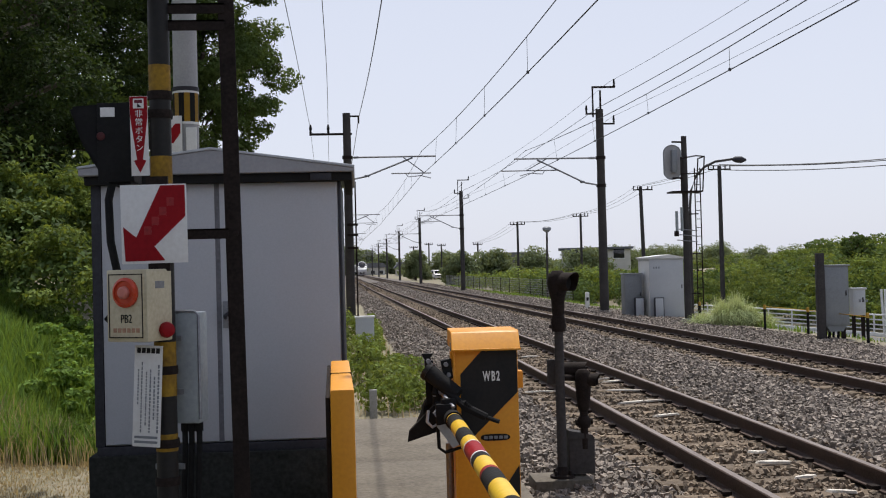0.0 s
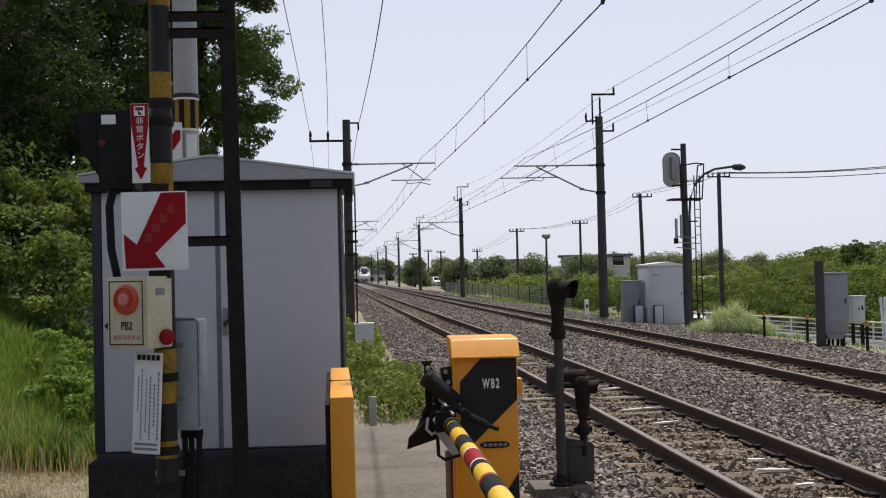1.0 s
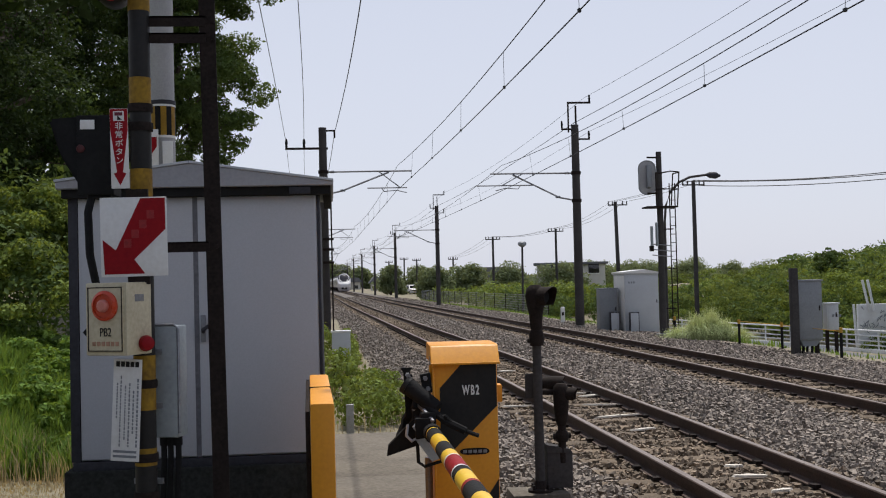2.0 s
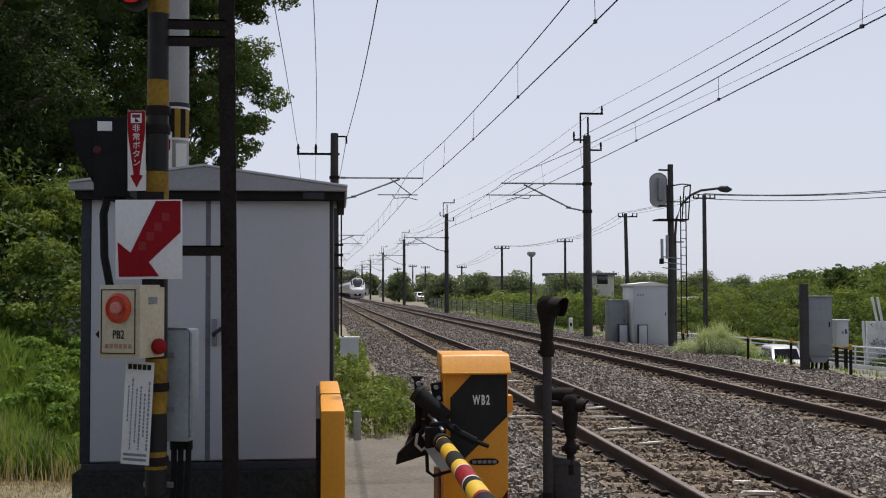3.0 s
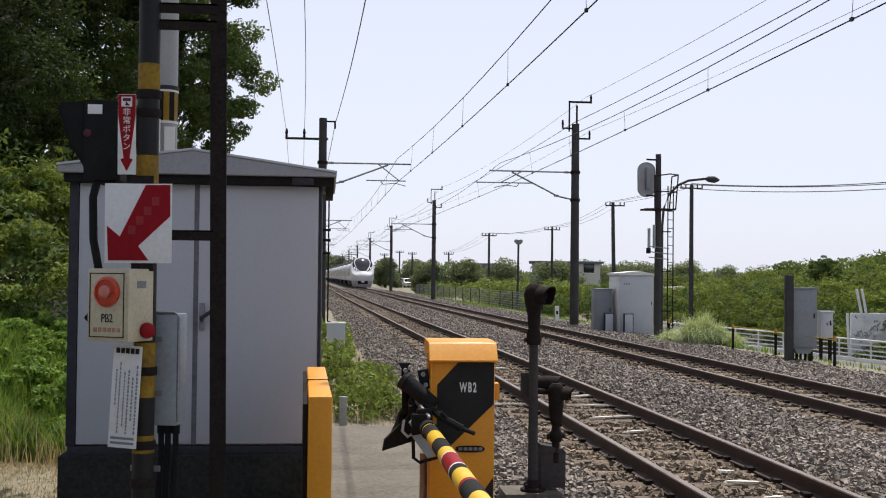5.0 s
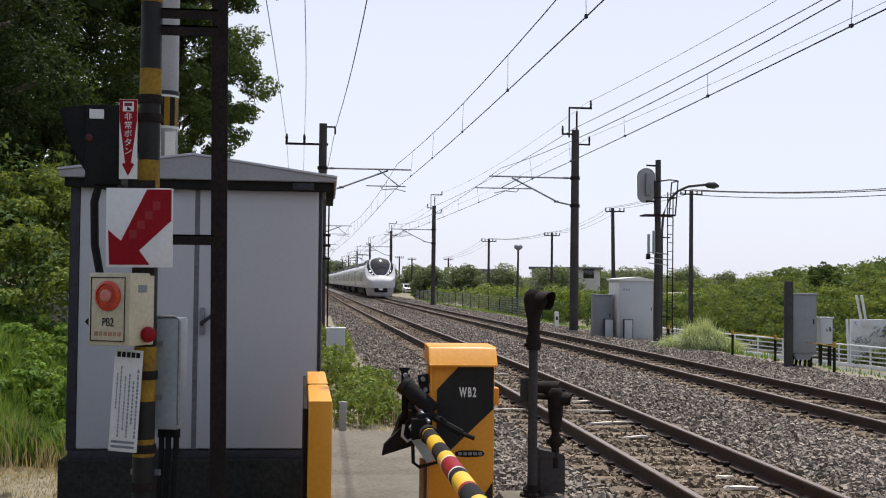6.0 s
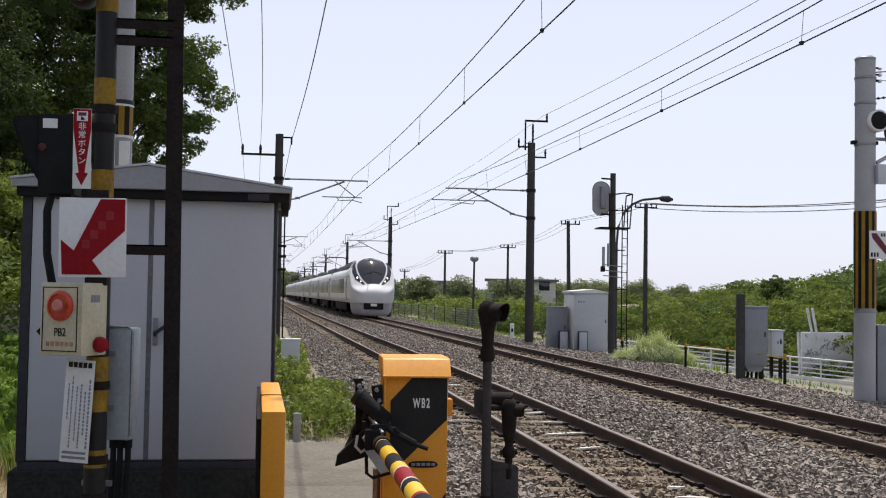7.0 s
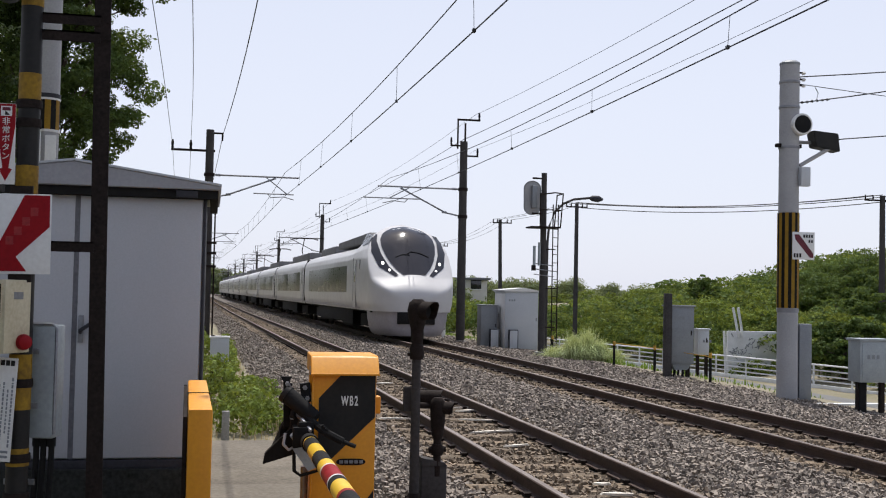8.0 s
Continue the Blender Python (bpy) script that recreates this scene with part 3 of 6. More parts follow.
# ---- overhead line ----
def ohl_pole(right, simple=False):
    """A mast with its cantilever; the track lies towards -x when right."""
    s = -1 if right else 1
    p = thing("catenary_mast", "dark weathered concrete catenary mast with steel cantilever arm", "catenary mast", group="masts along the line")
    part("mast", rod((0, 0, -0.6), (0, 0, 7.7), 0.185, 0.15, 16), M["pole"], p)
    bm = box(-0.2, -0.2, -0.5, 0.2, 0.2, -0.25, 0.02)
    part("footing", bm, M["concrete"], p)
    reach = 3.15
    zt, zb = (5.78, 4.68) if right else (5.97, 5.08)
    part("top_tube", tube([(0, 0, zt), (s * (reach + 0.3), 0, zt + 0.01)], 0.035), M["steel"], p)
    part("brace", tube([(0, 0, zb), (s * 0.7, 0, zb + 0.14), (s * (reach - 0.6), 0, zt - 0.04)], 0.035), M["steel"], p)
    part("registration_arm", tube([(s * 1.7, 0, 5.32), (s * (reach + 0.85 if right else reach + 0.1), 0, 5.32)], 0.025), M["steel"], p)
    part("hanger", tube([(s * (reach - 1.0), 0, zt), (s * (reach - 0.15), 0, 5.32)], 0.022), M["steel"], p)
    part("steady_arm", tube([(s * (reach - 0.9), 0, 5.32), (s * (reach - 0.8), 0, 5.18), (s * (reach - 0.3), 0, 5.22), (s * (reach + 0.1), 0, 5.12)], 0.018), M["steel"], p)
    for z in (zt, zb):
        bm = rod((0, 0, z - 0.06), (0, 0, z + 0.06), 0.2, 0.2, 14)
        part("clamp", bm, M["rust"], p)
    for x in (0.35, 0.75):
        bm = lathe([(0.03, -0.1), (0.06, -0.07), (0.03, -0.04), (0.06, -0.01), (0.03, 0.02), (0.06, 0.05), (0.03, 0.09)], 8, m=pose(s * x, 0, zt if x < 0.5 else zb + 0.16, 0, 90, 0))
        part("insulator", bm, M["steel"], p)
    if right:
        bm = box(-0.28, -0.04, 7.4, -0.23, 0.04, 8.6)
        box(0.02, -0.04, 7.65, 0.08, 0.04, 8.45, 0, bm)
        box(-0.28, -0.04, 8.55, 0.66, 0.04, 8.62, 0, bm)
        part("top_bracket", bm, M["rust"], p)
        part("cross_arm", box(-0.55, -0.04, 7.5, 0.0, 0.04, 7.56), M["rust"], p)
        part("cross_arm", box(0.0, -0.04, 7.1, 0.6, 0.04, 7.16), M["rust"], p)
        for x, z in ((0.62, 8.6), (-0.52, 7.56), (0.57, 7.16)):
            part("insulator", lathe([(0.02, 0), (0.05, 0.04), (0.03, 0.08), (0.05, 0.14), (0.04, 0.2), (0.03, 0.3)], 8, m=pose(x, 0, z)), M["rubber"], p)
    else:
        bm = box(-1.45, -0.05, 6.85, 0.2, 0.05, 6.93)
        part("cross_arm", bm, M["rust"], p)
        for x in (-1.4, -0.72):
            part("insulator", lathe([(0.03, 0), (0.06, 0.05), (0.035, 0.1), (0.06, 0.16), (0.05, 0.24), (0.03, 0.34)], 8, m=pose(x, 0, 6.93)), M["rubber"], p)
        bm = box(0.0, -0.03, 7.55, 0.5, 0.03, 7.61)
        box(0.43, -0.03, 7.3, 0.5, 0.03, 7.56, 0, bm)
        part("hook_arm", bm, M["rust"], p)
    return p


POLE_Y = (45.0, 92.0, 139.0, 186.0, 233.0, 280.0, 330.0)
for right, x0 in ((False, 0.29), (True, 10.27)):
    first = ohl_pole(right)
    for i, y in enumerate((-9.5,) + POLE_Y):
        m = pose(x0 - bend(y) + (0.0 if i < 2 else -0.25), y, 0, 0, 0, bend_turn(y))
        if i == 0:
            first.matrix_basis = m
        else:
            copy_thing(first, m)
# a cable drop on the western mast nearest to the hut
drop = thing("cable_riser", "thin dark cable pipe strapped to the catenary mast", "cable pipe", 0.29 - float(bend(45)) + 0.27, 44.7, 0)
part("pipe", tube([(0, 0, -0.3), (0.0, 0, 5.0)], 0.03), M["rust"], drop)
for z in (2.4, 2.9, 3.3):
    part("clip", box(-0.34, -0.05, z, 0.08, 0.05, z + 0.09), M["rust"], drop)


def sagging(x0, z, sag, y0=-3.0, r=0.011, spans=((-50, -3),) + tuple(zip((-3.0,) + POLE_Y, POLE_Y)), stagger=0.0):
    pts = []
    for i, (a, b) in enumerate(spans):
        for k in range(0, 16 if b - a < 80 else 20):
            u = k / 16
            y = a + (b - a) * u
            st = stagger * (1 if i % 2 else -1) * (1 - 2 * u)
            pts.append((x0 - float(bend(y)) + st, y, z - sag * 4 * u * (1 - u)))
    return pts


def catenary(x0, label, stagger, sag):
    c = thing("catenary_wires", label, "overhead wire", group="contact lines")
    part("contact_wire", tube(sagging(x0, 5.18, 0.04, stagger=stagger, r=0.01), 0.011, 5), M["wire"], c)
    mes = sagging(x0, 6.18 if x0 < 5 else 6.12, sag, stagger=stagger * 0.6)
    part("messenger_wire", tube(mes, 0.010, 5), M["wire"], c)
    con = sagging(x0, 5.18, 0.04, stagger=stagger)
    for i in range(16, len(mes), 2):
        if mes[i][1] > 145:
            break
        if i % 16:
            part("dropper", rod(con[i], mes[i], 0.0045, None, 5), M["wire"], c)
            part("clamp", box(con[i][0] - 0.02, con[i][1] - 0.035, con[i][2] - 0.02, con[i][0] + 0.02, con[i][1] + 0.035, con[i][2] + 0.03), M["wire"], c)


catenary(NEAR_X, "thin black catenary wires hung over the near track", 0.2, 0.38)
catenary(FAR_X, "thin black catenary wires hung over the far track", -0.3, 0.55)
for x, z, sag, r in ((-1.12, 7.15, 0.55, 0.008), (-0.43, 7.15, 0.55, 0.008), (0.76, 7.5, 0.4, 0.013), (10.68, 8.78, 0.4, 0.007), (10.23, 7.77, 0.22, 0.012), (10.9, 7.46, 0.25, 0.006)):
    solid("feeder_wire", tube(sagging(x, z, sag), r, 5), M["wire"], "dark feeder wire sagging between catenary masts", "overhead wire", "feeder wires")


# ---- equipment hut ----
def hut():
    h = thing("equipment_hut", "pale grey steel railway equipment hut on a concrete plinth", "equipment hut", -0.92, 7.8, 0)
    part("plinth", box(-0.87, -0.06, -0.35, 0.76, 1.5, 0.40, 0.015), M["plinth"], h, "dark concrete plinth")
    part("sill", box(-0.82, -0.02, 0.40, 0.815, 1.42, 0.455, 0.004), M["hut_dark"], h)
    part("shell", box(-0.80, 0.025, 0.455, 0.815, 1.4, 2.2, 0.008), M["hut"], h)
    part("corner_post", box(-0.832, -0.012, 0.455, -0.772, 1.41, 2.2, 0.004), M["hut_dark"], h)
    part("corner_trim", box(0.80, -0.003, 0.455, 0.818, 1.41, 2.2, 0.003), M["hut_dark"], h)
    d = part("door", box(-0.768, -0.008, 0.468, -0.024, 0.03, 2.185, 0.006), M["hut"], h, "closed grey steel door leaf")
    d2 = part("door", box(0.008, -0.008, 0.468, 0.795, 0.03, 2.185, 0.006), M["hut"], h, "closed grey steel door leaf")
    part("door_gap", box(-0.026, -0.004, 0.46, 0.010, 0.028, 2.19), M["seam"], h)
    bm = box(0.018, -0.03, 1.22, 0.052, 0.0, 1.40, 0.006)
    part("lock_plate", bm, M["steel"], d2)
    part("door_handle", tube([(0.035, -0.03, 1.29), (0.035, -0.07, 1.30), (0.10, -0.075, 1.345), (0.125, -0.05, 1.35)], 0.013), M["hut_dark"], d2)
    bm = plate([(-0.89, 2.243), (0.91, 2.243), (0.91, 2.272), (-0.03, 2.405), (-0.89, 2.292)], -0.108, 1.5)
    bmesh.ops.bevel(bm, geom=bm.edges[:], offset=0.006, segments=1, affect="EDGES")
    r = part("roof", bm, M["roof"], h, "low gabled grey sheet roof")
    # the shadow gap below the roof overhang, put in as black strips
    part("eaves_beam", box(-0.86, -0.075, 2.186, 0.895, 0.02, 2.244, 0.004), M["rubber"], r, "black strip that stands for the shadow gap under the eaves")
    part("eaves_beam", box(0.84, 0.02, 2.186, 0.895, 1.46, 2.244, 0.004), M["rubber"], r)
    part("roof_edge", box(0.0, -0.118, 0.0, 0.952, 1.51, 0.016, 0.003, m=pose(-0.03, 0, 2.403, 0, 8.05, 0)), M["cabinet"], r, "pale rolled sheet edge")
    part("roof_edge", box(-0.872, -0.118, 0.0, 0.0, 1.51, 0.016, 0.003, m=pose(-0.03, 0, 2.403, 0, -7.5, 0)), M["cabinet"], r, "pale rolled sheet edge")
    part("vent_cap", box(0.62, -0.095, 2.19, 0.76, -0.07, 2.235, 0.003), M["hut_dark"], r)
    ring = [(0.60 + 0.026 * math.cos(a * 0.57), 0.3, 2.335 + 0.026 * math.sin(a * 0.57)) for a in range(12)]
    part("lifting_eye", tube(ring, 0.006, 6), M["steel"], r)


hut()


# ---- striped crossing post with its signs and boxes ----
def crossing_post():
    px, py = -0.826, 5.0
    c = thing("crossing_post", "yellow and black striped crossing post in tree shade", "crossing post", px, py, -0.15)
    z, k = 0.0, 0
    edges = (0.0, 0.987, 1.06, 1.22, 1.45, 2.12, 2.24, 2.51, 2.63, 2.915, 3.2, 3.6)
    for a, b in zip(edges, edges[1:]):
        part("stripe", rod((0, 0, a), (0, 0, b), 0.0455 + 0.001 * (k % 2), None, 20), M["shaded_yellow" if k % 2 else "black"], c)
        k += 1
    part("base_collar", lathe([(0.075, 0), (0.075, 0.12), (0.05, 0.16)], 20), M["rust"], c)
    for z in (2.50, 2.42, 1.33, 1.02, 0.86):
        part("clamp_band", lathe([(0.052, z - 0.018), (0.054, z), (0.052, z + 0.018)], 20), M["rust"], c)
    return c


def angle_frame():
    f = thing("steel_frame", "rusty dark angle-iron ladder frame bolted to the crossing post", "steel frame", -0.515, 5.0, -0.15)
    bm = box(-0.034, -0.01, 0, 0.034, 0.0, 3.7)
    box(-0.034, 0.0, 0, -0.026, 0.06, 3.7, 0, bm)
    up = part("upright", bm, M["rust"], f)
    up.matrix_basis = pose(0.012, 0, 0, 0, -0.7, 0)
    for z in (1.905, 2.80, 2.872, 0.60):
        bm = box(-0.27, -0.015, z - 0.022, -0.03, -0.006, z + 0.022)
        box(-0.27, -0.015, z + 0.015, -0.03, 0.03, z + 0.022, 0, bm)
        part("cross_bar", bm, M["rust"], f)
    for z in (1.905, 2.80, 2.872, 0.60):
        part("bolt", lathe([(0.012, 0), (0.012, 0.01)], 6, m=pose(0.0, -0.012, z, 90)), M["rust"], f)


def direction_sign():
    s = thing("arrow_sign", "white square sign with a red arrow pointing down sideways", "sign", -0.849, 4.925, 1.80)
    part("board", box(-0.137, 0.0, -0.166, 0.137, 0.006, 0.166, 0.002), M["white"], s)
    part("arrow", plate([(0.03, 0.161), (0.131, 0.161), (0.131, 0.03), (0.0, -0.095), (0.043, -0.155), (-0.122, -0.155), (-0.128, -0.01), (-0.075, -0.055)], -0.002, 0.001), M["red"], s, "thick red arrow")
    part("bracket", box(-0.03, 0.006, -0.2, 0.06, 0.03, 0.2), M["rust"], s)
    for i in range(4):
        part("faded_mark", box(0.055 - i * 0.032, -0.003, 0.075 - i * 0.04, 0.085 - i * 0.032, -0.001, 0.11 - i * 0.04, 0.0), M["fade"], s)
    s.matrix_basis = pose(-0.849, 4.925, 1.80, 0, -0.5, 0)


def emergency_sign():
    s = thing("button_sign", "narrow red and white emergency button sign with down arrow", "sign", -0.903, 4.93, 2.172)
    part("board", box(-0.037, 0, -0.168, 0.037, 0.005, 0.168, 0.001), M["white"], s)
    part("arrow", plate([(-0.036, 0.166), (0.036, 0.166), (0.036, 0.08), (0.012, -0.10), (0.026, -0.105), (0.0, -0.155), (-0.026, -0.105), (-0.012, -0.10), (-0.036, 0.08)], -0.002, 0.001), M["red"], s, "red tapering arrow field")
    g = part("pictogram", box(-0.022, -0.004, 0.116, 0.022, -0.001, 0.157, 0), M["white"], s)
    part("pictogram_mark", box(-0.016, -0.0055, 0.138, 0.016, -0.0035, 0.152, 0.0), M["maroon"], g)
    part("pictogram_mark", plate([(-0.004, 0.138), (0.014, 0.120), (-0.006, 0.120)], -0.0055, -0.0035), M["black"], g)
    for i, ch in enumerate("非常ボタン"):
        words(ch, 0.034, pose(0, -0.0035, 0.092 - i * 0.036, 90, 0, 0), M["white"], s, "character")
    s.matrix_basis = pose(-0.903, 4.93, 2.172, 0, -0.6, 0)


def side_hood():
    h = thing("signal_hood", "big black hooded crossing lamp seen from its side", "crossing lamp", -1.02, 5.0, 2.15)
    bm = plate([(-0.19, 0.16), (0.085, 0.18), (0.075, -0.175), (-0.035, -0.175), (-0.14, 0.0)], 0.0, 0.20)
    bmesh.ops.bevel(bm, geom=bm.edges[:], offset=0.012, segments=2, affect="EDGES")
    part("hood", bm, M["rubber"], h)
    part("back_plate", box(-0.07, -0.012, -0.165, 0.08, 0.0, 0.172, 0.004), M["rubber"], h)
    part("sticker", box(-0.055, -0.016, 0.112, 0.005, -0.012, 0.152, 0.001), M["white"], h, "white blank sticker")
    part("lamp_glass", lathe([(0.018, 0), (0.016, 0.004), (0.008, 0.006)], 16, m=pose(-0.055, -0.012, 0.03, 90)), M["dimred"], h, "unlit red lamp glass")
    part("cable", tube([(-0.02, 0.03, -0.17), (-0.03, 0.0, -0.24), (-0.025, 0, -0.42), (0.0, 0.0, -0.55), (0.02, 0.0, -0.6)], 0.017), M["rubber"], h)
    part("arm", rod((0.05, 0.09, 0.0), (0.19, 0.05, 0.0), 0.02), M["rust"], h)


def red_flasher():
    f = thing("red_flasher", "black hooded red flashing crossing lamp", "crossing lamp", -0.935, 4.95, 2.86)
    part("housing", lathe([(0.062, 0.0), (0.07, 0.02), (0.07, 0.12), (0.05, 0.15)], 20, m=pose(0, 0.0, 0, -90, 0, 0)), M["black"], f)
    part("lens", lathe([(0.058, 0.0), (0.05, 0.012), (0.02, 0.02)], 20, m=pose(0, -0.002, 0, 90)), M["glow"], f, "lit red lens")
    bm = bmesh.new()
    ring = [math.radians(a) for a in range(-50, 231, 14)]
    for r in (0.070, 0.076):
        for y in (-0.15, 0.02):
            for a in ring:
                bm.verts.new((r * math.cos(a), y - (0.0 if y > 0 else 0.02 * math.sin(a)), r * math.sin(a)))
    bm.verts.ensure_lookup_table()
    n = len(ring)
    for i in range(n - 1):
        for a, b in ((0, 1), (1, 3), (3, 2), (2, 0)):
            bm.faces.new((bm.verts[a * n + i], bm.verts[a * n + i + 1], bm.verts[b * n + i + 1], bm.verts[b * n + i]))
    part("visor", bm, M["black"], f)
    part("arm", rod((0.05, 0.06, 0.0), (0.11, 0.05, 0.0), 0.018), M["rust"], f)


def button_box():
    b = thing("emergency_button_box", "cream metal emergency button box with a big round red button", "button box", -0.914, 4.93, 1.46, -27)
    part("case", box(-0.105, -0.085, -0.15, 0.10, 0.085, 0.15, 0.008), M["cream"], b)
    f = part("face_plate", box(-0.09, -0.092, -0.135, 0.085, -0.084, 0.135, 0.003), M["cream"], b, "cream face plate")
    bm = box(-0.088, -0.094, 0.128, 0.083, -0.091, 0.132)
    box(-0.088, -0.094, -0.132, 0.083, -0.091, -0.128, 0, bm)
    box(-0.088, -0.094, -0.132, -0.084, -0.091, 0.132, 0, bm)
    box(0.079, -0.094, -0.132, 0.083, -0.091, 0.132, 0, bm)
    part("border", bm, M["rust"], f)
    part("button_ring", lathe([(0.062, 0), (0.062, 0.012), (0.05, 0.02), (0.05, 0.012)], 28, m=pose(0.0, -0.09, 0.055, 90)), M["lens"], b, "orange-red button ring")
    part("button", lathe([(0.026, 0), (0.026, 0.02), (0.018, 0.028)], 24, m=pose(0.0, -0.095, 0.055, 90)), M["button"], b, "faded pink round push button")
    words("PB2", 0.05, pose(0.0, -0.0935, -0.055, 90, 0, 0), M["black"], b, squeeze=0.75)
    for i in range(6):
        part("letter_bar", box(-0.066 + i * 0.023, -0.094, -0.11, -0.05 + i * 0.023, -0.091, -0.092), M["pink"], b)
    part("side_label", box(0.0995, -0.03, 0.07, 0.1015, 0.03, 0.10), M["steel"], b)
    part("red_knob", lathe([(0.03, 0), (0.034, 0.02), (0.028, 0.04), (0.012, 0.05)], 16, m=pose(0.10, 0.03, -0.105, 90, 0, 60)), M["red"], b, "round red lock knob")
    part("hinge", plate([(-0.105, -0.015), (-0.15, -0.055), (-0.105, -0.095)], -0.05, 0.0), M["rubber"], b)


def notice_plate():
    n = thing("notice_plate", "white notice plate with rows of small dark writing", "sign", -0.893, 4.93, 1.075)
    part("board", box(-0.062, 0, -0.205, 0.062, 0.004, 0.22, 0.001), M["white"], n)
    for i in range(5):
        part("heading_bar", box(-0.05 + i * 0.021, -0.002, 0.188, -0.034 + i * 0.021, 0.001, 0.21), M["black"], n)
    rng = random.Random(2)
    for i, (x, top, bot, w) in enumerate(((0.048, 0.14, -0.14, 0.007), (0.03, 0.09, -0.09, 0.006), (0.012, 0.12, -0.14, 0.006), (-0.006, 0.11, -0.12, 0.005), (-0.026, 0.15, -0.14, 0.005), (-0.042, 0.12, -0.03, 0.005))):
        z = top
        while z > bot:
            l = rng.uniform(0.006, 0.015)
            part("writing_bar", box(x - w / 2, -0.002, z - l, x + w / 2, 0.001, z), M["cab_dark"], n)
            z -= l + rng.uniform(0.003, 0.006)
    for z in (-0.165, -0.185):
        part("writing_bar", box(-0.052, -0.002, z - 0.005, 0.05, 0.001, z + 0.005), M["cab_dark"], n)
    n.matrix_basis = pose(-0.893, 4.93, 1.07, 0, 3.0, -14)


def conduit_box():
    g = thing("conduit_box", "blue-grey steel junction box strapped to the striped post", "junction box", -0.735, 5.12, 1.18, -12)
    part("case", box(-0.06, -0.06, -0.24, 0.055, 0.06, 0.24, 0.01), M["graybox"], g)
    part("lid", box(-0.058, -0.07, -0.235, 0.053, -0.058, 0.235, 0.004), M["graybox"], g)
    part("rim", tube([(-0.06, -0.062, 0.245), (0.04, -0.062, 0.245), (0.058, -0.062, 0.225), (0.058, -0.062, -0.22)], 0.007, 6), M["steel"], g)
    for z in (0.13, -0.10, -0.42):
        part("strap", box(-0.14, -0.085, z - 0.012, -0.01, -0.07, z + 0.012, 0.002), M["steel"], g)
    for x in (-0.035, -0.005, 0.03):
        part("cable", tube([(x, 0, -0.23), (x, 0, -0.33), (x - 0.02, 0.02, -0.6), (x - 0.05, 0.04, -1.3)], 0.013, 8), M["rubber"], g)
        part("gland", rod((x, 0, -0.28), (x, 0, -0.235), 0.018), M["rubber"], g)


crossing_post(), angle_frame(), direction_sign(), emergency_sign(), side_hood(), red_flasher(), button_box(), notice_plate(), conduit_box()


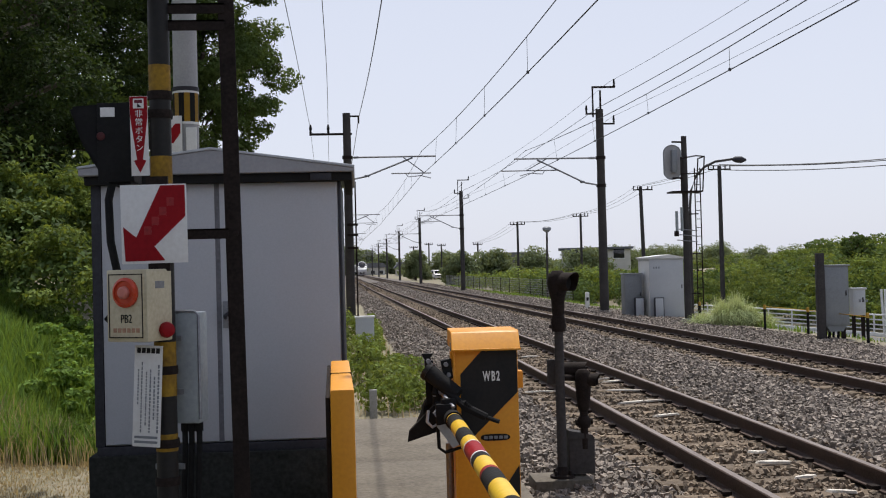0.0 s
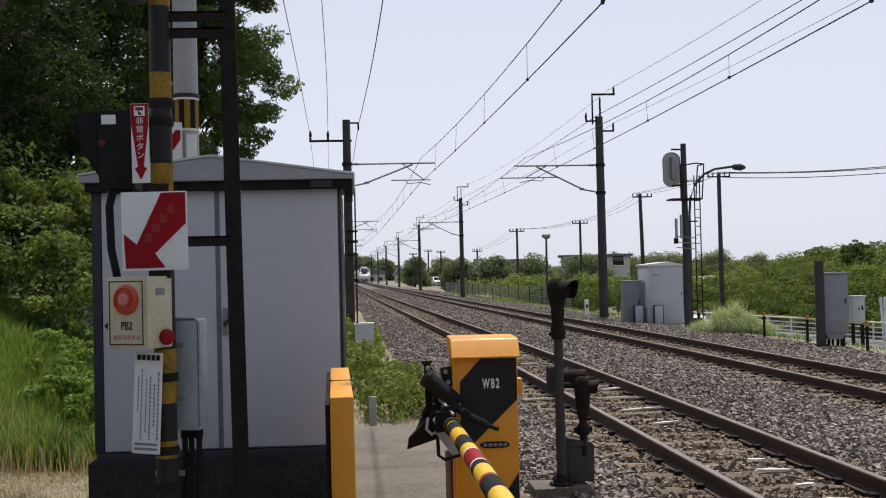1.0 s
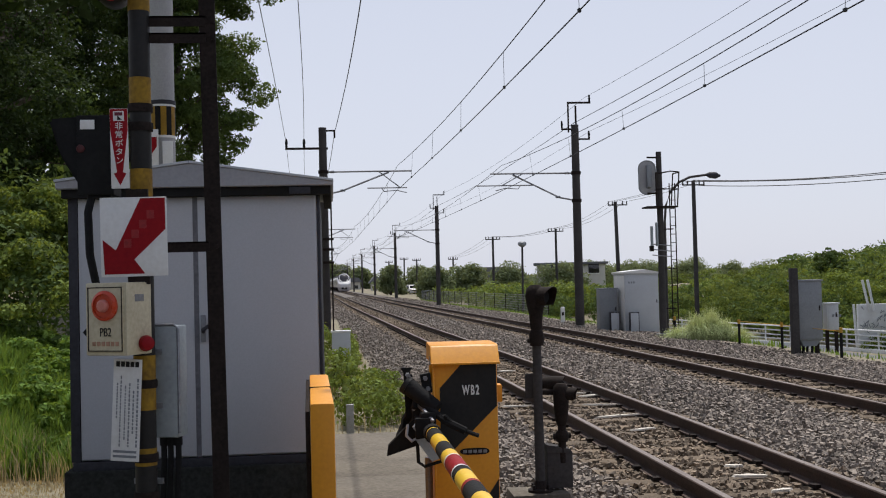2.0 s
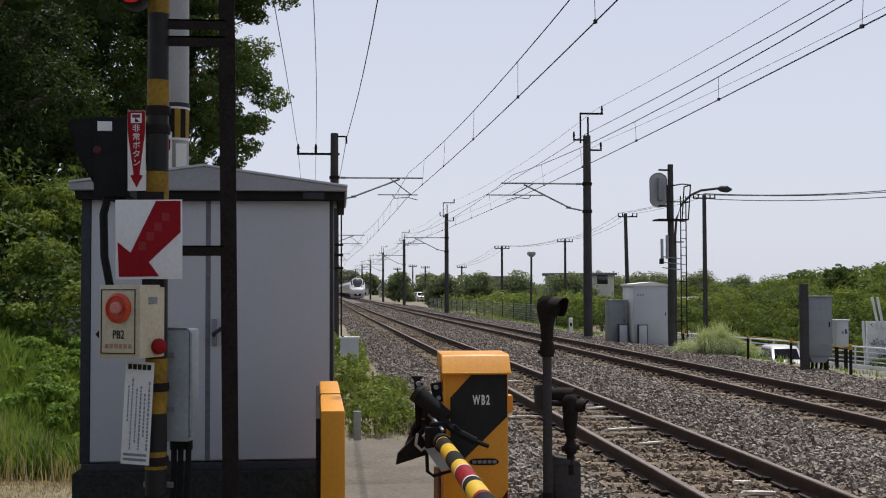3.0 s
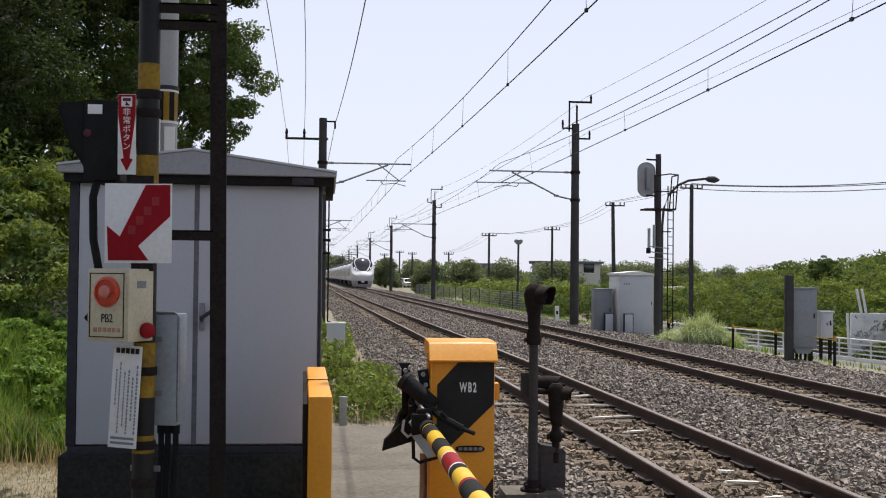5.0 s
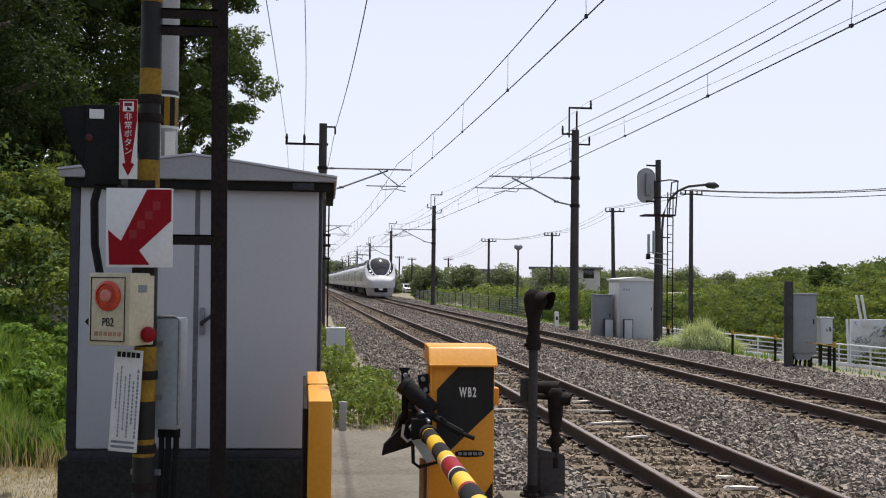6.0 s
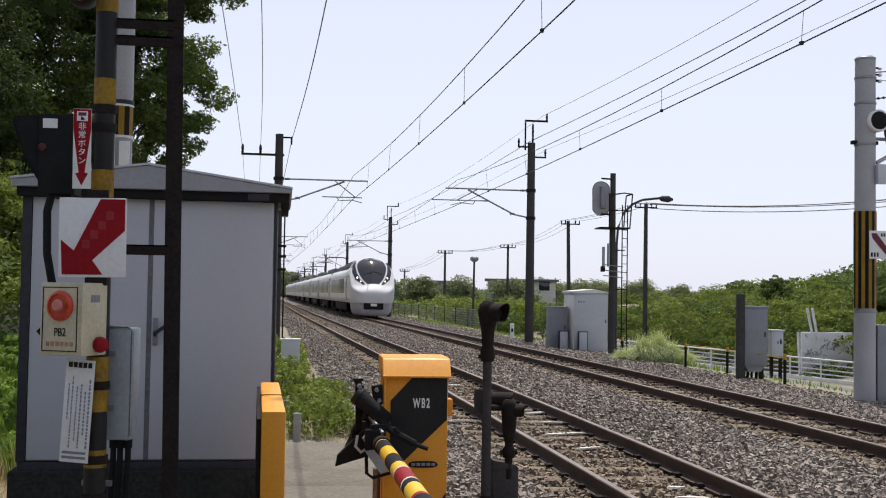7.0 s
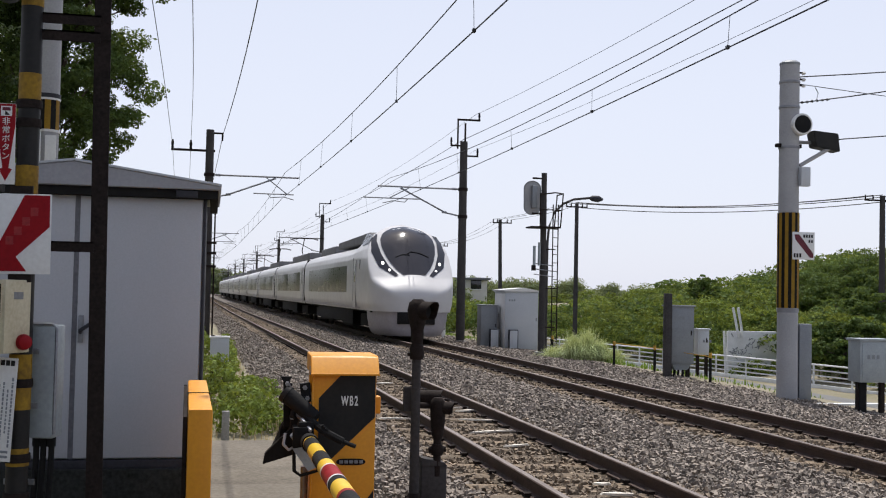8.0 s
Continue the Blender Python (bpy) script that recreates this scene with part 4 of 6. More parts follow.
# ---- barrier machine, boom, yellow guard, dwarf signal ----
def barrier_machine():
    b = thing("barrier_machine", "orange and black crossing barrier machine cabinet", "barrier machine", 0.722, 6.62, 0, -1.5)
    body = part("body", box(-0.185, 0, -0.05, 0.185, 0.42, 1.13, 0.008), M["orange"], b)
    part("base", box(-0.2, -0.02, -0.1, 0.2, 0.44, 0.03, 0.01), M["concrete"], b)
    bm = plate([(-0.045, 1.112), (0.44, 1.112), (0.44, 1.215), (0.045, 1.215), (0.03, 1.205)], -0.197, 0.197)
    bmesh.ops.transform(bm, matrix=Matrix.Rotation(radians(90), 4, "Z"), verts=bm.verts)
    bmesh.ops.bevel(bm, geom=bm.edges[:], offset=0.004, segments=1, affect="EDGES")
    part("lid", bm, M["orange"], b, "overhanging orange lid")
    part("black_panel", plate([(-0.148, 0.97), (-0.01, 1.118), (0.18, 1.118), (0.18, 0.86), (-0.074, 0.615), (-0.148, 0.69)], -0.004, 0.001), M["black"], b, "black diagonal field")
    part("black_panel", plate([(0.18, 0.44), (0.18, -0.04), (-0.15, -0.04)], -0.004, 0.001), M["black"], b, "black diagonal field")
    words("WB2", 0.076, pose(0.03, -0.006, 0.953, 90, 0, 0), M["white"], b, squeeze=0.52, bold=0.0024, gap=1.35)
    oval = [(0.045 + 0.085 * math.copysign(abs(math.cos(a)) ** 0.45, math.cos(a)), 0.603 + 0.019 * math.sin(a)) for a in [k * math.tau / 28 for k in range(28)]]
    part("maker_plate", plate(oval, -0.006, 0.0), M["rust"], b, "small oval maker plate")
    for k in range(5):
        part("maker_mark", box(-0.022 + k * 0.029, -0.008, 0.594, 0.0 + k * 0.029, -0.005, 0.612, 0.002), M["steel"], b)
    part("lid_lip", box(-0.2, -0.05, 1.104, 0.2, -0.036, 1.116, 0.003), M["orange"], b)
    part("edge_flange", box(-0.189, -0.01, 0.0, -0.178, 0.004, 1.1, 0.003), M["orange"], b)
    part("cable_pipe", rod((-0.215, 0.12, -0.05), (-0.215, 0.12, 0.56), 0.022), M["steel"], b)
    part("side_lug", box(0.183, 0.1, 0.87, 0.225, 0.2, 0.97, 0.006), M["orange"], b)
    part("hinge", rod((-0.192, 0.05, 1.0), (-0.192, 0.05, 1.1), 0.012), M["orange"], b)
    part("lid_catch", box(-0.2, 0.06, 1.09, -0.183, 0.1, 1.15, 0.003), M["steel"], b)
    # the boom's holder on the side of the cabinet
    hub = part("boom_holder", rod((-0.27, 0.06, 0.76), (-0.18, 0.06, 0.76), 0.075, None, 20), M["rubber"], b)
    bm = box(-0.30, -0.16, 0.70, -0.20, 0.16, 0.82, 0.012)
    box(-0.31, 0.1, 0.72, -0.22, 0.24, 0.80, 0.01, bm)
    part("clevis", bm, M["rubber"], hub)
    part("spring_rod", tube([(-0.31, 0.1, 1.0), (-0.26, -0.05, 0.90), (-0.13, -0.16, 0.80), (-0.02, -0.2, 0.745)], 0.022), M["rubber"], hub)
    part("spring_tip", tube([(-0.02, -0.2, 0.745), (0.05, -0.22, 0.72)], 0.012), M["rubber"], hub)
    part("upper_lever", box(-0.34, 0.05, 0.86, -0.30, 0.10, 1.05, 0.006), M["rubber"], hub)
    bm = plate([(-0.30, 0.80), (-0.20, 0.86), (-0.24, 0.70), (-0.42, 0.63)], -0.02, 0.02)
    bmesh.ops.bevel(bm, geom=bm.edges[:], offset=0.008, segments=1, affect="EDGES")
    part("gusset", bm, M["rubber"], hub)
    part("hook", tube([(-0.285, -0.12, 0.80), (-0.31, -0.14, 0.77), (-0.29, -0.15, 0.74), (-0.262, -0.14, 0.76)], 0.008, 6), M["steel"], hub)
    bm = tube([(-0.29, -0.1, 0.72), (-0.285, -0.12, 0.57), (-0.25, -0.12, 0.545), (-0.14, -0.12, 0.575), (-0.145, -0.10, 0.66)], 0.011, 6)
    part("stirrup", bm, M["rubber"], hub)
    part("counter_arm", tube([(-0.29, 0.1, 0.86), (-0.34, 0.15, 0.78), (-0.38, 0.12, 0.68)], 0.028), M["rubber"], hub)
    bm = box(-0.31, -0.02, 0.74, -0.19, 0.12, 0.90, 0.02)
    box(-0.27, -0.15, 0.75, -0.18, -0.02, 0.85, 0.02, bm)
    part("gear_case", bm, M["rubber"], hub)
    bm = rod((-0.33, 0.0, 0.99), (-0.17, -0.08, 0.86), 0.05, 0.044, 14)
    part("damper", bm, M["rubber"], hub)
    part("damper_cap", rod((-0.345, 0.007, 1.0), (-0.325, -0.002, 0.985), 0.054, None, 14), M["black"], hub)
    bm = plate([(-0.37, 1.09), (-0.30, 1.09), (-0.315, 1.07), (-0.318, 0.86), (-0.30, 0.80), (-0.345, 0.80), (-0.352, 1.06)], 0.04, 0.07)
    part("bracket_plate", bm, M["rubber"], hub)
    part("bracket_plate", plate([(-0.26, 1.05), (-0.2, 1.06), (-0.19, 0.95), (-0.24, 0.93)], 0.0, 0.05), M["rubber"], hub)
    for x, z in ((-0.23, 1.03), (-0.215, 0.97), (-0.33, 1.05), (-0.3, 0.86)):
        part("bolt", rod((x, -0.02, z), (x, 0.03, z), 0.014, None, 6), M["steel"], hub)
    part("shackle", tube([(-0.34, -0.1, 0.78), (-0.35, -0.12, 0.72), (-0.32, -0.13, 0.69), (-0.285, -0.12, 0.71), (-0.29, -0.1, 0.77)], 0.009, 6), M["cabinet"], hub, "bright steel shackle")
    part("wedge", plate([(-0.30, 0.70), (-0.24, 0.71), (-0.15, 0.60), (-0.21, 0.575)], -0.16, -0.13), M["graybox"], hub, "bare grey steel wedge")
    part("lever", tube([(-0.20, 0.0, 0.96), (-0.27, 0.02, 0.97), (-0.30, -0.03, 0.86)], 0.02), M["rubber"], hub)
    part("spring", tube([(-0.14 + 0.07 * k / 16, -0.175, 0.83 - 0.0042 * k + 0.008 * (k % 2)) for k in range(17)], 0.011, 6), M["rubber"], hub)
    bm = plate([(-0.31, 0.80), (-0.24, 0.80), (-0.27, 0.66), (-0.46, 0.60), (-0.45, 0.66)], -0.06, 0.0)
    part("wing_plate", bm, M["rubber"], hub)
    for p, q in (((-0.3, 0.0, 0.9), (-0.22, -0.04, 0.83)), ((-0.33, 0.12, 0.92), (-0.26, 0.1, 0.84)), ((-0.25, -0.1, 0.86), (-0.2, -0.16, 0.80))):
        part("bolt", rod(p, q, 0.012, None, 8), M["steel"], hub)


def boom():
    b = thing("barrier_boom", "lowered yellow and black barrier boom with red reflectors", "barrier boom", 0.507, 6.42, 0.745)
    way = Vector((-0.0111, -1.0000, 0.0226)).normalized()
    edges = (0.0, 0.12, 0.15, 0.44, 0.78, 1.1, 1.3, 1.66, 1.78, 2.05, 2.1, 2.36, 2.72, 3.06, 3.4, 3.74, 4.08, 4.42, 4.76, 5.1)
    tones = ("rubber", "yellow", "rubber", "yellow", "rubber", "yellow", "red", "rubber", "yellow", "red", "rubber") + ("yellow", "rubber") * 4
    cuts = [(a, c, m, 0.05 if a == 0 else 0.0425 if m != "yellow" else 0.042) for a, c, m in zip(edges, edges[1:], tones)]
    for a, c, m, r in cuts:
        part("band", rod(way * a, way * c, r, None, 20), M["boom_yellow" if m == "yellow" else m], b)
    for a in (1.3, 1.66):
        part("white_edge", rod(way * (a - 0.012), way * (a + 0.012), 0.0435, None, 20), M["white"], b)


def yellow_guard():
    g = thing("yellow_guard_rail", "yellow painted steel guard panel beside the concrete path", "guard panel", -0.08, 5.4, 0)
    p = part("panel", box(-0.062, 0, -0.1, 0.05, 1.75, 1.03, 0.012), M["orange"], g)
    p.matrix_basis = pose(0, 0, 0, 0, 0, 1.2)
    # shade on the panel's left face, laid on as a dark sheet
    q = part("side_rail", box(-0.085, 0.05, -0.1, -0.064, 1.9, 0.99, 0.004), M["rust"], g, "dark sheet for the panel's shaded left face")
    q.matrix_basis = pose(0, 0, 0, 0, 0, 1.2)
    c = part("cap_seam", box(-0.064, 0.85, 1.0, 0.052, 0.862, 1.034, 0.001), M["rust"], g)
    c.matrix_basis = pose(0, 0, 0, 0, 0, 1.2)


def visor(r, length, wrap):
    """A sheet hood that opens towards -y, open below by what wrap leaves of the circle."""
    bm = bmesh.new()
    ring = [math.pi / 2 + math.pi * wrap * (2 * i / 16 - 1) for i in range(17)]
    rows = [[bm.verts.new((q * math.cos(a), y - 0.3 * length * max(0, math.sin(a)) * (y < 0), q * math.sin(a))) for a in ring] for q, y in ((r, 0.02), (r, -0.7 * length), (r * 0.93, -0.7 * length), (r * 0.93, 0.02))]
    for p, q in zip(rows, rows[1:] + rows[:1]):
        for i in range(16):
            bm.faces.new((p[i], p[i + 1], q[i + 1], q[i]))
    bm.faces.new([w[0] for w in rows])
    bm.faces.new([w[-1] for w in rows][::-1])
    return bm


def dwarf_signal():
    d = thing("dwarf_signal", "dark weathered dwarf signal post with hooded lamps on a concrete block", "dwarf signal", 1.6, 9.2, 0)
    part("footing", box(-0.24, -0.14, -0.36, 0.22, 0.26, -0.12, 0.02), M["pad"], d)
    part("flange", lathe([(0.10, -0.12), (0.10, -0.10), (0.07, -0.09), (0.045, -0.03)], 16), M["rust"], d)
    for a in range(4):
        part("anchor_bolt", rod((0.08 * math.cos(a * 1.57 + 0.7), 0.08 * math.sin(a * 1.57 + 0.7), -0.12), (0.08 * math.cos(a * 1.57 + 0.7), 0.08 * math.sin(a * 1.57 + 0.7), -0.06), 0.012, None, 6), M["rust"], d)
    part("post", rod((0, 0, -0.1), (0, 0, 1.12), 0.04, 0.036, 16), M["pole"], d)
    part("collar", lathe([(0.055, 1.05), (0.06, 1.08), (0.06, 1.14), (0.045, 1.18)], 16), M["rust"], d)
    hd = part("head", lathe([(0.04, 1.16), (0.05, 1.2), (0.055, 1.3), (0.075, 1.38), (0.085, 1.45), (0.072, 1.51), (0.04, 1.54)], 18), M["rust"], d)
    part("visor", visor(0.078, 0.15, 0.85), M["rust"], hd, "rusty round hood").matrix_basis = pose(0.03, -0.02, 1.445, 0, 0, 40)
    part("lens", lathe([(0.062, 0), (0.05, 0.012)], 18, m=pose(0.06, -0.055, 1.445, 90, 0, 40)), M["rubber"], hd)
    part("knob", rod((-0.075, 0, 1.09), (0.06, 0, 1.1), 0.016, None, 8), M["rust"], d)
    lo = part("low_lamp", rod((-0.02, 0.14, 0.73), (0.16, 0.10, 0.73), 0.058, 0.064, 16), M["rust"], d, "rusty lamp pipe")
    part("visor", visor(0.062, 0.08, 0.6), M["rust"], lo).matrix_basis = pose(0.16, 0.10, 0.73, 0, 0, 75)
    lo = part("low_lamp", lathe([(0.035, 0.40), (0.05, 0.44), (0.06, 0.54), (0.066, 0.66), (0.06, 0.71), (0.035, 0.74)], 18), M["rust"], d, "upright rusty hooded lamp")
    lo.matrix_basis = pose(0.19, 0.02, 0)
    part("visor", visor(0.055, 0.10, 0.8), M["rust"], lo).matrix_basis = pose(0.04, -0.01, 0.65, 0, 0, 65)
    part("lens", lathe([(0.045, 0), (0.036, 0.008)], 16, m=pose(0.062, -0.02, 0.65, 90, 0, 65)), M["rubber"], lo)
    part("bracket", rod((0, 0, 0.68), (0.2, 0.1, 0.66), 0.025), M["rust"], d)
    part("low_post", rod((0.19, 0.02, 0.1), (0.19, 0.02, 0.42), 0.03, 0.034), M["rust"], d)
    part("low_knob", rod((0.12, 0.02, 0.31), (0.26, 0.02, 0.32), 0.024, None, 8), M["rust"], d)
    part("low_collar", lathe([(0.045, 0.27), (0.055, 0.30), (0.055, 0.33), (0.04, 0.36)], 14, m=pose(0.19, 0.02, 0)), M["rust"], d)
    part("cable_box", box(0.06, 0.0, -0.1, 0.27, 0.16, 0.19, 0.012), M["pole"], d)
    part("box_lid", plate([(0.06, 0.185), (0.27, 0.185), (0.25, 0.21), (0.06, 0.25)], -0.01, 0.17), M["pole"], d)
    part("side_disc", box(-0.09, 0.06, 0.62, -0.02, 0.10, 0.82, 0.008), M["pole"], d)


barrier_machine(), boom(), yellow_guard(), dwarf_signal()

# small trackside box and stub beside the path
j = thing("trackside_box", "small pale grey trackside box on a thin post", "trackside box", 0.1, 20, 0)
part("case", box(-0.16, 0, 0.34, 0.16, 0.22, 0.76, 0.012), M["cabinet"], j)
part("lid", box(-0.175, -0.015, 0.755, 0.175, 0.235, 0.785, 0.006), M["white"], j)
part("post", rod((-0.12, 0.1, -0.4), (-0.12, 0.1, 0.8), 0.03), M["rust"], j)
part("post", rod((0.08, 0.1, -0.4), (0.08, 0.1, 0.36), 0.03), M["rust"], j)
j = thing("marker_stub", "short square concrete marker post among weeds", "marker post", 0.15, 14, 0)
part("shaft", box(-0.045, 0, -0.4, 0.045, 0.09, 0.13, 0.008), M["concrete"], j)

# pale pole with a striped band behind the hut
c = thing("utility_pole", "pale concrete utility pole with a yellow and black band", "utility pole", -2.15, 15, 0.0)
part("shaft", rod((0, 0, -0.4), (0, 0, 9.5), 0.165, 0.145, 20), M["pale"], c)
for i in range(14):
    a = i * math.tau / 14
    bm = bmesh.new()
    vs = [bm.verts.new((0.163 * math.cos(a + d), 0.163 * math.sin(a + d), z)) for d, z in ((-0.2244, 3.53), (0, 3.53), (0.2244, 3.53), (0.2244, 3.9), (0, 3.9), (-0.2244, 3.9))]
    bm.faces.new((vs[0], vs[1], vs[4], vs[5]))
    bm.faces.new((vs[1], vs[2], vs[3], vs[4]))
    bmesh.ops.solidify(bm, geom=bm.faces[:], thickness=-0.004)
    part("band_stripe", bm, M["yellow" if i % 2 else "black"], c)
part("band_edge", lathe([(0.168, 3.9), (0.168, 3.925)], 20), M["white"], c)
part("band_edge", lathe([(0.168, 3.50), (0.168, 3.53)], 20), M["white"], c)
part("band_strap", lathe([(0.17, 3.93), (0.17, 3.98)], 20), M["hut_dark"], c)
part("poster", box(-0.21, -0.185, 2.95, -0.03, -0.17, 3.6, 0.002), M["white"], c, "white sign with a red arrow")
part("poster_arrow", plate([(-0.20, 3.4), (-0.11, 3.5), (-0.05, 3.5), (-0.05, 3.38), (-0.14, 3.25), (-0.2, 3.25)], -0.19, -0.184), M["red"], c)
part("poster", box(0.02, -0.185, 3.0, 0.15, -0.17, 3.45, 0.002), M["white"], c)


# ---- east side: crossing pole, cabinets, signal mast ----
def crossing_pole():
    c = thing("crossing_signal_pole", "pale concrete crossing pole with striped guard and hooded lamps", "crossing pole", 11.07, 20.9, -0.36)
    part("shaft", rod((0, 0, -0.2), (0, 0, 6.65), 0.205, 0.19, 24), M["pale"], c)
    for i in range(20):
        a = i * math.tau / 20
        bm = bmesh.new()
        vs = [bm.verts.new(((0.210 + 0.002 * (i % 2)) * math.cos(a + d), (0.210 + 0.002 * (i % 2)) * math.sin(a + d), z)) for d, z in ((-0.157, 1.81), (0, 1.81), (0.157, 1.81), (0.157, 3.68), (0, 3.68), (-0.157, 3.68))]
        bm.faces.new((vs[0], vs[1], vs[4], vs[5]))
        bm.faces.new((vs[1], vs[2], vs[3], vs[4]))
        bmesh.ops.solidify(bm, geom=bm.faces[:], thickness=-0.006)
        part("guard_stripe", bm, M["yellow" if i % 2 else "black"], c)
    for z in (4.95, 5.75, 6.25):
        part("band", lathe([(0.203, z), (0.208, z + 0.02), (0.203, z + 0.05)], 24), M["steel"], c)
    s = part("sign", box(-0.04, -0.25, 2.76, 0.43, -0.235, 3.30, 0.004), M["white"], c, "white plate with a dark red diagonal arrow")
    part("sign_arrow", plate([(0.0, 3.25), (0.1, 3.25), (0.40, 2.88), (0.40, 2.80), (0.33, 2.80), (0.02, 3.15)], -0.256, -0.249), M["maroon"], s)
    for i in range(4):
        part("character_bar", box(0.19 + 0.055 * i, -0.254, 3.19, 0.225 + 0.055 * i, -0.249, 3.25), M["black"], s)
        if i > 1:
            part("character_bar", box(0.19 + 0.055 * i, -0.254, 3.09, 0.225 + 0.055 * i, -0.249, 3.15), M["black"], s)
    for x in (-0.015, 0.045, 0.105):
        part("character_bar", box(x, -0.254, 2.80, x + 0.04, -0.249, 2.88), M["black"], s)
    l = part("lamp", lathe([(0.19, 0.0), (0.2, 0.05), (0.17, 0.25), (0.08, 0.3)], 24, m=pose(0.15, -0.25, 5.42, -90, 0, 0)), M["rubber"], c, "round black lamp head")
    bm = lathe([(0.205, -0.02), (0.215, 0.0), (0.215, 0.16), (0.205, 0.17)], 24, m=pose(0.15, -0.25, 5.42, -90, 0, 0))
    part("lamp_rim", bm, M["white"], l)
    part("lamp_face", lathe([(0.175, 0), (0.17, 0.01)], 24, m=pose(0.15, -0.272, 5.42, 90)), M["rubber"], l)
    bm = plate([(0.42, 5.32), (0.96, 5.28), (1.0, 4.92), (0.48, 5.0)], -0.2, 0.1)
    bmesh.ops.bevel(bm, geom=bm.edges[:], offset=0.015, segments=2, affect="EDGES")
    part("hooded_lamp", bm, M["black"], c, "black hooded lamp box")
    part("lamp_arm", rod((0.1, 0, 5.1), (0.5, 0, 5.1), 0.035), M["steel"], c)
    part("speaker_arm", tube([(0.18, -0.1, 4.62), (0.35, -0.12, 4.72), (0.85, -0.15, 5.02)], 0.04), M["pale"], c)
    part("grey_case", box(0.12, -0.28, 4.20, 0.32, -0.15, 4.58, 0.015), M["cabinet"], c)
    part("bracket", box(-0.28, -0.05, 4.98, 0.25, 0.05, 5.05, 0.005), M["rust"], c)
    for z in (6.45, 6.32, 6.2):
        part("spool", lathe([(0.03, 0), (0.05, 0.03), (0.03, 0.06)], 8, m=pose(0.3, 0, z)), M["white"], c)
        part("spool_arm", box(0.18, -0.02, z + 0.02, 0.32, 0.02, z + 0.05), M["rust"], c)
    part("cable_trunk", box(0.2, -0.12, -0.1, 0.46, 0.12, 1.5, 0.01), M["cab_dark"], c, "grey cable duct on the pole's side")
    part("plate_joint", lathe([(0.21, 1.72), (0.212, 1.76), (0.21, 1.8)], 24), M["steel"], c)
    # wires that leave the pole
    for x0, z0, rise in ((0.2, 6.40, 0.09), (0.2, 6.26, -0.10), (0.2, 5.88, 0.16), (0.95, 5.18, 0.10)):
        pts = [(x0 + 14 * u, -1.0 * u, z0 + 14 * rise * u + 0.9 * u * u) for u in [i / 12 for i in range(13)]]
        part("wire", tube(pts, 0.008 if rise < 0 else 0.013, 5), M["wire"], c)
    for k in range(6):
        part("insulator", lathe([(0.012, -0.03), (0.03, 0.0), (0.012, 0.03)], 8, m=pose(0.26 + 0.11 * k, -0.02, 5.89 + 0.0176 * k, 0, 90, 0)), M["rubber"], c)
    part("jumper", tube([(0.55, 0, 6.22), (0.62, 0, 6.1), (0.58, 0, 5.95), (0.45, 0, 5.91)], 0.008, 5), M["wire"], c)
    part("pole_cap", lathe([(0.196, 6.62), (0.2, 6.66), (0.15, 6.7)], 24), M["cab_dark"], c)


def cabinet(name, x, y, z, w, d, h, legs, label, material, doors=1, rz=0):
    c = thing(name, label, "cabinet", x, y, z, rz, group="line-side cabinets")
    body = part("body", box(-w / 2, 0, legs, w / 2, d, h, 0.012), M[material], c)
    part("top", box(-w / 2 - 0.03, -0.03, h - 0.005, w / 2 + 0.03, d + 0.03, h + 0.035, 0.008), M[material], c)
    for i in range(doors):
        a, b = -w / 2 + 0.03 + i * (w - 0.06) / doors, -w / 2 + 0.03 + (i + 1) * (w - 0.06) / doors
        dr = part("door", box(a + 0.006, -0.012, legs + 0.04, b - 0.006, 0.002, h - 0.05, 0.004), M[material], c)
        part("handle", box(b - 0.06, -0.03, (legs + h) / 2, b - 0.035, -0.01, (legs + h) / 2 + 0.12, 0.004), M["rust"], dr)
        for k in range(3):
            part("number_bar", box(a + 0.1 + k * 0.09, -0.016, h - 0.32, a + 0.15 + k * 0.09, -0.011, h - 0.25), M["cab_dark"], dr)
    if legs > 0:
        for sx in (-1, 1):
            part("leg", box(sx * w * 0.38 - 0.04, d * 0.3, -0.3, sx * w * 0.38 + 0.04, d * 0.5, legs + 0.01), M["rust"], c)
    return c


crossing_pole()
c = cabinet("relay_cabinet", 11.42, 26.9, -0.36, 0.62, 0.5, 1.75, 0.33, "grey steel relay cabinet on cable legs beside a dark post", "cab_dark")
for i, (x, w) in enumerate(((-0.2, 0.03), (-0.1, 0.035), (0.0, 0.03), (0.12, 0.035))):
    part("cable", tube([(x, 0.2, 0.35), (x - 0.02, 0.18, 0.1), (x - 0.06, 0.15, -0.2)], w, 8), M["rubber"], c)
part("hopper", plate([(-0.24, 0.33), (0.28, 0.33), (0.16, 0.18), (-0.16, 0.18)], 0.05, 0.4), M["cab_dark"], c)
p = thing("old_post", "dark weathered square timber post beside the relay cabinet", "post", 11.03, 26.9, -0.36)
part("shaft", box(-0.085, -0.085, -0.3, 0.085, 0.085, 2.07, 0.012), M["pole"], p)
cabinet("small_cabinet", 12.3, 27.6, -0.62, 0.31, 0.25, 1.42, 0.78, "small pale grey cabinet on a post", "cabinet")
c = cabinet("switch_box", 11.37, 18.3, -0.36, 0.58, 0.4, 1.28, 0.55, "grey switch box on a dark pedestal", "graybox")
part("pedestal", box(-0.24, 0.1, -0.2, -0.1, 0.25, 0.56, 0.01), M["rubber"], c)
c = cabinet("signal_house", 10.85, 40.0, -0.36, 1.22, 1.6, 2.05, 0.0, "tall pale grey line-side relay house", "cabinet", 1, 0)
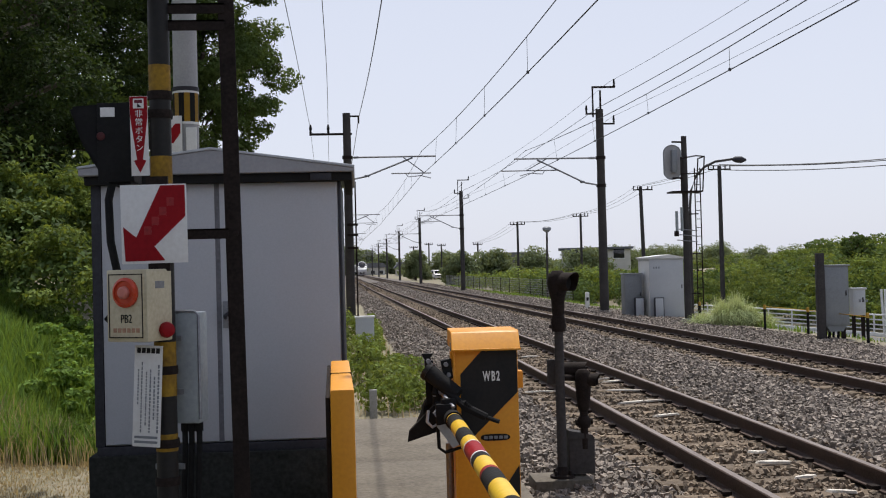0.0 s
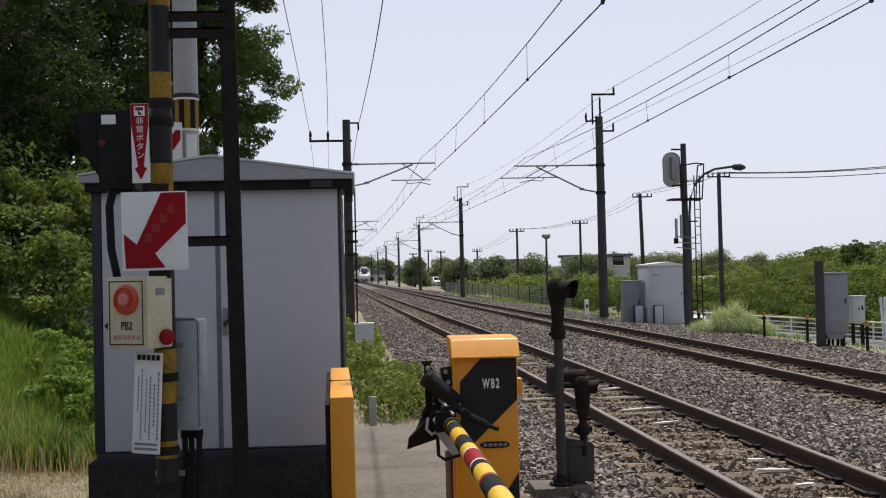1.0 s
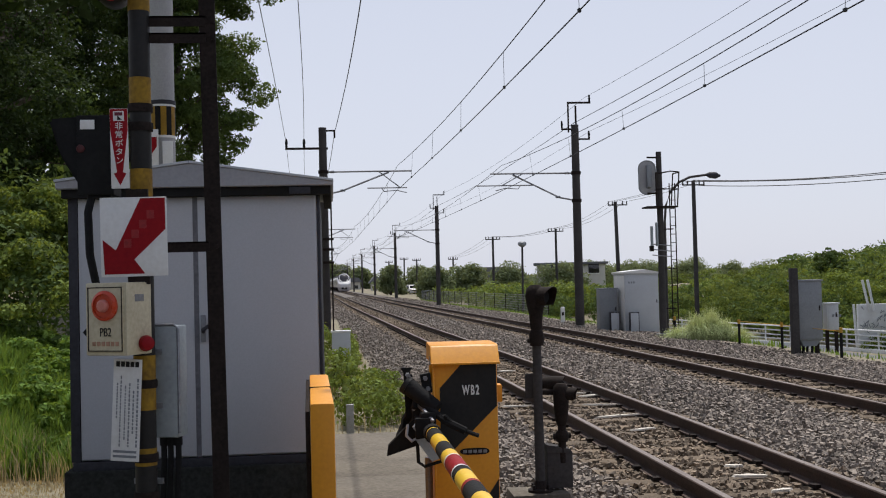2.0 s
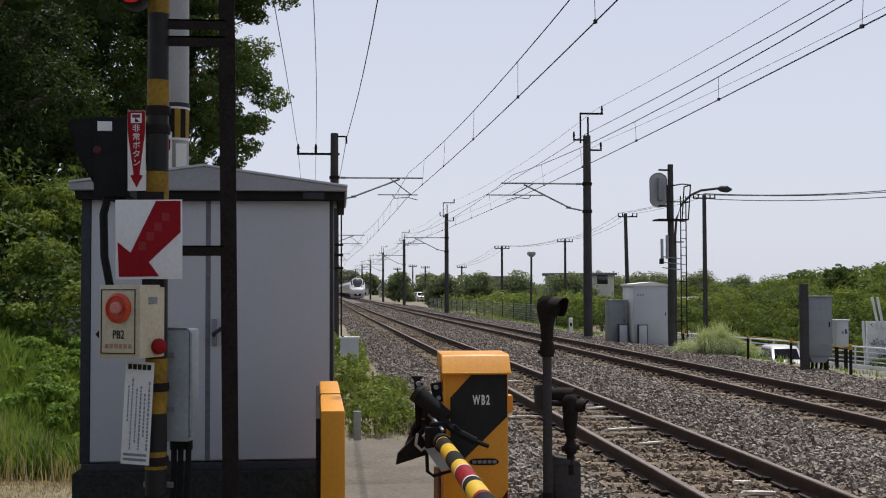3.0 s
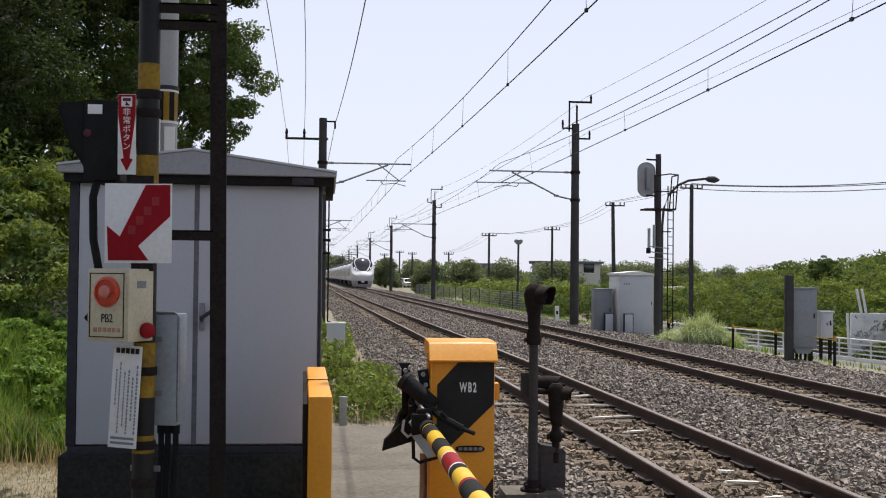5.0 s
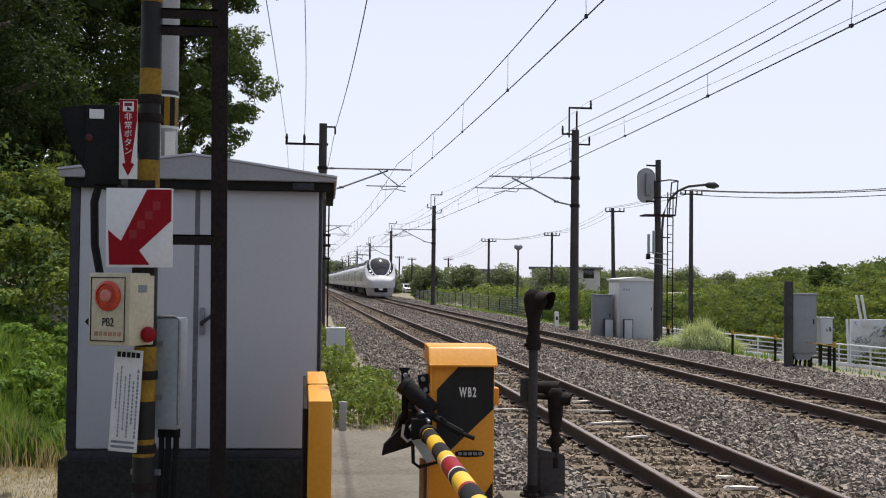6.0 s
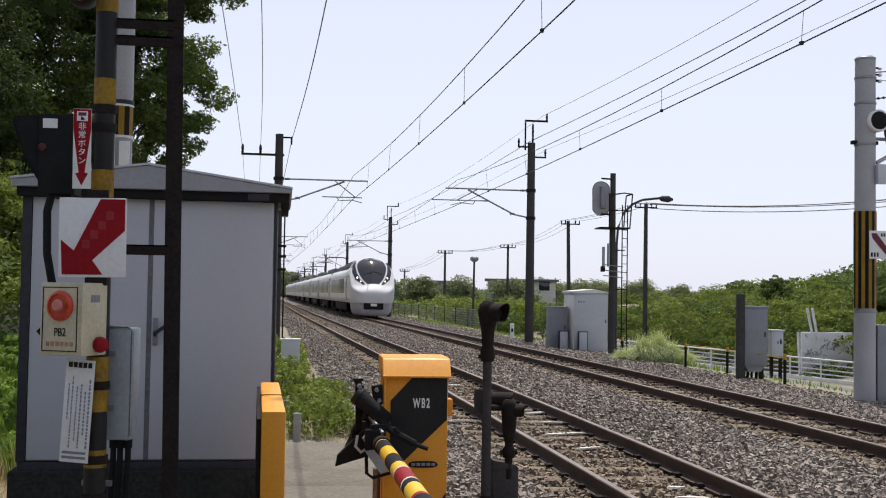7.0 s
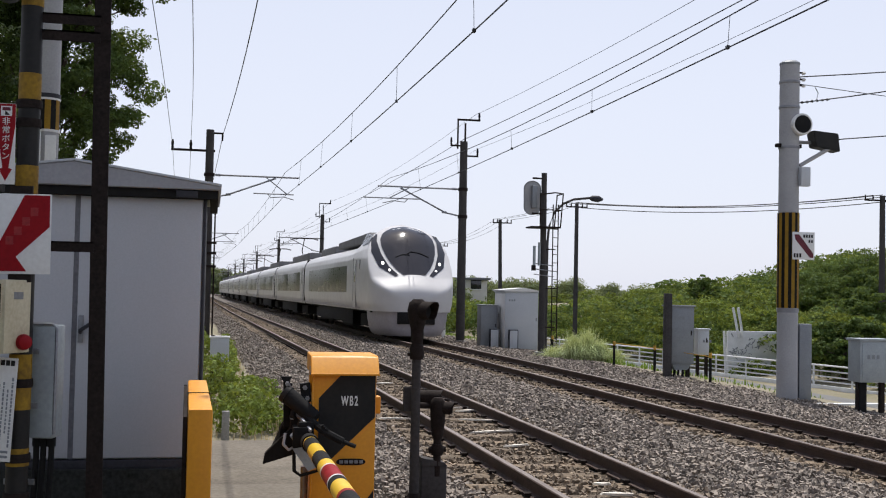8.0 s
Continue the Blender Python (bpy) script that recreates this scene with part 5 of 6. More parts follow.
part("roof", plate([(-0.68, 2.085), (0.68, 2.085), (0.68, 2.11), (0.1, 2.22), (-0.68, 2.14)], -0.06, 1.66), M["white"], c, "pale low gabled roof sheet")
part("side_panel", box(-0.616, 0.03, 0.05, -0.606, 1.57, 2.0, 0.002), M["white"], c, "whitish side wall")
c = cabinet("line_cabinet", 9.8, 40.6, -0.36, 0.62, 0.6, 1.55, 0.0, "narrow grey line-side cabinet", "cab_dark", 1)
for x, y in ((10.5, 39.9), (9.95, 40.5)):
    d = thing("low_case", "small pale case with dark edges before a cabinet", "case", x, y - 0.16, -0.36, group="small cases")
    part("frame", box(-0.17, 0, 0, 0.17, 0.14, 0.72, 0.01), M["hut_dark"], d)
    part("front", box(-0.14, -0.01, 0.03, 0.14, 0.0, 0.69, 0.004), M["cabinet"], d)


def signal_mast():
    s = thing("signal_mast", "tall dark signal mast with oval signal back, ladder and platform", "signal mast", 10.73, 37.0, -0.36)
    part("mast", rod((0, 0, -0.2), (0, 0, 6.05), 0.125, 0.09, 16), M["pole"], s)
    ring = []
    for i in range(24):
        a = i * math.tau / 24
        ring.append((-0.42 + 0.29 * math.cos(a), 5.2 + 0.26 * math.sin(a) + (0.30 if math.sin(a) > 0 else -0.30)))
    bm = plate(ring, -0.06, -0.03)
    part("signal_back", bm, M["pale"], s, "pale oval signal backboard")
    bm = box(-0.46, -0.24, 4.86, -0.30, -0.07, 5.6, 0.02)
    part("signal_case", bm, M["cab_dark"], s)
    for z in (5.86, 4.68):
        part("signal_arm", rod((-0.42, -0.1, z), (0, 0, z), 0.03), M["rust"], s)
    part("platform", box(-0.5, -0.3, 4.2, 0.52, 0.4, 4.25), M["rust"], s)
    for x, y in ((-0.2, -0.3), (0.5, -0.3), (0.5, 0.4)):
        part("rail_post", rod((x, y, 4.25), (x + (0.08 if x > 0 else 0), y, 5.35), 0.022, None, 6), M["rust"], s)
    part("hand_rail", tube([(-0.2, -0.3, 5.3), (0.3, -0.3, 5.38), (0.58, -0.3, 5.35), (0.58, 0.4, 5.35)], 0.022, 6), M["rust"], s)
    part("knee_rail", tube([(-0.2, -0.3, 4.8), (0.54, -0.3, 4.8), (0.54, 0.4, 4.8)], 0.018, 6), M["rust"], s)
    for x in (0.30, 0.48):
        part("ladder_side", rod((x, -0.1, 0.0), (x, -0.1, 5.0), 0.02, None, 6), M["rust"], s)
    for i in range(16):
        part("rung", rod((0.30, -0.1, 0.25 + 0.28 * i), (0.48, -0.1, 0.25 + 0.28 * i), 0.012, None, 5), M["rust"], s)
    for i in range(3):
        part("ladder_stay", rod((0, 0, 0.9 + 1.3 * i), (0.4, -0.1, 0.9 + 1.3 * i), 0.022, None, 6), M["rust"], s)
    for x in (-0.33, -0.16):
        part("horn", rod((x, -0.1, 2.95), (x, -0.1, 3.6 + 0.12 * (x > -0.2)), 0.05, None, 10), M["graybox"], s)
    part("horn_bracket", box(-0.4, -0.15, 2.78, -0.28, 0.0, 2.96, 0.01), M["rust"], s)
    for z in (2.62, 2.8, 2.98):
        part("horn_bracket", rod((-0.33, -0.1, z + 0.04), (0.34, -0.1, z - 0.03), 0.018, None, 6), M["steel"], s)
    bm = bmesh.new()
    for i in range(24):
        p, q = ring[i], ring[(i + 1) % 24]
        rod((p[0], -0.065, p[1]), (q[0], -0.065, q[1]), 0.016, None, 5, bm)
    part("signal_rim", bm, M["cab_dark"], s, "dark rolled rim of the signal board")
    part("foot", box(-0.2, -0.2, -0.3, 0.2, 0.2, 0.1, 0.02), M["concrete"], s)


signal_mast()
l = thing("street_lamp", "slim curved steel street lamp beside the railway", "street lamp", 12.35, 42.0, -1.0)
part("pole", tube([(0, 0, -0.6), (0.0, 0, 4.6), (0.05, 0, 5.2), (0.25, 0, 5.75), (0.6, 0, 6.1), (1.0, 0, 6.28), (1.65, 0, 6.36)], 0.045, 10), M["pole"], l)
part("head", lathe([(0.05, -0.25), (0.11, -0.15), (0.13, 0.1), (0.04, 0.28)], 12, m=pose(1.9, 0, 6.34, 0, 94, 0)), M["hut_dark"], l)
l = thing("street_lamp", "old slim street lamp with a drum head", "street lamp", 13.2, 80.0, -1.0)
part("pole", rod((0, 0, -0.5), (0.06, 0, 5.0), 0.09, 0.07), M["pole"], l)
part("head", lathe([(0.12, -0.1), (0.3, 0.05), (0.3, 0.22), (0.18, 0.3)], 12, m=pose(0.06, 0, 5.0)), M["cab_dark"], l)


def power_pole(x, y, z, h, r=0.13, arms=1, lean=0.0, w=0.62):
    p = thing("power_pole", "slim dark utility pole with a cross arm and insulators", "power pole", x, y, z, group="power poles along the road")
    part("shaft", rod((0, 0, -2.5), (lean, 0, h), r * 1.15, r * 0.85, 10), M["pole"], p)
    for i in range(arms):
        part("cross_arm", box(-w, -0.05, h - 0.35 - 0.5 * i, w, 0.05, h - 0.25 - 0.5 * i), M["rust"], p)
        for k in (-1, -0.55, 0.55, 1):
            part("insulator", rod((k * (w - 0.04), 0, h - 0.26 - 0.5 * i), (k * (w - 0.04), 0, h + 0.02 - 0.5 * i), 0.05, None, 6), M["rust"], p)
    return p


POWER = ((24.7, 98, 8.2), (27.0, 84, 8.7), (18.2, 130, 6.6), (24.2, 123.5, 7.1), (17.7, 169, 5.2), (14.0, 192, 5.6), (12.4, 200, 6.0), (10.0, 205, 5.6))
for x, y, top in POWER:
    power_pole(x, y, 0, top, 0.17 if y < 100 else 0.14, lean=-0.2 if x == 24.7 else 0, w=0.85 if y < 140 else 0.7)
power_pole(40.4, 64.4, 0, 8.2, 0.19, 1, 0, 1.2)


def hang(a, b, sag, r):
    a, b = Vector(a), Vector(b)
    return tube([a.lerp(b, u) - Vector((0, 0, sag * 4 * u * (1 - u))) for u in [i / 14 for i in range(15)]], r, 4)


for dx, dz in ((-0.9, 0.0), (0.0, 0.05), (0.9, 0.0), (0.4, -0.35)):
    for a, b, s in (((27.0, 84, 8.7), (40.4, 64.4, 8.2), 0.5), ((24.7, 98, 8.2), (27.0, 84, 8.7), 0.14), ((24.2, 123.5, 7.1), (24.7, 98, 8.2), 0.5), ((18.2, 130, 6.6), (24.2, 123.5, 7.1), 0.33), ((17.7, 169, 5.2), (18.2, 130, 6.6), 0.4)):
        if dz < 0 and a[1] != 84:
            continue
        solid("power_line", hang((a[0] + dx * 0.9, a[1], a[2] + dz), (b[0] + dx * 0.7, b[1], b[2] + dz), s, 0.03 if a[1] == 84 else 0.015), M["wire"], "thin dark power line between utility poles", "overhead wire", "power lines")

# yellow and black stakes of the track fence
for i, (x, y) in enumerate(((11.3, 31.5), (11.5, 28.9), (11.45, 25.3), (10.6, 35.3))):
    s = thing("fence_stake", "short black stake with a yellow top at the ballast edge", "stake", x, y, -0.45, group="stakes at the ballast edge")
    part("shaft", rod((0, 0, -0.2), (0, 0, 0.66), 0.036, None, 10), M["rubber"], s)
    part("cap", rod((0, 0, 0.66), (0, 0, 0.78), 0.04, None, 10), M["yellow"], s)
s = thing("stake_rope", "thin yellow rope strung between stakes", "rope", 0, 0, 0)
part("rope", tube([(11.3, 31.5, 0.28), (11.5, 28.9, 0.26), (11.45, 25.3, 0.24)], 0.010, 6), M["yellow"], s)


def guard_fence():
    a, b = Vector((35.75, 23.3, -2.79)), Vector((25.0, 85.8, -2.79))
    g = thing("guard_fence", "white pipe guard fence on a low concrete kerb along the road", "guard fence")
    n = 22
    m = (b - a).length
    for z, r in ((1.14, 0.045), (0.86, 0.036), (0.58, 0.036), (0.34, 0.036)):
        part("pipe", rod(a + Vector((0, 0, z)), b + Vector((0, 0, z)), r, None, 8), M["rail_white"], g)
    for i in range(n + 1):
        p = a.lerp(b, i / n)
        part("post", rod(p + Vector((0, 0, -0.1)), p + Vector((0, 0, 1.17)), 0.055, None, 8), M["rail_white"], g)
    d = (b - a).normalized()
    k = part("kerb", box(0, -0.15, -0.2, m, 0.15, 0.13, 0.02), M["rail_white"], g, "whitish concrete kerb wall")
    k.matrix_basis = Matrix.Translation(a) @ d.to_track_quat("X", "Z").to_matrix().to_4x4()


guard_fence()
# low pale wall with scrawled paint and leaning boards, beyond the fence
w = thing("painted_wall", "low whitish wall scrawled with dark spray paint", "wall", 30.9, 62.6, -2.95)
part("slab", box(-1.1, 0, 0, 1.15, 0.15, 2.0, 0.02), M["rail_white"], w)
rng = random.Random(11)
for i in range(26):
    x, z = rng.uniform(-0.95, 0.95), rng.uniform(0.9, 1.85)
    pts = [(x + rng.uniform(-0.12, 0.12), -0.012, z + rng.uniform(-0.14, 0.14)) for _ in range(4)]
    part("scrawl", tube(pts, 0.015, 5), M["cab_dark"], w)
part("emblem", box(0.55, -0.02, 1.6, 0.85, 0.0, 1.95, 0.005), M["white"], w)
part("emblem_mark", plate([(0.68, 1.9), (0.72, 1.9), (0.72, 1.76), (0.79, 1.76), (0.70, 1.66), (0.61, 1.76), (0.68, 1.76)], -0.028, -0.019), M["black"], w)
for x, lean in ((-1.2, -0.1), (-0.62, -0.28), (-0.42, -0.25)):
    part("leaning_board", rod((x, -0.05, 0.1 if x < -1 else 1.7), (x + lean, -0.05, 2.0 if x < -1 else 3.0), 0.055, None, 6), M["rail_white"], w)

for o in w.children:
    o.data.transform(Matrix.Scale(1.36, 4))

# distant fence of dark mesh, a few parked cars and houses down the line
f = thing("mesh_fence", "long dark wire mesh fence beside the far track", "fence")
for i in range(16):
    y = 62 + i * 4.5
    part("post", rod((12.6 - bend(y), y, -0.6), (12.6 - bend(y), y, 0.75), 0.025, None, 6), M["rust"], f)
    for z in (0.7, 0.55, 0.4, 0.25, 0.1, -0.05, -0.2):
        part("wire_rail", rod((12.6 - bend(y), y, z), (12.6 - bend(y + 4.5), y + 4.5, z), 0.008, None, 4), M["steel"], f)
    bm = bmesh.new()
    for k in range(1, 15):
        q = y + 0.3 * k
        rod((12.6 - bend(q), q, -0.45), (12.6 - bend(q), q, 0.72), 0.006, None, 4, bm)
    part("mesh_panel", bm, M["steel"], f)


def house(x, y, z, w, d, h, label, flat=False, rz=0):
    t = thing("house", label, "house", x, y, z, rz, group="houses beyond the line")
    part("wall", box(-w / 2, 0, 0, w / 2, d, h, 0.05), M["plaster"], t)
    if flat:
        part("roof", box(-w / 2 - 0.4, -0.6, h, w / 2 + 0.4, d + 0.4, h + 0.3, 0.05), M["tile"], t)
    else:
        bm = plate([(-w / 2 - 0.7, h - 0.1), (w / 2 + 0.7, h - 0.1), (w / 2 - 0.6, h + 1.6), (-w / 2 + 0.6, h + 1.6)], -0.7, d + 0.7)
        part("roof", bm, M["tile"], t)
    n = max(2, int(w / 3))
    for k in range(2 if h > 4.5 else 1):
        for i in range(n):
            cx = -w / 2 + (i + 0.5) * w / n
            q = part("window", box(cx - 0.7, -0.06, 1.0 + 2.8 * k, cx + 0.7, 0.02, 2.2 + 2.8 * k, 0.02), M["glass"], t)
            part("sill", box(cx - 0.8, -0.12, 0.9 + 2.8 * k, cx + 0.8, 0.0, 1.0 + 2.8 * k), M["white"], q)
    return t


house(31.3, 150, -1.5, 9, 7, 5.0, "two-storey pale house with a balcony and flat eaves", True, -10)
house(24, 175, -1.5, 7, 7, 3.6, "small pale house with a dark tiled roof", False, 8)
house(15.5, 330, -1.0, 9, 8, 2.9, "wide two-storey house with a dark tiled roof", False, 0)
house(5.5, 420, -1.0, 9, 9, 3.4, "low grey house far down the line", False, 0)
house(62, 300, -1, 10, 8, 5.5, "distant grey block above the trees", True, 0)
house(84, 330, -1, 12, 8, 5.2, "distant grey block above the trees", True, 0)


def car(name, x, y, z, rz, paint, label, group=""):
    """A small boxy car that faces -y."""
    t = thing(name, label, "car", x, y, z, rz, group=group)
    prof = [(-1.7, 0.35), (-1.68, 0.75), (-1.5, 0.92), (-0.95, 1.0), (-0.45, 1.56), (-0.2, 1.63), (1.4, 1.64), (1.62, 1.5), (1.7, 0.9), (1.68, 0.35)]
    bm = bmesh.new()
    rings = []
    for sx, inset in ((-0.74, 0.06), (-0.66, 0.0), (0.66, 0.0), (0.74, 0.06)):
        rings.append([bm.verts.new((sx * (0.88 if zz > 1.2 else 1), yy, zz - (inset if zz > 1.2 else 0))) for yy, zz in prof])
    for a, b in zip(rings, rings[1:]):
        for i in range(len(prof)):
            bm.faces.new((a[i], a[(i + 1) % len(prof)], b[(i + 1) % len(prof)], b[i]))
    bm.faces.new(rings[0][::-1])
    bm.faces.new(rings[-1])
    bmesh.ops.bevel(bm, geom=[e for e in bm.edges], offset=0.03, segments=2, affect="EDGES")
    body = part("body", bm, M[paint], t)
    bm = bmesh.new()
    vs = [bm.verts.new(v) for v in ((-0.60, -0.94, 1.03), (0.60, -0.94, 1.03), (0.54, -0.50, 1.52), (-0.54, -0.50, 1.52))]
    bm.faces.new(vs)
    bmesh.ops.solidify(bm, geom=bm.faces[:], thickness=0.03)
    part("windscreen", bm, M["glass"], t)
    for s in (-1, 1):
        bm = bmesh.new()
        vs = [bm.verts.new(v) for v in ((s * 0.752, -0.75, 1.0), (s * 0.752, 1.5, 1.0), (s * 0.672, 1.38, 1.5), (s * 0.672, -0.32, 1.5))]
        bm.faces.new(vs)
        bmesh.ops.solidify(bm, geom=bm.faces[:], thickness=0.012)
        part("side_window", bm, M["glass"], t)
        part("headlight", box(s * 0.62 - 0.12, -1.72, 0.66, s * 0.62 + 0.12, -1.62, 0.86, 0.03), M["steel"], t)
        part("mirror", box(s * 0.80 - 0.07, -0.72, 0.98, s * 0.80 + 0.07, -0.62, 1.12, 0.02), M[paint], t)
        for yy in (-1.1, 1.15):
            wh = part("wheel", lathe([(0.2, -0.09), (0.28, -0.08), (0.29, 0.0), (0.28, 0.08), (0.2, 0.09)], 18, m=pose(s * 0.66, yy, 0.29, 0, 90, 0)), M["rubber"], t)
            part("rim", lathe([(0.19, -0.095), (0.17, -0.1), (0.05, -0.1)], 14, m=pose(s * 0.66, yy, 0.29, 0, 90 * s, 180)), M["steel"], wh)
    part("grille", box(-0.4, -1.73, 0.62, 0.4, -1.66, 0.80, 0.02), M["rubber"], t)
    part("bumper", box(-0.72, -1.76, 0.3, 0.72, -1.6, 0.52, 0.04), M[paint], t)
    part("plate", box(-0.17, -1.775, 0.4, 0.17, -1.755, 0.5, 0.004), M["yellow"], t)
    return t


van = car("white_car", 26, 71.6, -2.61, 0, "train", "white boxy small car driving along the lower road")
for i, (x, y, rz) in enumerate(((13.0, 222, 8), (14.6, 216, 6), (13.4, 196, 10), (12.0, 203, 0))):
    car("parked_car", x, y, -0.37, rz, "train" if i % 2 == 0 else "white", "white car standing on the side road", "cars down the road")

# ---- plants ----
def pampas_clump():
    """Arching thin blades that spring from a few tufts and fall outwards."""
    rng = np.random.default_rng(6)
    v, f = [], []
    for tx, ty, tall, count in ((10.75, 33.6, 1.0, 1500), (11.3, 33.9, 1.12, 1700), (11.75, 34.1, 0.82, 1100), (10.3, 34.2, 0.62, 800), (12.1, 33.6, 0.55, 700)):
        for i in range(count):
            a, out, h = rng.uniform(0, math.tau), rng.uniform(0.1, 0.8), tall * rng.uniform(0.55, 1.0)
            bx, by = tx + rng.normal(0, 0.1), ty + rng.normal(0, 0.1)
            c, s = math.cos(a), math.sin(a)
            w = rng.uniform(0.005, 0.011)
            k = len(v)
            for u in (0, 0.35, 0.65, 0.85, 1.0):
                r = out * u ** 1.8
                z = -0.5 + h * (1.7 * u - 1.25 * u ** 2.3 * (0.35 + out))
                ww = w * (1 - 0.85 * u)
                v += [(bx + c * r - s * ww, by + s * r + c * ww, z), (bx + c * r + s * ww, by + s * r - c * ww, z)]
            f += [(k + 2 * j, k + 2 * j + 1, k + 2 * j + 3, k + 2 * j + 2) for j in range(4)]
    tagged(new("pampas_clump", raw_mesh("pampas_clump", v, f, M["pampas"])), "pale feathery clump of tall arching grass by the mast", "grass", kind="stuff")


blades("tall_grass", ((-7, 11.3, -1.9, 15), (-7, 13.5, -2.0, 19), (-11, 13, -6, 24)), 120000, 0.5, M["grass"], 1, "tall fresh green grass on the bank below the trees", 0.008)
blades("bank_edge_grass", ((-6, 11.0, -1.9, 12.6),), 3000, 0.5, M["straw"], 7, "pale dry stalks leaning at the edge of the grass", 0.004)
blades("dry_grass", ((-5.5, 7.6, -1.85, 12.2),), 26000, 0.10, M["straw"], 2, "short dry straw-coloured grass on the soil", 0.004)
blades("verge_grass", ((11.7, 21.5, 13.8, 60), (10.8, 42, 13.5, 75), (9.8, 75, 12.6, 130)), 22000, 0.17, M["grass"], 3, "patchy green grass beside the ballast", 0.014)
bushes("bank_weeds", sprays([(-2.4 - 0.42 * i, 12.1 + 0.8 * (i % 5), -0.1 + 0.17 * (i % 5), 0.5, 0.5, 0.38) for i in range(13)] + [(-2.9 - 0.75 * i, 15.5 + 0.9 * (i % 4), 0.7, 0.6, 0.6, 0.35) for i in range(7)], 9, 41), 26000, 0.04, M["grass"], 4, "low leafy weeds on the grassy bank")
WEEDS = [(0.34, 15.2, -0.02, 0.42, 0.9, 0.38), (0.55, 17.2, -0.04, 0.4, 0.9, 0.34), (0.05, 18.4, 0.08, 0.35, 0.8, 0.43), (0.75, 15.6, -0.14, 0.25, 0.5, 0.2), (0.2, 24, 0.05, 0.3, 2.0, 0.42), (0.3, 30, -0.05, 0.26, 2.5, 0.4), (-0.3, 22, 0.25, 0.3, 1.5, 0.6)]
bushes("path_weeds", sprays(WEEDS, 22, 42, 0.27), 11000, 0.034, M["leaf_light"], 5, "bright green leafy weeds beside the path")
# the same weeds again in a darker green, as shade between the sprays
bushes("path_weeds", WEEDS, 8000, 0.038, M["leaf_olive"], 6, "inner leaves of the path weeds, darker green for inner shade")
blades("path_grass", ((-0.2, 12.6, 0.9, 18), (-0.2, 18, 0.65, 34)), 900, 0.36, M["straw"], 8, "thin pale stalks among the weeds beside the path", 0.004)
pampas_clump()

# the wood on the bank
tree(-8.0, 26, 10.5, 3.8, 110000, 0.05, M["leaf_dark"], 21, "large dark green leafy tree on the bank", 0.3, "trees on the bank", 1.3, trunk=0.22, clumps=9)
tree(-4.7, 31, 11.6, 3.2, 130000, 0.055, M["leaf_mid"], 22, "large leafy tree with an open airy crown", 0.46, "trees on the bank", 0.5, trunk=0.2, clumps=12)
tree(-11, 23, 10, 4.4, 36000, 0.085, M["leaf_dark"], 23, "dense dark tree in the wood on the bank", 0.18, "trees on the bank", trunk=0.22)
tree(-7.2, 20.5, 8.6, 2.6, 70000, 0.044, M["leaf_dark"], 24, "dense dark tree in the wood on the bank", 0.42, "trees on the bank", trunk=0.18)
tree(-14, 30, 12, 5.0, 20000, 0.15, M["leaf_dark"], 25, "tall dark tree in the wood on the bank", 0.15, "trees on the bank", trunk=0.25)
# stands out of view, added only for its shade on the post
tree(-4.2, 8.8, 8.6, 3.3, 20000, 0.09, M["leaf_dark"], 26, "unseen leafy tree added to shade the crossing post", 0.62, "trees on the bank", 2.0, trunk=0.17)
UNDER = [(-4.3 - 0.75 * i, 17.6 + 0.7 * (i % 3), 1.5 + 0.55 * (i % 4), 0.8, 0.8, 0.75) for i in range(10)] + [(-4.2 - 0.9 * i, 19.4, 2.0 + 0.6 * (i % 3), 0.9, 0.9, 0.9) for i in range(8)]
# sun and shade in the leaf colours: light outside, darker inside and below
bushes("wood_undergrowth", sprays(UNDER, 15, 43), 70000, 0.042, M["leaf_light"], 27, "dense sunlit undergrowth at the edge of the wood")
bushes("wood_undergrowth", UNDER, 18000, 0.06, M["leaf_mid"], 29, "inner leaves of the undergrowth, darkened for the shade inside")
bushes("wood_undergrowth", sprays([(-4.0 - 1.3 * i, 24.0, 2.2, 1.2, 1.2, 1.6) for i in range(9)], 14, 44), 28000, 0.07, M["leaf_mid"], 28, "undergrowth below the trees, its shade put into a darker green")

# the thicket beyond the lower road, and far woods
rng = random.Random(31)
blobs = []
for i in range(150):
    y = rng.uniform(56, 125)
    x = 35.75 - 0.172 * (y - 23.3) + rng.uniform(1.5, 30)
    s = rng.uniform(0.9, 2.3)
    blobs.append((x, y, -2.0 + max(0, x - 31) * 0.085 + rng.uniform(0, 2.3), s * rng.uniform(0.9, 1.3), s, s * rng.uniform(0.6, 0.85)))
bushes("thicket", sprays(blobs[::2], 18, 45, 0.27), 78000, 0.10, M["leaf_light"], 32, "broad sunlit thicket of green shrubs beyond the road")
bushes("thicket", sprays(blobs[1::2], 16, 46, 0.27), 58000, 0.10, M["leaf_olive"], 34, "olive shrubs within the thicket beyond the road")
# darker green inside, for the shaded gaps of the thicket
bushes("thicket", blobs, 28000, 0.14, M["leaf_mid"], 35, "inner leaves of the thicket in a shade-darkened green")
blobs = []
for i in range(46):
    y = rng.uniform(90, 150)
    x = 17.5 + rng.uniform(0, 14) * (y / 100)
    blobs.append((x, y, -0.9 + rng.uniform(0, 0.7), rng.uniform(1.2, 2.6), rng.uniform(1.2, 2.6), rng.uniform(0.9, 1.7)))
bushes("thicket", blobs, 40000, 0.17, M["leaf_mid"], 33, "green shrubs along the side road")
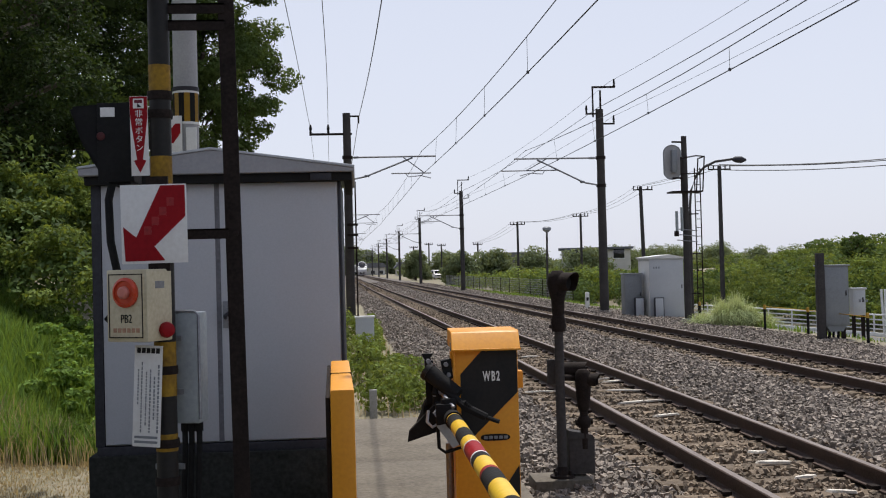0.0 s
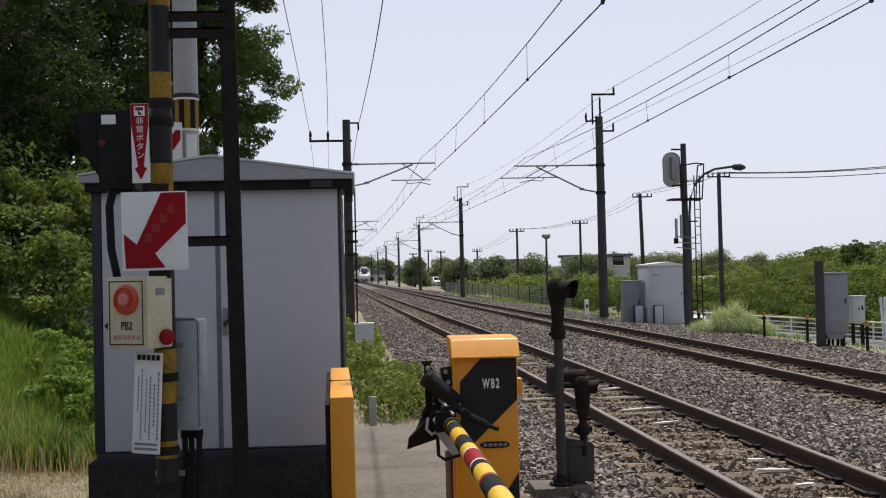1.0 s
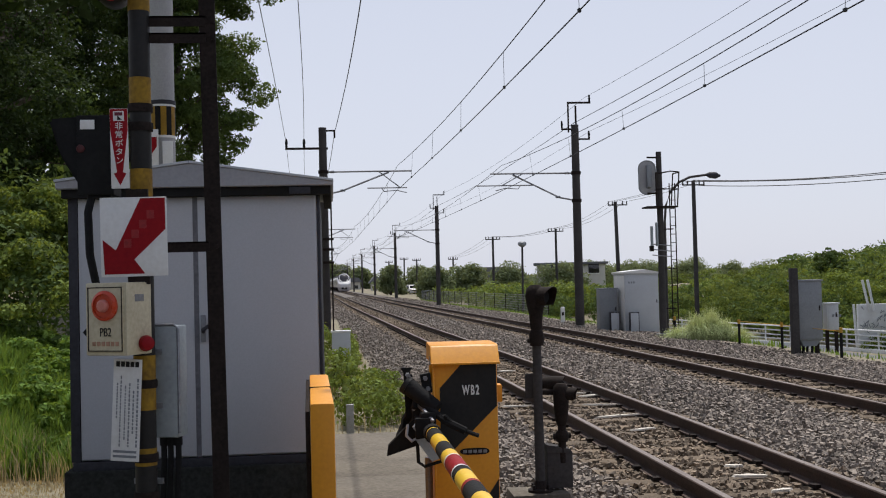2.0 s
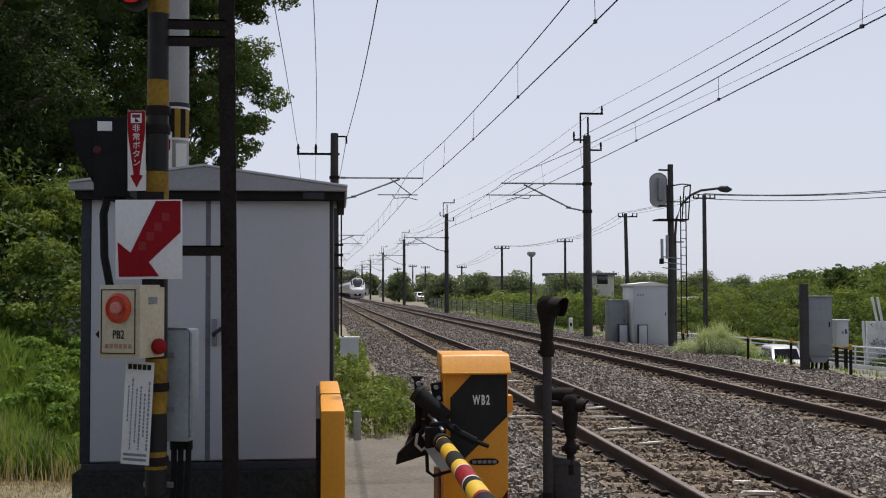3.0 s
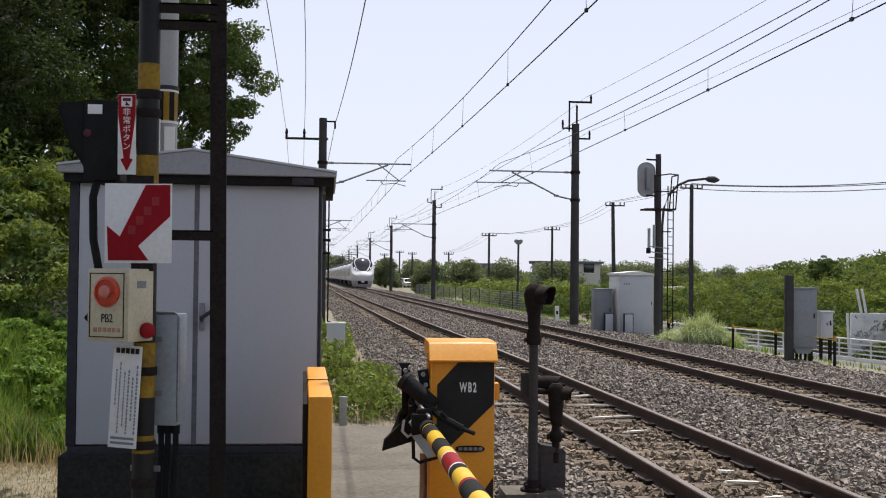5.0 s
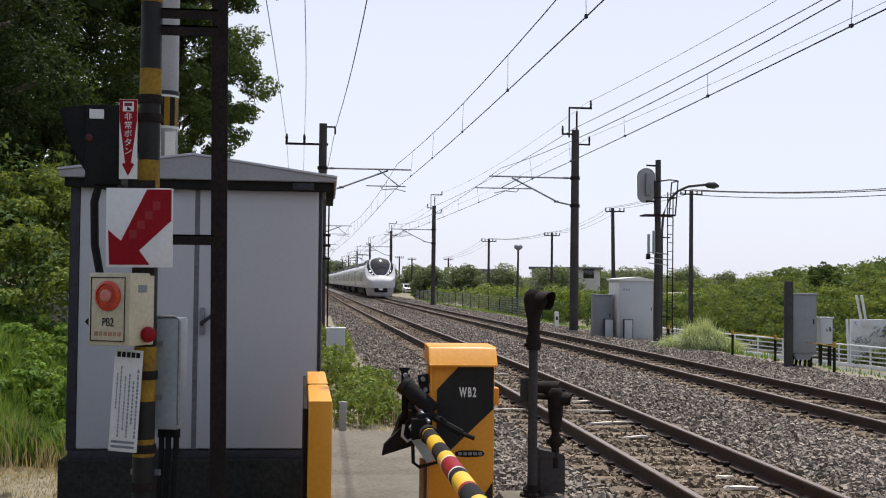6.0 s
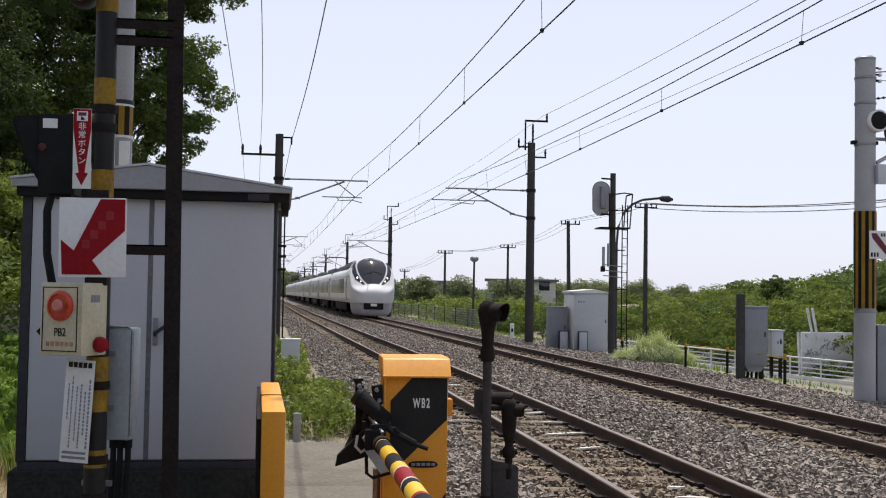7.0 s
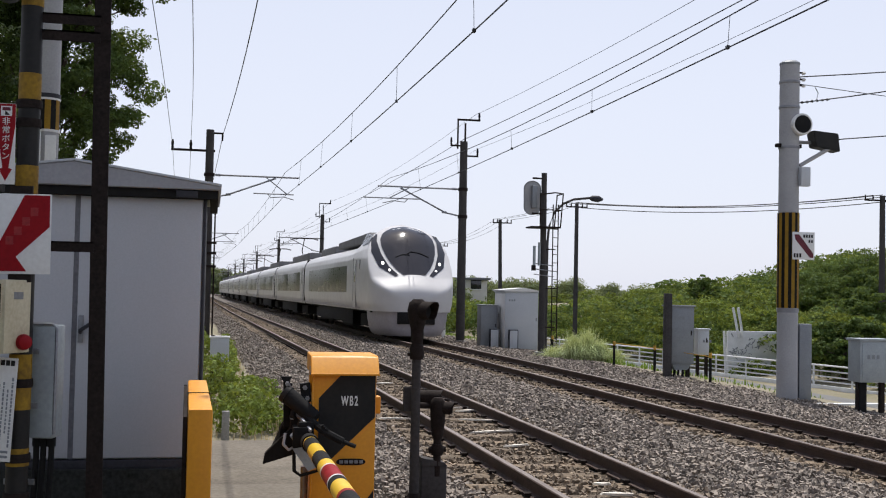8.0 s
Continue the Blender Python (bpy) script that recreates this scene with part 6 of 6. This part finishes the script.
for i, (x, y, h, s, m) in enumerate(((33, 60, 5.4, 2.8, "leaf_mid"), (36, 62, 5.5, 2.8, "leaf_mid"), (38.5, 61, 5.9, 2.8, "leaf_mid"), (30, 63, 4.4, 2.6, "leaf_mid"), (27.5, 66, 3.8, 2.4, "leaf_mid"), (33.5, 73, 4.8, 2.8, "leaf_light"), (37, 84, 4.9, 1.5, "leaf_mid"), (40, 72, 5.8, 2.9, "leaf_mid"), (44, 76, 6.6, 3.2, "leaf_mid"), (27, 55, 3.4, 2.0, "leaf_mid"), (31.5, 53, 4.4, 2.4, "leaf_mid"), (25.0, 42.5, 4.0, 1.9, "leaf_mid"), (27.5, 44.5, 4.8, 2.2, "leaf_mid"), (34, 54, 5.6, 2.6, "leaf_mid"), (48, 80, 7.4, 3.6, "leaf_mid"))):
    tree(x * 1.32, y * 1.32, h * 0.9 - 0.3, s * 1.2, 17000, 0.11, M[m], 40 + i, "spreading green tree at the foot of the hill", 0.2, "trees beyond the road", name="roadside_tree", trunk=0.12, clumps=6)
for i, (x, y, h, s) in enumerate(((13.2, 150, 6.2, 3.4), (18.5, 155, 6.4, 4.0), (23, 150, 6.0, 4.2), (29, 145, 6.6, 4.4), (9.5, 190, 7.2, 3.2), (15, 200, 7.0, 4.0), (38, 170, 5.6, 4.6), (46, 180, 5.2, 4.8), (56, 200, 6.0, 5.0), (66, 210, 6.4, 5.5), (-2.5, 400, 12, 8), (-9, 420, 15, 9), (3, 450, 12, 8), (11, 460, 10, 8), (73, 230, 7.5, 3.6), (92, 260, 7.0, 5.0))):
    tree(x, y, h * 0.66 if y < 300 else h * 0.75, s * 0.78, 8000, 0.18 if y < 300 else 0.5, M["leaf_far_haze"], 60 + i, "distant rounded green tree", 0.15, "distant trees", name="distant_tree", trunk=0.2)
a, b = Vector((35.75, 23.3, 0)), Vector((25.0, 85.8, 0))
hedge = []
for i in range(130):
    p = a.lerp(b, rng.uniform(0.0, 1.0))
    out = rng.uniform(0.9, 6.5)
    r = rng.uniform(0.7, 1.3)
    hedge.append((p.x + out, p.y + out * 0.17, -2.5 + rng.uniform(0.0, 0.5) + min(out, 6) * 0.22 * rng.uniform(0.3, 1.1), r * 1.1, r * 1.1, r * 0.75))
low = [q for q in hedge if not (abs(q[0] - 31.0) < 3.0 and abs(q[1] - 61.5) < 5)]
low += [(29.6 + 0.55 * i, 61.6 + 0.4 * (i % 2), -2.75 + 0.22 * (i % 3), 0.6, 0.6, 0.5) for i in range(7)]
bushes("roadside_hedge", sprays(low, 15, 48, 0.28), 55000, 0.09, M["leaf_light"], 96, "bright green hedge that crowds the guard fence")
# darker green fills the hedge's gaps as shade
bushes("roadside_hedge", low, 22000, 0.12, M["leaf_mid"], 97, "inner leaves of the roadside hedge in a shade-darkened green")
tree(40.6, 91.4, 5.5, 1.7, 5200, 0.1, M["leaf_mid"], 77, "slender sparse tree that stands out above the thicket", 0.62, "trees beyond the road", name="roadside_tree", trunk=0.09, clumps=5)
hill = []
for i in range(210):
    az, d = rng.uniform(20.5, 42), rng.uniform(95, 175)
    top = float(np.interp(az, (20.5, 21.6, 24, 26.7, 28.7, 32, 36, 42), (1.5, 2.6, 4.4, 5.6, 7.4, 9.0, 11.5, 13.0)))
    k = (d - 95) / 80
    r = rng.uniform(2.0, 3.6)
    hill.append((d * math.sin(radians(az)), d * math.cos(radians(az)), -0.3 + (top - 1.4) * k + rng.uniform(-0.9, 0.9), r * 1.2, r, r * 0.62))
bushes("hill_wood", sprays(hill, 14, 47, 0.3), 75000, 0.22, M["leaf_mid"], 94, "green wood that climbs the hill beyond the road")
bushes("hill_wood", hill, 26000, 0.26, M["leaf_olive"], 95, "paler trees within the hill wood")
blobs = [(60 + 12 * i + rng.uniform(-4, 4), 330 + rng.uniform(-30, 30), 0.6 + rng.uniform(0, 1.2), 12, 8, 2.3) for i in range(20)] + [(16 + 8 * i, 280, 0.3 + rng.uniform(0, 0.8), 6, 6, 1.9) for i in range(8)]
bushes("far_wood", blobs, 18000, 0.85, M["leaf_far_haze"], 90, "low line of distant woods at the horizon")
blobs = []
for i in range(90):
    y = rng.uniform(105, 240)
    x = 12.5 - float(bend(y)) + 3.0 + rng.uniform(0, 26)
    s = rng.uniform(0.8, 2.0)
    blobs.append((x, y, -0.8 + rng.uniform(0, 0.9), s * 1.4, s, s * rng.uniform(0.6, 0.9)))
bushes("far_shrubs", blobs, 34000, 0.19, M["leaf_light"], 93, "light green shrubs between the distant trees")

# woods added to close the place: along the western bank to darken the train's side, and unseen behind the camera to dim
# the sky light
blobs = [(-9.0 - float(bend(y)) + rng.uniform(-1.2, 1.2), y + rng.uniform(-2, 2), 1.0 + 2.2 * k + rng.uniform(0, 1.2), 2.4, 3.4, 1.9) for y in range(38, 150, 5) for k in range(4)] + [(-8.5 - float(bend(y)), y, 1.4, 2.2, 4.0, 1.8) for y in range(150, 300, 7)]
bushes("bank_wood", blobs, 22000, 0.34, M["leaf_mid"], 91, "wood that goes on along the western bank")
blobs = [(-8 + 1.6 * (i % 6) - 4 * (i // 12), -12 + 1.1 * i * 0.7 + rng.uniform(-1, 1), 1.0 + 0.8 * (i % 4), 2.0, 2.0, 1.6) for i in range(18)] + [(rng.uniform(-9, 6), -17 + rng.uniform(-2, 2), rng.uniform(0.5, 2.2), 2.6, 2.0, 1.6) for i in range(26)]
bushes("roadside_wood", blobs, 20000, 0.26, M["leaf_dark"], 92, "unseen dark wood added behind the crossing to dim sky light")
# bonding loops at the far rail and a white distance marker
for x, y in ((6.62, 14.65), (6.64, 13.3), (6.68, 12.1)):
    o = thing("rail_bond", "small pale wire loop bonded to the rail", "rail bond", x - 0.06, y, -0.09, group="rail bonds")
    part("loop", tube([(0.0, 0.05 * math.cos(a * 0.6), 0.04 * math.sin(a * 0.6)) for a in range(11)], 0.008, 6), M["white"], o)
o = thing("distance_marker", "small white line-side distance marker post", "marker post", 10.0, 50.0, -0.36)
part("shaft", box(-0.09, -0.05, -0.2, 0.09, 0.05, 0.72, 0.03), M["white"], o)
part("number_bar", box(-0.05, -0.056, 0.35, 0.05, -0.049, 0.5), M["black"], o)


# ---- the train ----
NOSE_Z = (0.95, 1.3, 1.6, 1.75, 2.0, 2.2, 2.6, 3.0, 3.4, 3.7, 3.9, 4.0, 4.07)
NOSE_Y = (0.05, 0.0, 0.03, 0.12, 0.38, 0.6, 1.0, 1.4, 1.8, 2.15, 2.5, 2.9, 3.5)
LEAD_Z = (0.95, 1.2, 1.6, 2.4, 2.8, 3.1, 3.35, 3.6, 3.8, 3.95, 4.03, 4.07)
HALF_Z = (0.95, 1.2, 1.6, 2.4, 2.8, 3.0, 3.14, 3.26, 3.34, 3.40, 3.43, 3.45)
HALF_W = (1.38, 1.45, 1.475, 1.475, 1.45, 1.39, 1.27, 1.08, 0.84, 0.55, 0.3, 0.0)


def soft_interp(z, zs, vs):
    return sum(float(np.interp(z + d, zs, vs)) for d in (-0.12, -0.06, 0, 0.06, 0.12)) / 5


def nose_y(x, z):
    """How far behind the tip the nose's skin lies: upright walls rounded in plan, cut by the sloping hood."""
    u = min(abs(x) / max(float(np.interp(z, LEAD_Z, HALF_W)), 1e-3), 0.9995)
    wall = 1.35 * (1 - math.sqrt(1 - u ** 3.4))
    hood = soft_interp(z, NOSE_Z, NOSE_Y) + 0.5 * u * u * min(1, max(0, (z - 1.3) / 0.8))
    return (wall ** 9 + hood ** 9) ** (1 / 9)


def skin_patch(ring, centre, lift, rings=10, edge=0.3):
    """A patch of the nose's skin inside a closed outline in x and z, raised a little."""
    bm = bmesh.new()
    c = bm.verts.new((centre[0], nose_y(*centre) - lift, centre[1]))
    last = None
    for k in range(1, rings + 1):
        row = []
        for x, z in ring:
            px, pz = centre[0] + (x - centre[0]) * k / rings, centre[1] + (z - centre[1]) * k / rings
            row.append(bm.verts.new((px, nose_y(px, pz) - lift * (1 if k < rings else edge), pz)))
        for i in range(len(row)):
            j = (i + 1) % len(row)
            bm.faces.new((c, row[i], row[j]) if last is None else (last[i], row[i], row[j], last[j]))
        last = row
    return bm


def skin_strip(inner, outer, lift, n=14, across=4):
    """A strip of the nose's skin between two lines in x and z."""
    bm = bmesh.new()
    rows = []
    for i in range(n + 1):
        u = i / n * (len(inner) - 1)
        a = [float(np.interp(u, range(len(inner)), [p[k] for p in inner])) for k in (0, 1)]
        b = [float(np.interp(u, range(len(outer)), [p[k] for p in outer])) for k in (0, 1)]
        row = []
        for j in range(across + 1):
            x, z = a[0] + (b[0] - a[0]) * j / across, a[1] + (b[1] - a[1]) * j / across
            row.append(bm.verts.new((x + math.copysign(lift * 0.6, x), nose_y(x, z) - lift, z)))
        rows.append(row)
    for p, q in zip(rows, rows[1:]):
        for j in range(across):
            bm.faces.new((p[j], p[j + 1], q[j + 1], q[j]))
    return bm


def screen_outline(grow=0.0, n=22):
    """The windscreen's outline: narrow and flat below, widest above its middle, round at the top."""
    zs, ws = (2.21, 2.3, 2.46, 2.76, 3.0, 3.22, 3.45, 3.65, 3.8, 3.91, 3.97), (0.38, 0.48, 0.64, 0.82, 0.91, 0.96, 0.95, 0.85, 0.66, 0.4, 0.0)
    z = [2.21 + (3.97 - 2.21) * (1 - math.cos(math.pi * i / n)) / 2 for i in range(n + 1)]
    w = [float(np.interp(q, zs, ws)) for q in z]
    right = [(a * (1 + grow), 3.05 + (b - 3.05) * (1 + grow)) for a, b in zip(w, z)]
    left = [(-a * (1 + grow), 3.05 + (b - 3.05) * (1 + grow)) for a, b in zip(w[:-1], z[:-1])]
    return right + left[::-1]


def car_side(parent, y0, y1, windows, doors):
    for s in (-1, 1):
        for a, b in windows:
            part("window", box(s * 1.474 - 0.006, a, 1.57, s * 1.474 + 0.006, b, 2.60, 0.004), M["window"], parent)
        for y in doors:
            d = part("door", box(s * 1.477 - 0.004, y - 0.45, 1.02, s * 1.477 + 0.004, y + 0.45, 2.85, 0.003), M["train"], parent)
            part("door_edge", box(s * 1.479 - 0.004, y - 0.475, 1.02, s * 1.479 + 0.004, y - 0.45, 2.85), M["seam"], d)
            part("door_edge", box(s * 1.479 - 0.004, y + 0.45, 1.02, s * 1.479 + 0.004, y + 0.475, 2.85), M["seam"], d)
            part("door_window", box(s * 1.482 - 0.004, y - 0.16, 1.95, s * 1.482 + 0.004, y + 0.16, 2.65), M["window"], d)
        part("sole_stripe", box(s * 1.445 - 0.012, y0, 1.0, s * 1.465 + 0.006, y1, 1.06), M["train_grey"], parent)


def under_gear(parent, y0, y1):
    # dark sheets close the lit gaps and stand for the shadow under the car
    for s in (-1, 1):
        part("side_skirt", box(s * 1.30 - 0.02, y0 + 4.9, 0.42, s * 1.30 + 0.02, y1 - 4.9, 0.97, 0.01), M["under"], parent, "dark underfloor sheet added for the shadow under the car")
    for y in (y0 + 3.2, y1 - 3.2):
        b = part("bogie", box(-1.05, y - 1.5, 0.35, 1.05, y + 1.5, 0.8, 0.05), M["under"], parent)
        for dy in (-1.05, 1.05):
            for s in (-1, 1):
                part("wheel", lathe([(0.42, -0.06), (0.43, 0.0), (0.46, 0.06), (0.1, 0.07)], 20, m=pose(s * 0.56, y + dy, 0.43, 0, 90 * -s, 0)), M["rust"], b)
    for a, b, z in ((y0 + 5.4, y0 + 8.2, 0.3), (y0 + 8.6, y0 + 11.0, 0.38), (y0 + 11.5, y1 - 5.4, 0.32)):
        part("equipment_case", box(-1.25, a, z, 1.25, b, 0.95, 0.04), M["under"], parent)


def roof_gear(parent, y0, pantograph):
    part("air_unit", box(-0.98, y0 + 2.5, 3.3, 0.98, y0 + (12.6 if pantograph else 16.0), 3.70, 0.09), M["train_roof"], parent)
    for k in range(4):
        part("roof_grille", box(-0.7, y0 + 3.4 + 2.2 * k, 3.69, 0.7, y0 + 4.9 + 2.2 * k, 3.715, 0.006), M["under"], parent)
    if pantograph:
        p = part("pantograph", tube([(0, y0 + 15.0, 3.5), (0, y0 + 16.6, 4.3), (0, y0 + 15.2, 5.0)], 0.035), M["rust"], parent)
        part("collector", tube([(-0.9, y0 + 15.2, 4.95), (-0.55, y0 + 15.2, 5.04), (0.55, y0 + 15.2, 5.04), (0.9, y0 + 15.2, 4.95)], 0.04), M["rust"], p)
        part("roof_frame", box(-0.8, y0 + 14.2, 3.3, 0.8, y0 + 16.8, 3.5, 0.03), M["train_roof"], parent)
        for x in (-0.6, 0.6):
            part("insulator", rod((x, y0 + 14.5, 3.3), (x, y0 + 14.5, 3.72), 0.07), M["steel"], parent)


def lead_car():
    t = thing("train_lead_car", "white streamlined express train driving car with dark windscreen", "train car", group="cars of the express train")
    zs = np.concatenate([np.linspace(0.95, 3.4, 46), np.linspace(3.45, 4.055, 26)])
    us = [math.sin(math.radians(a)) for a in np.linspace(-90, 90, 61)]
    v, f = [], []
    for z in zs:
        hw = float(np.interp(z, LEAD_Z, HALF_W))
        zb = float(np.interp(z, LEAD_Z, HALF_Z))
        v += [(-hw, 22.9, zb), (-hw, 7.0, zb), (-hw, 5.6, zb * 0.8 + z * 0.2), (-hw, 4.4, zb * 0.2 + z * 0.8)]
        for u in us:
            v.append((u * hw, nose_y(u * hw, z), z))
        v += [(hw, 4.4, zb * 0.2 + z * 0.8), (hw, 5.6, zb * 0.8 + z * 0.2), (hw, 7.0, zb), (hw, 22.9, zb)]
    k = len(us) + 8
    for i in range(len(zs) - 1):
        for j in range(k - 1):
            f.append((i * k + j, i * k + j + 1, (i + 1) * k + j + 1, (i + 1) * k + j))
    body = new("body", raw_mesh("body", v, f, M["train"]))
    body.parent = t
    smooth(body, 50)
    part("end_wall", box(-1.35, 22.8, 1.0, 1.35, 22.88, 3.2), M["under"], t)
    part("floor", box(-1.36, 1.2, 0.9, 1.36, 22.85, 0.98), M["under"], t)
    ws = screen_outline()
    w = part("windscreen", skin_patch(ws, (0, 3.05), 0.034, edge=1.0), M["glass"], t, "dark curved windscreen")
    part("windscreen_rim", skin_patch(screen_outline(0.045), (0, 3.05), 0.016), M["train"], t)
    part("wiper", tube([(x, nose_y(x, z) - 0.05, z) for x, z in ((-0.2, 2.9), (0.0, 3.02), (0.3, 2.98), (0.62, 2.84))], 0.018, 6), M["rubber"], w)
    part("wiper", tube([(x, nose_y(x, z) - 0.05, z) for x, z in ((-0.55, 2.82), (-0.3, 2.92), (-0.05, 2.9))], 0.014, 6), M["rubber"], w)
    for s in (-1, 1):
        inner = [(s * x, z) for x, z in ((0.98, 3.64), (1.06, 3.40), (0.99, 2.92), (0.79, 2.48), (0.53, 2.19))]
        outer = [(s * x, z) for x, z in ((1.03, 3.66), (1.235, 3.40), (1.30, 3.0), (1.12, 2.47), (0.64, 2.14))]
        lg = part("lamp_glass", skin_strip(inner, outer, 0.022, 20), M["glass"], t, "dark swept lamp glass")
        for x, z, r in ((1.0, 2.60, 0.062), (0.81, 2.36, 0.045)):
            ring = [(s * x + r * math.cos(a * 0.524), z + r * 1.2 * math.sin(a * 0.524)) for a in range(12)]
            part("headlight", skin_patch(ring, (s * x, z), 0.045, 2), M["headlamp"], lg, "lit white headlight")
        bm = bmesh.new()  # dark cheek that carries the lamp glass back to the roof boxes
        vs = [bm.verts.new(p) for p in ((s * 1.12, 2.5, 3.62), (s * 1.30, 2.35, 3.36), (s * 1.30, 4.6, 3.22), (s * 1.02, 4.6, 3.78))]
        bm.faces.new(vs if s > 0 else vs[::-1])
        bmesh.ops.solidify(bm, geom=bm.faces[:], thickness=0.02)
        part("cheek_panel", bm, M["glass"], t, "dark panel behind the lamp glass")
        part("door_handle_slit", box(s * 1.47 - 0.004, 3.30, 2.05, s * 1.47 + 0.012, 3.42, 2.75, 0.003), M["under"], t)
        part("cab_door", box(s * 1.477 - 0.004, 4.2, 1.02, s * 1.477 + 0.004, 4.9, 2.75, 0.003), M["train"], t)
        part("cab_door_gap", box(s * 1.479 - 0.004, 4.86, 1.25, s * 1.479 + 0.004, 4.95, 2.85), M["seam"], t)
        part("cab_door_gap", box(s * 1.479 - 0.004, 4.16, 1.05, s * 1.479 + 0.004, 4.21, 2.75), M["seam"], t)
        part("cab_window", box(s * 1.481 - 0.004, 4.38, 1.95, s * 1.481 + 0.004, 4.7, 2.6, 0.002), M["glass"], t)
    car_side(t, 3.2, 22.8, ((6.7, 20.6),), ())
    # skirt with the coupler opening
    ring, bm = [], bmesh.new()
    for z, in_ in ((0.13, 0.34), (0.2, 0.22), (0.4, 0.12), (0.7, 0.06), (0.97, 0.03)):
        row = []
        for u in us:
            hw = 1.42 - in_
            row.append(bm.verts.new((u * hw, 0.10 + in_ * 0.6 + 1.9 * (1 - math.sqrt(max(0.0, 1 - abs(u) ** 4))), z)))
        ring.append(row)
    for a, b in zip(ring, ring[1:]):
        for i in range(len(us) - 1):
            bm.faces.new((a[i], a[i + 1], b[i + 1], b[i]))
    # whitish like the body; the grey carries the shade low on the front
    part("skirt", bm, M["train_grey"], t, "front skirt, body white greyed for its shade")
    o = part("coupler_opening", box(-0.64, 0.06, 0.54, 0.64, 0.5, 0.95, 0.03), M["under"], t)
    part("coupler", box(-0.2, -0.08, 0.74, 0.2, 0.3, 0.92, 0.03), M["white"], o)
    bm = plate([(3.9, 3.44), (13.0, 3.44), (13.0, 3.72), (4.3, 3.80)], -1.0, 1.0)
    bmesh.ops.transform(bm, matrix=Matrix.Rotation(radians(90), 4, "Z"), verts=bm.verts)
    bmesh.ops.bevel(bm, geom=bm.edges[:], offset=0.03, segments=2, affect="EDGES")
    part("roof_fairing", bm, M["train_roof"], t, "dark box along the roof behind the cab")
    for k in range(3):
        part("roof_grille", box(-0.7, 5.6 + 2.4 * k, 3.76 - 0.02 * k, 0.7, 7.2 + 2.4 * k, 3.80 - 0.02 * k, 0.006), M["under"], t)
    under_gear(t, 1.0, 22.4)
    part("air_unit", box(-0.9, 15.0, 3.3, 0.9, 20.5, 3.68, 0.08), M["train_roof"], t)
    return t


def coach():
    t = thing("train_coach", "white express train coach with dark windows", "train car", group="cars of the express train")
    zs = np.linspace(0.95, 3.447, 40)
    sec = [(-float(np.interp(z, HALF_Z, HALF_W)), z) for z in zs] + [(float(np.interp(z, HALF_Z, HALF_W)), z) for z in zs[::-1]]
    k = len(sec)
    v = [(x, y, z) for y in (0.3, 20.2) for x, z in sec]
    f = [(j, (j + 1) % k, k + (j + 1) % k, k + j) for j in range(k)]
    body = new("body", raw_mesh("body", v, f, M["train"]))
    body.parent = t
    smooth(body, 40)
    for y in (0.3, 20.12):
        part("end_wall", box(-1.3, y, 1.0, 1.3, y + 0.08, 3.15), M["under"], t)
    part("gangway", box(-0.6, -0.35, 1.0, 0.6, 0.32, 3.1, 0.05), M["rubber"], t)
    part("floor", box(-1.36, 0.35, 0.9, 1.36, 20.1, 0.98), M["under"], t)
    car_side(t, 0.35, 20.15, ((2.4, 9.6), (9.9, 17.8)), (1.3, 19.0))
    under_gear(t, 0.3, 20.2)
    roof_gear(t, 0.0, True)
    return t


train = [lead_car(), coach()]
train += [copy_thing(train[1], pose(0, 0, 0)) for i in range(8)]

# ---- tracks last: their many pieces ----
build_track(NEAR_X, 4.4, 92, "near railway track with rusty rails on worn brown sleepers")
build_track(FAR_X, 4.4, 92, "far railway track with rusty rails on worn brown sleepers")


# ---- what moves ----
SPEED, NOSE_END = 36.8, 38.0


def motions():
    for i, c in enumerate(train):
        back = 0.0 if i == 0 else 23.05 + (i - 1) * 20.5
        rows = []
        for k in range(17):
            t = k * 0.5
            y = NOSE_END + SPEED * (8 - t) + back
            a, b = FAR_X - float(bend(y + 3)), FAR_X - float(bend(y + 17))
            turn = math.degrees(math.atan2(a - b, 14))
            rows.append((t, pose(a + 3 * math.tan(math.radians(turn)), y, 0, 0, 0, turn)))
        walk(c, rows)
    rows = []
    for t, x, y, rz in ((0, 19.0, 73.4, -9), (1.2, 20.0, 65.9, -9), (2.5, 21.2, 57.8, -8), (3.4, 21.5, 52.3, -6), (4.0, 21.75, 48.5, -5), (4.3, 22.2, 46.7, -4), (4.9, 23.3, 42.7, -2), (6, 23.9, 35.6, 0), (8, 24.0, 22, 0)):
        z = -2.81
        rows.append((t, pose(x, y, z, 0, 0, rz)))
    walk(van, rows)


motions()
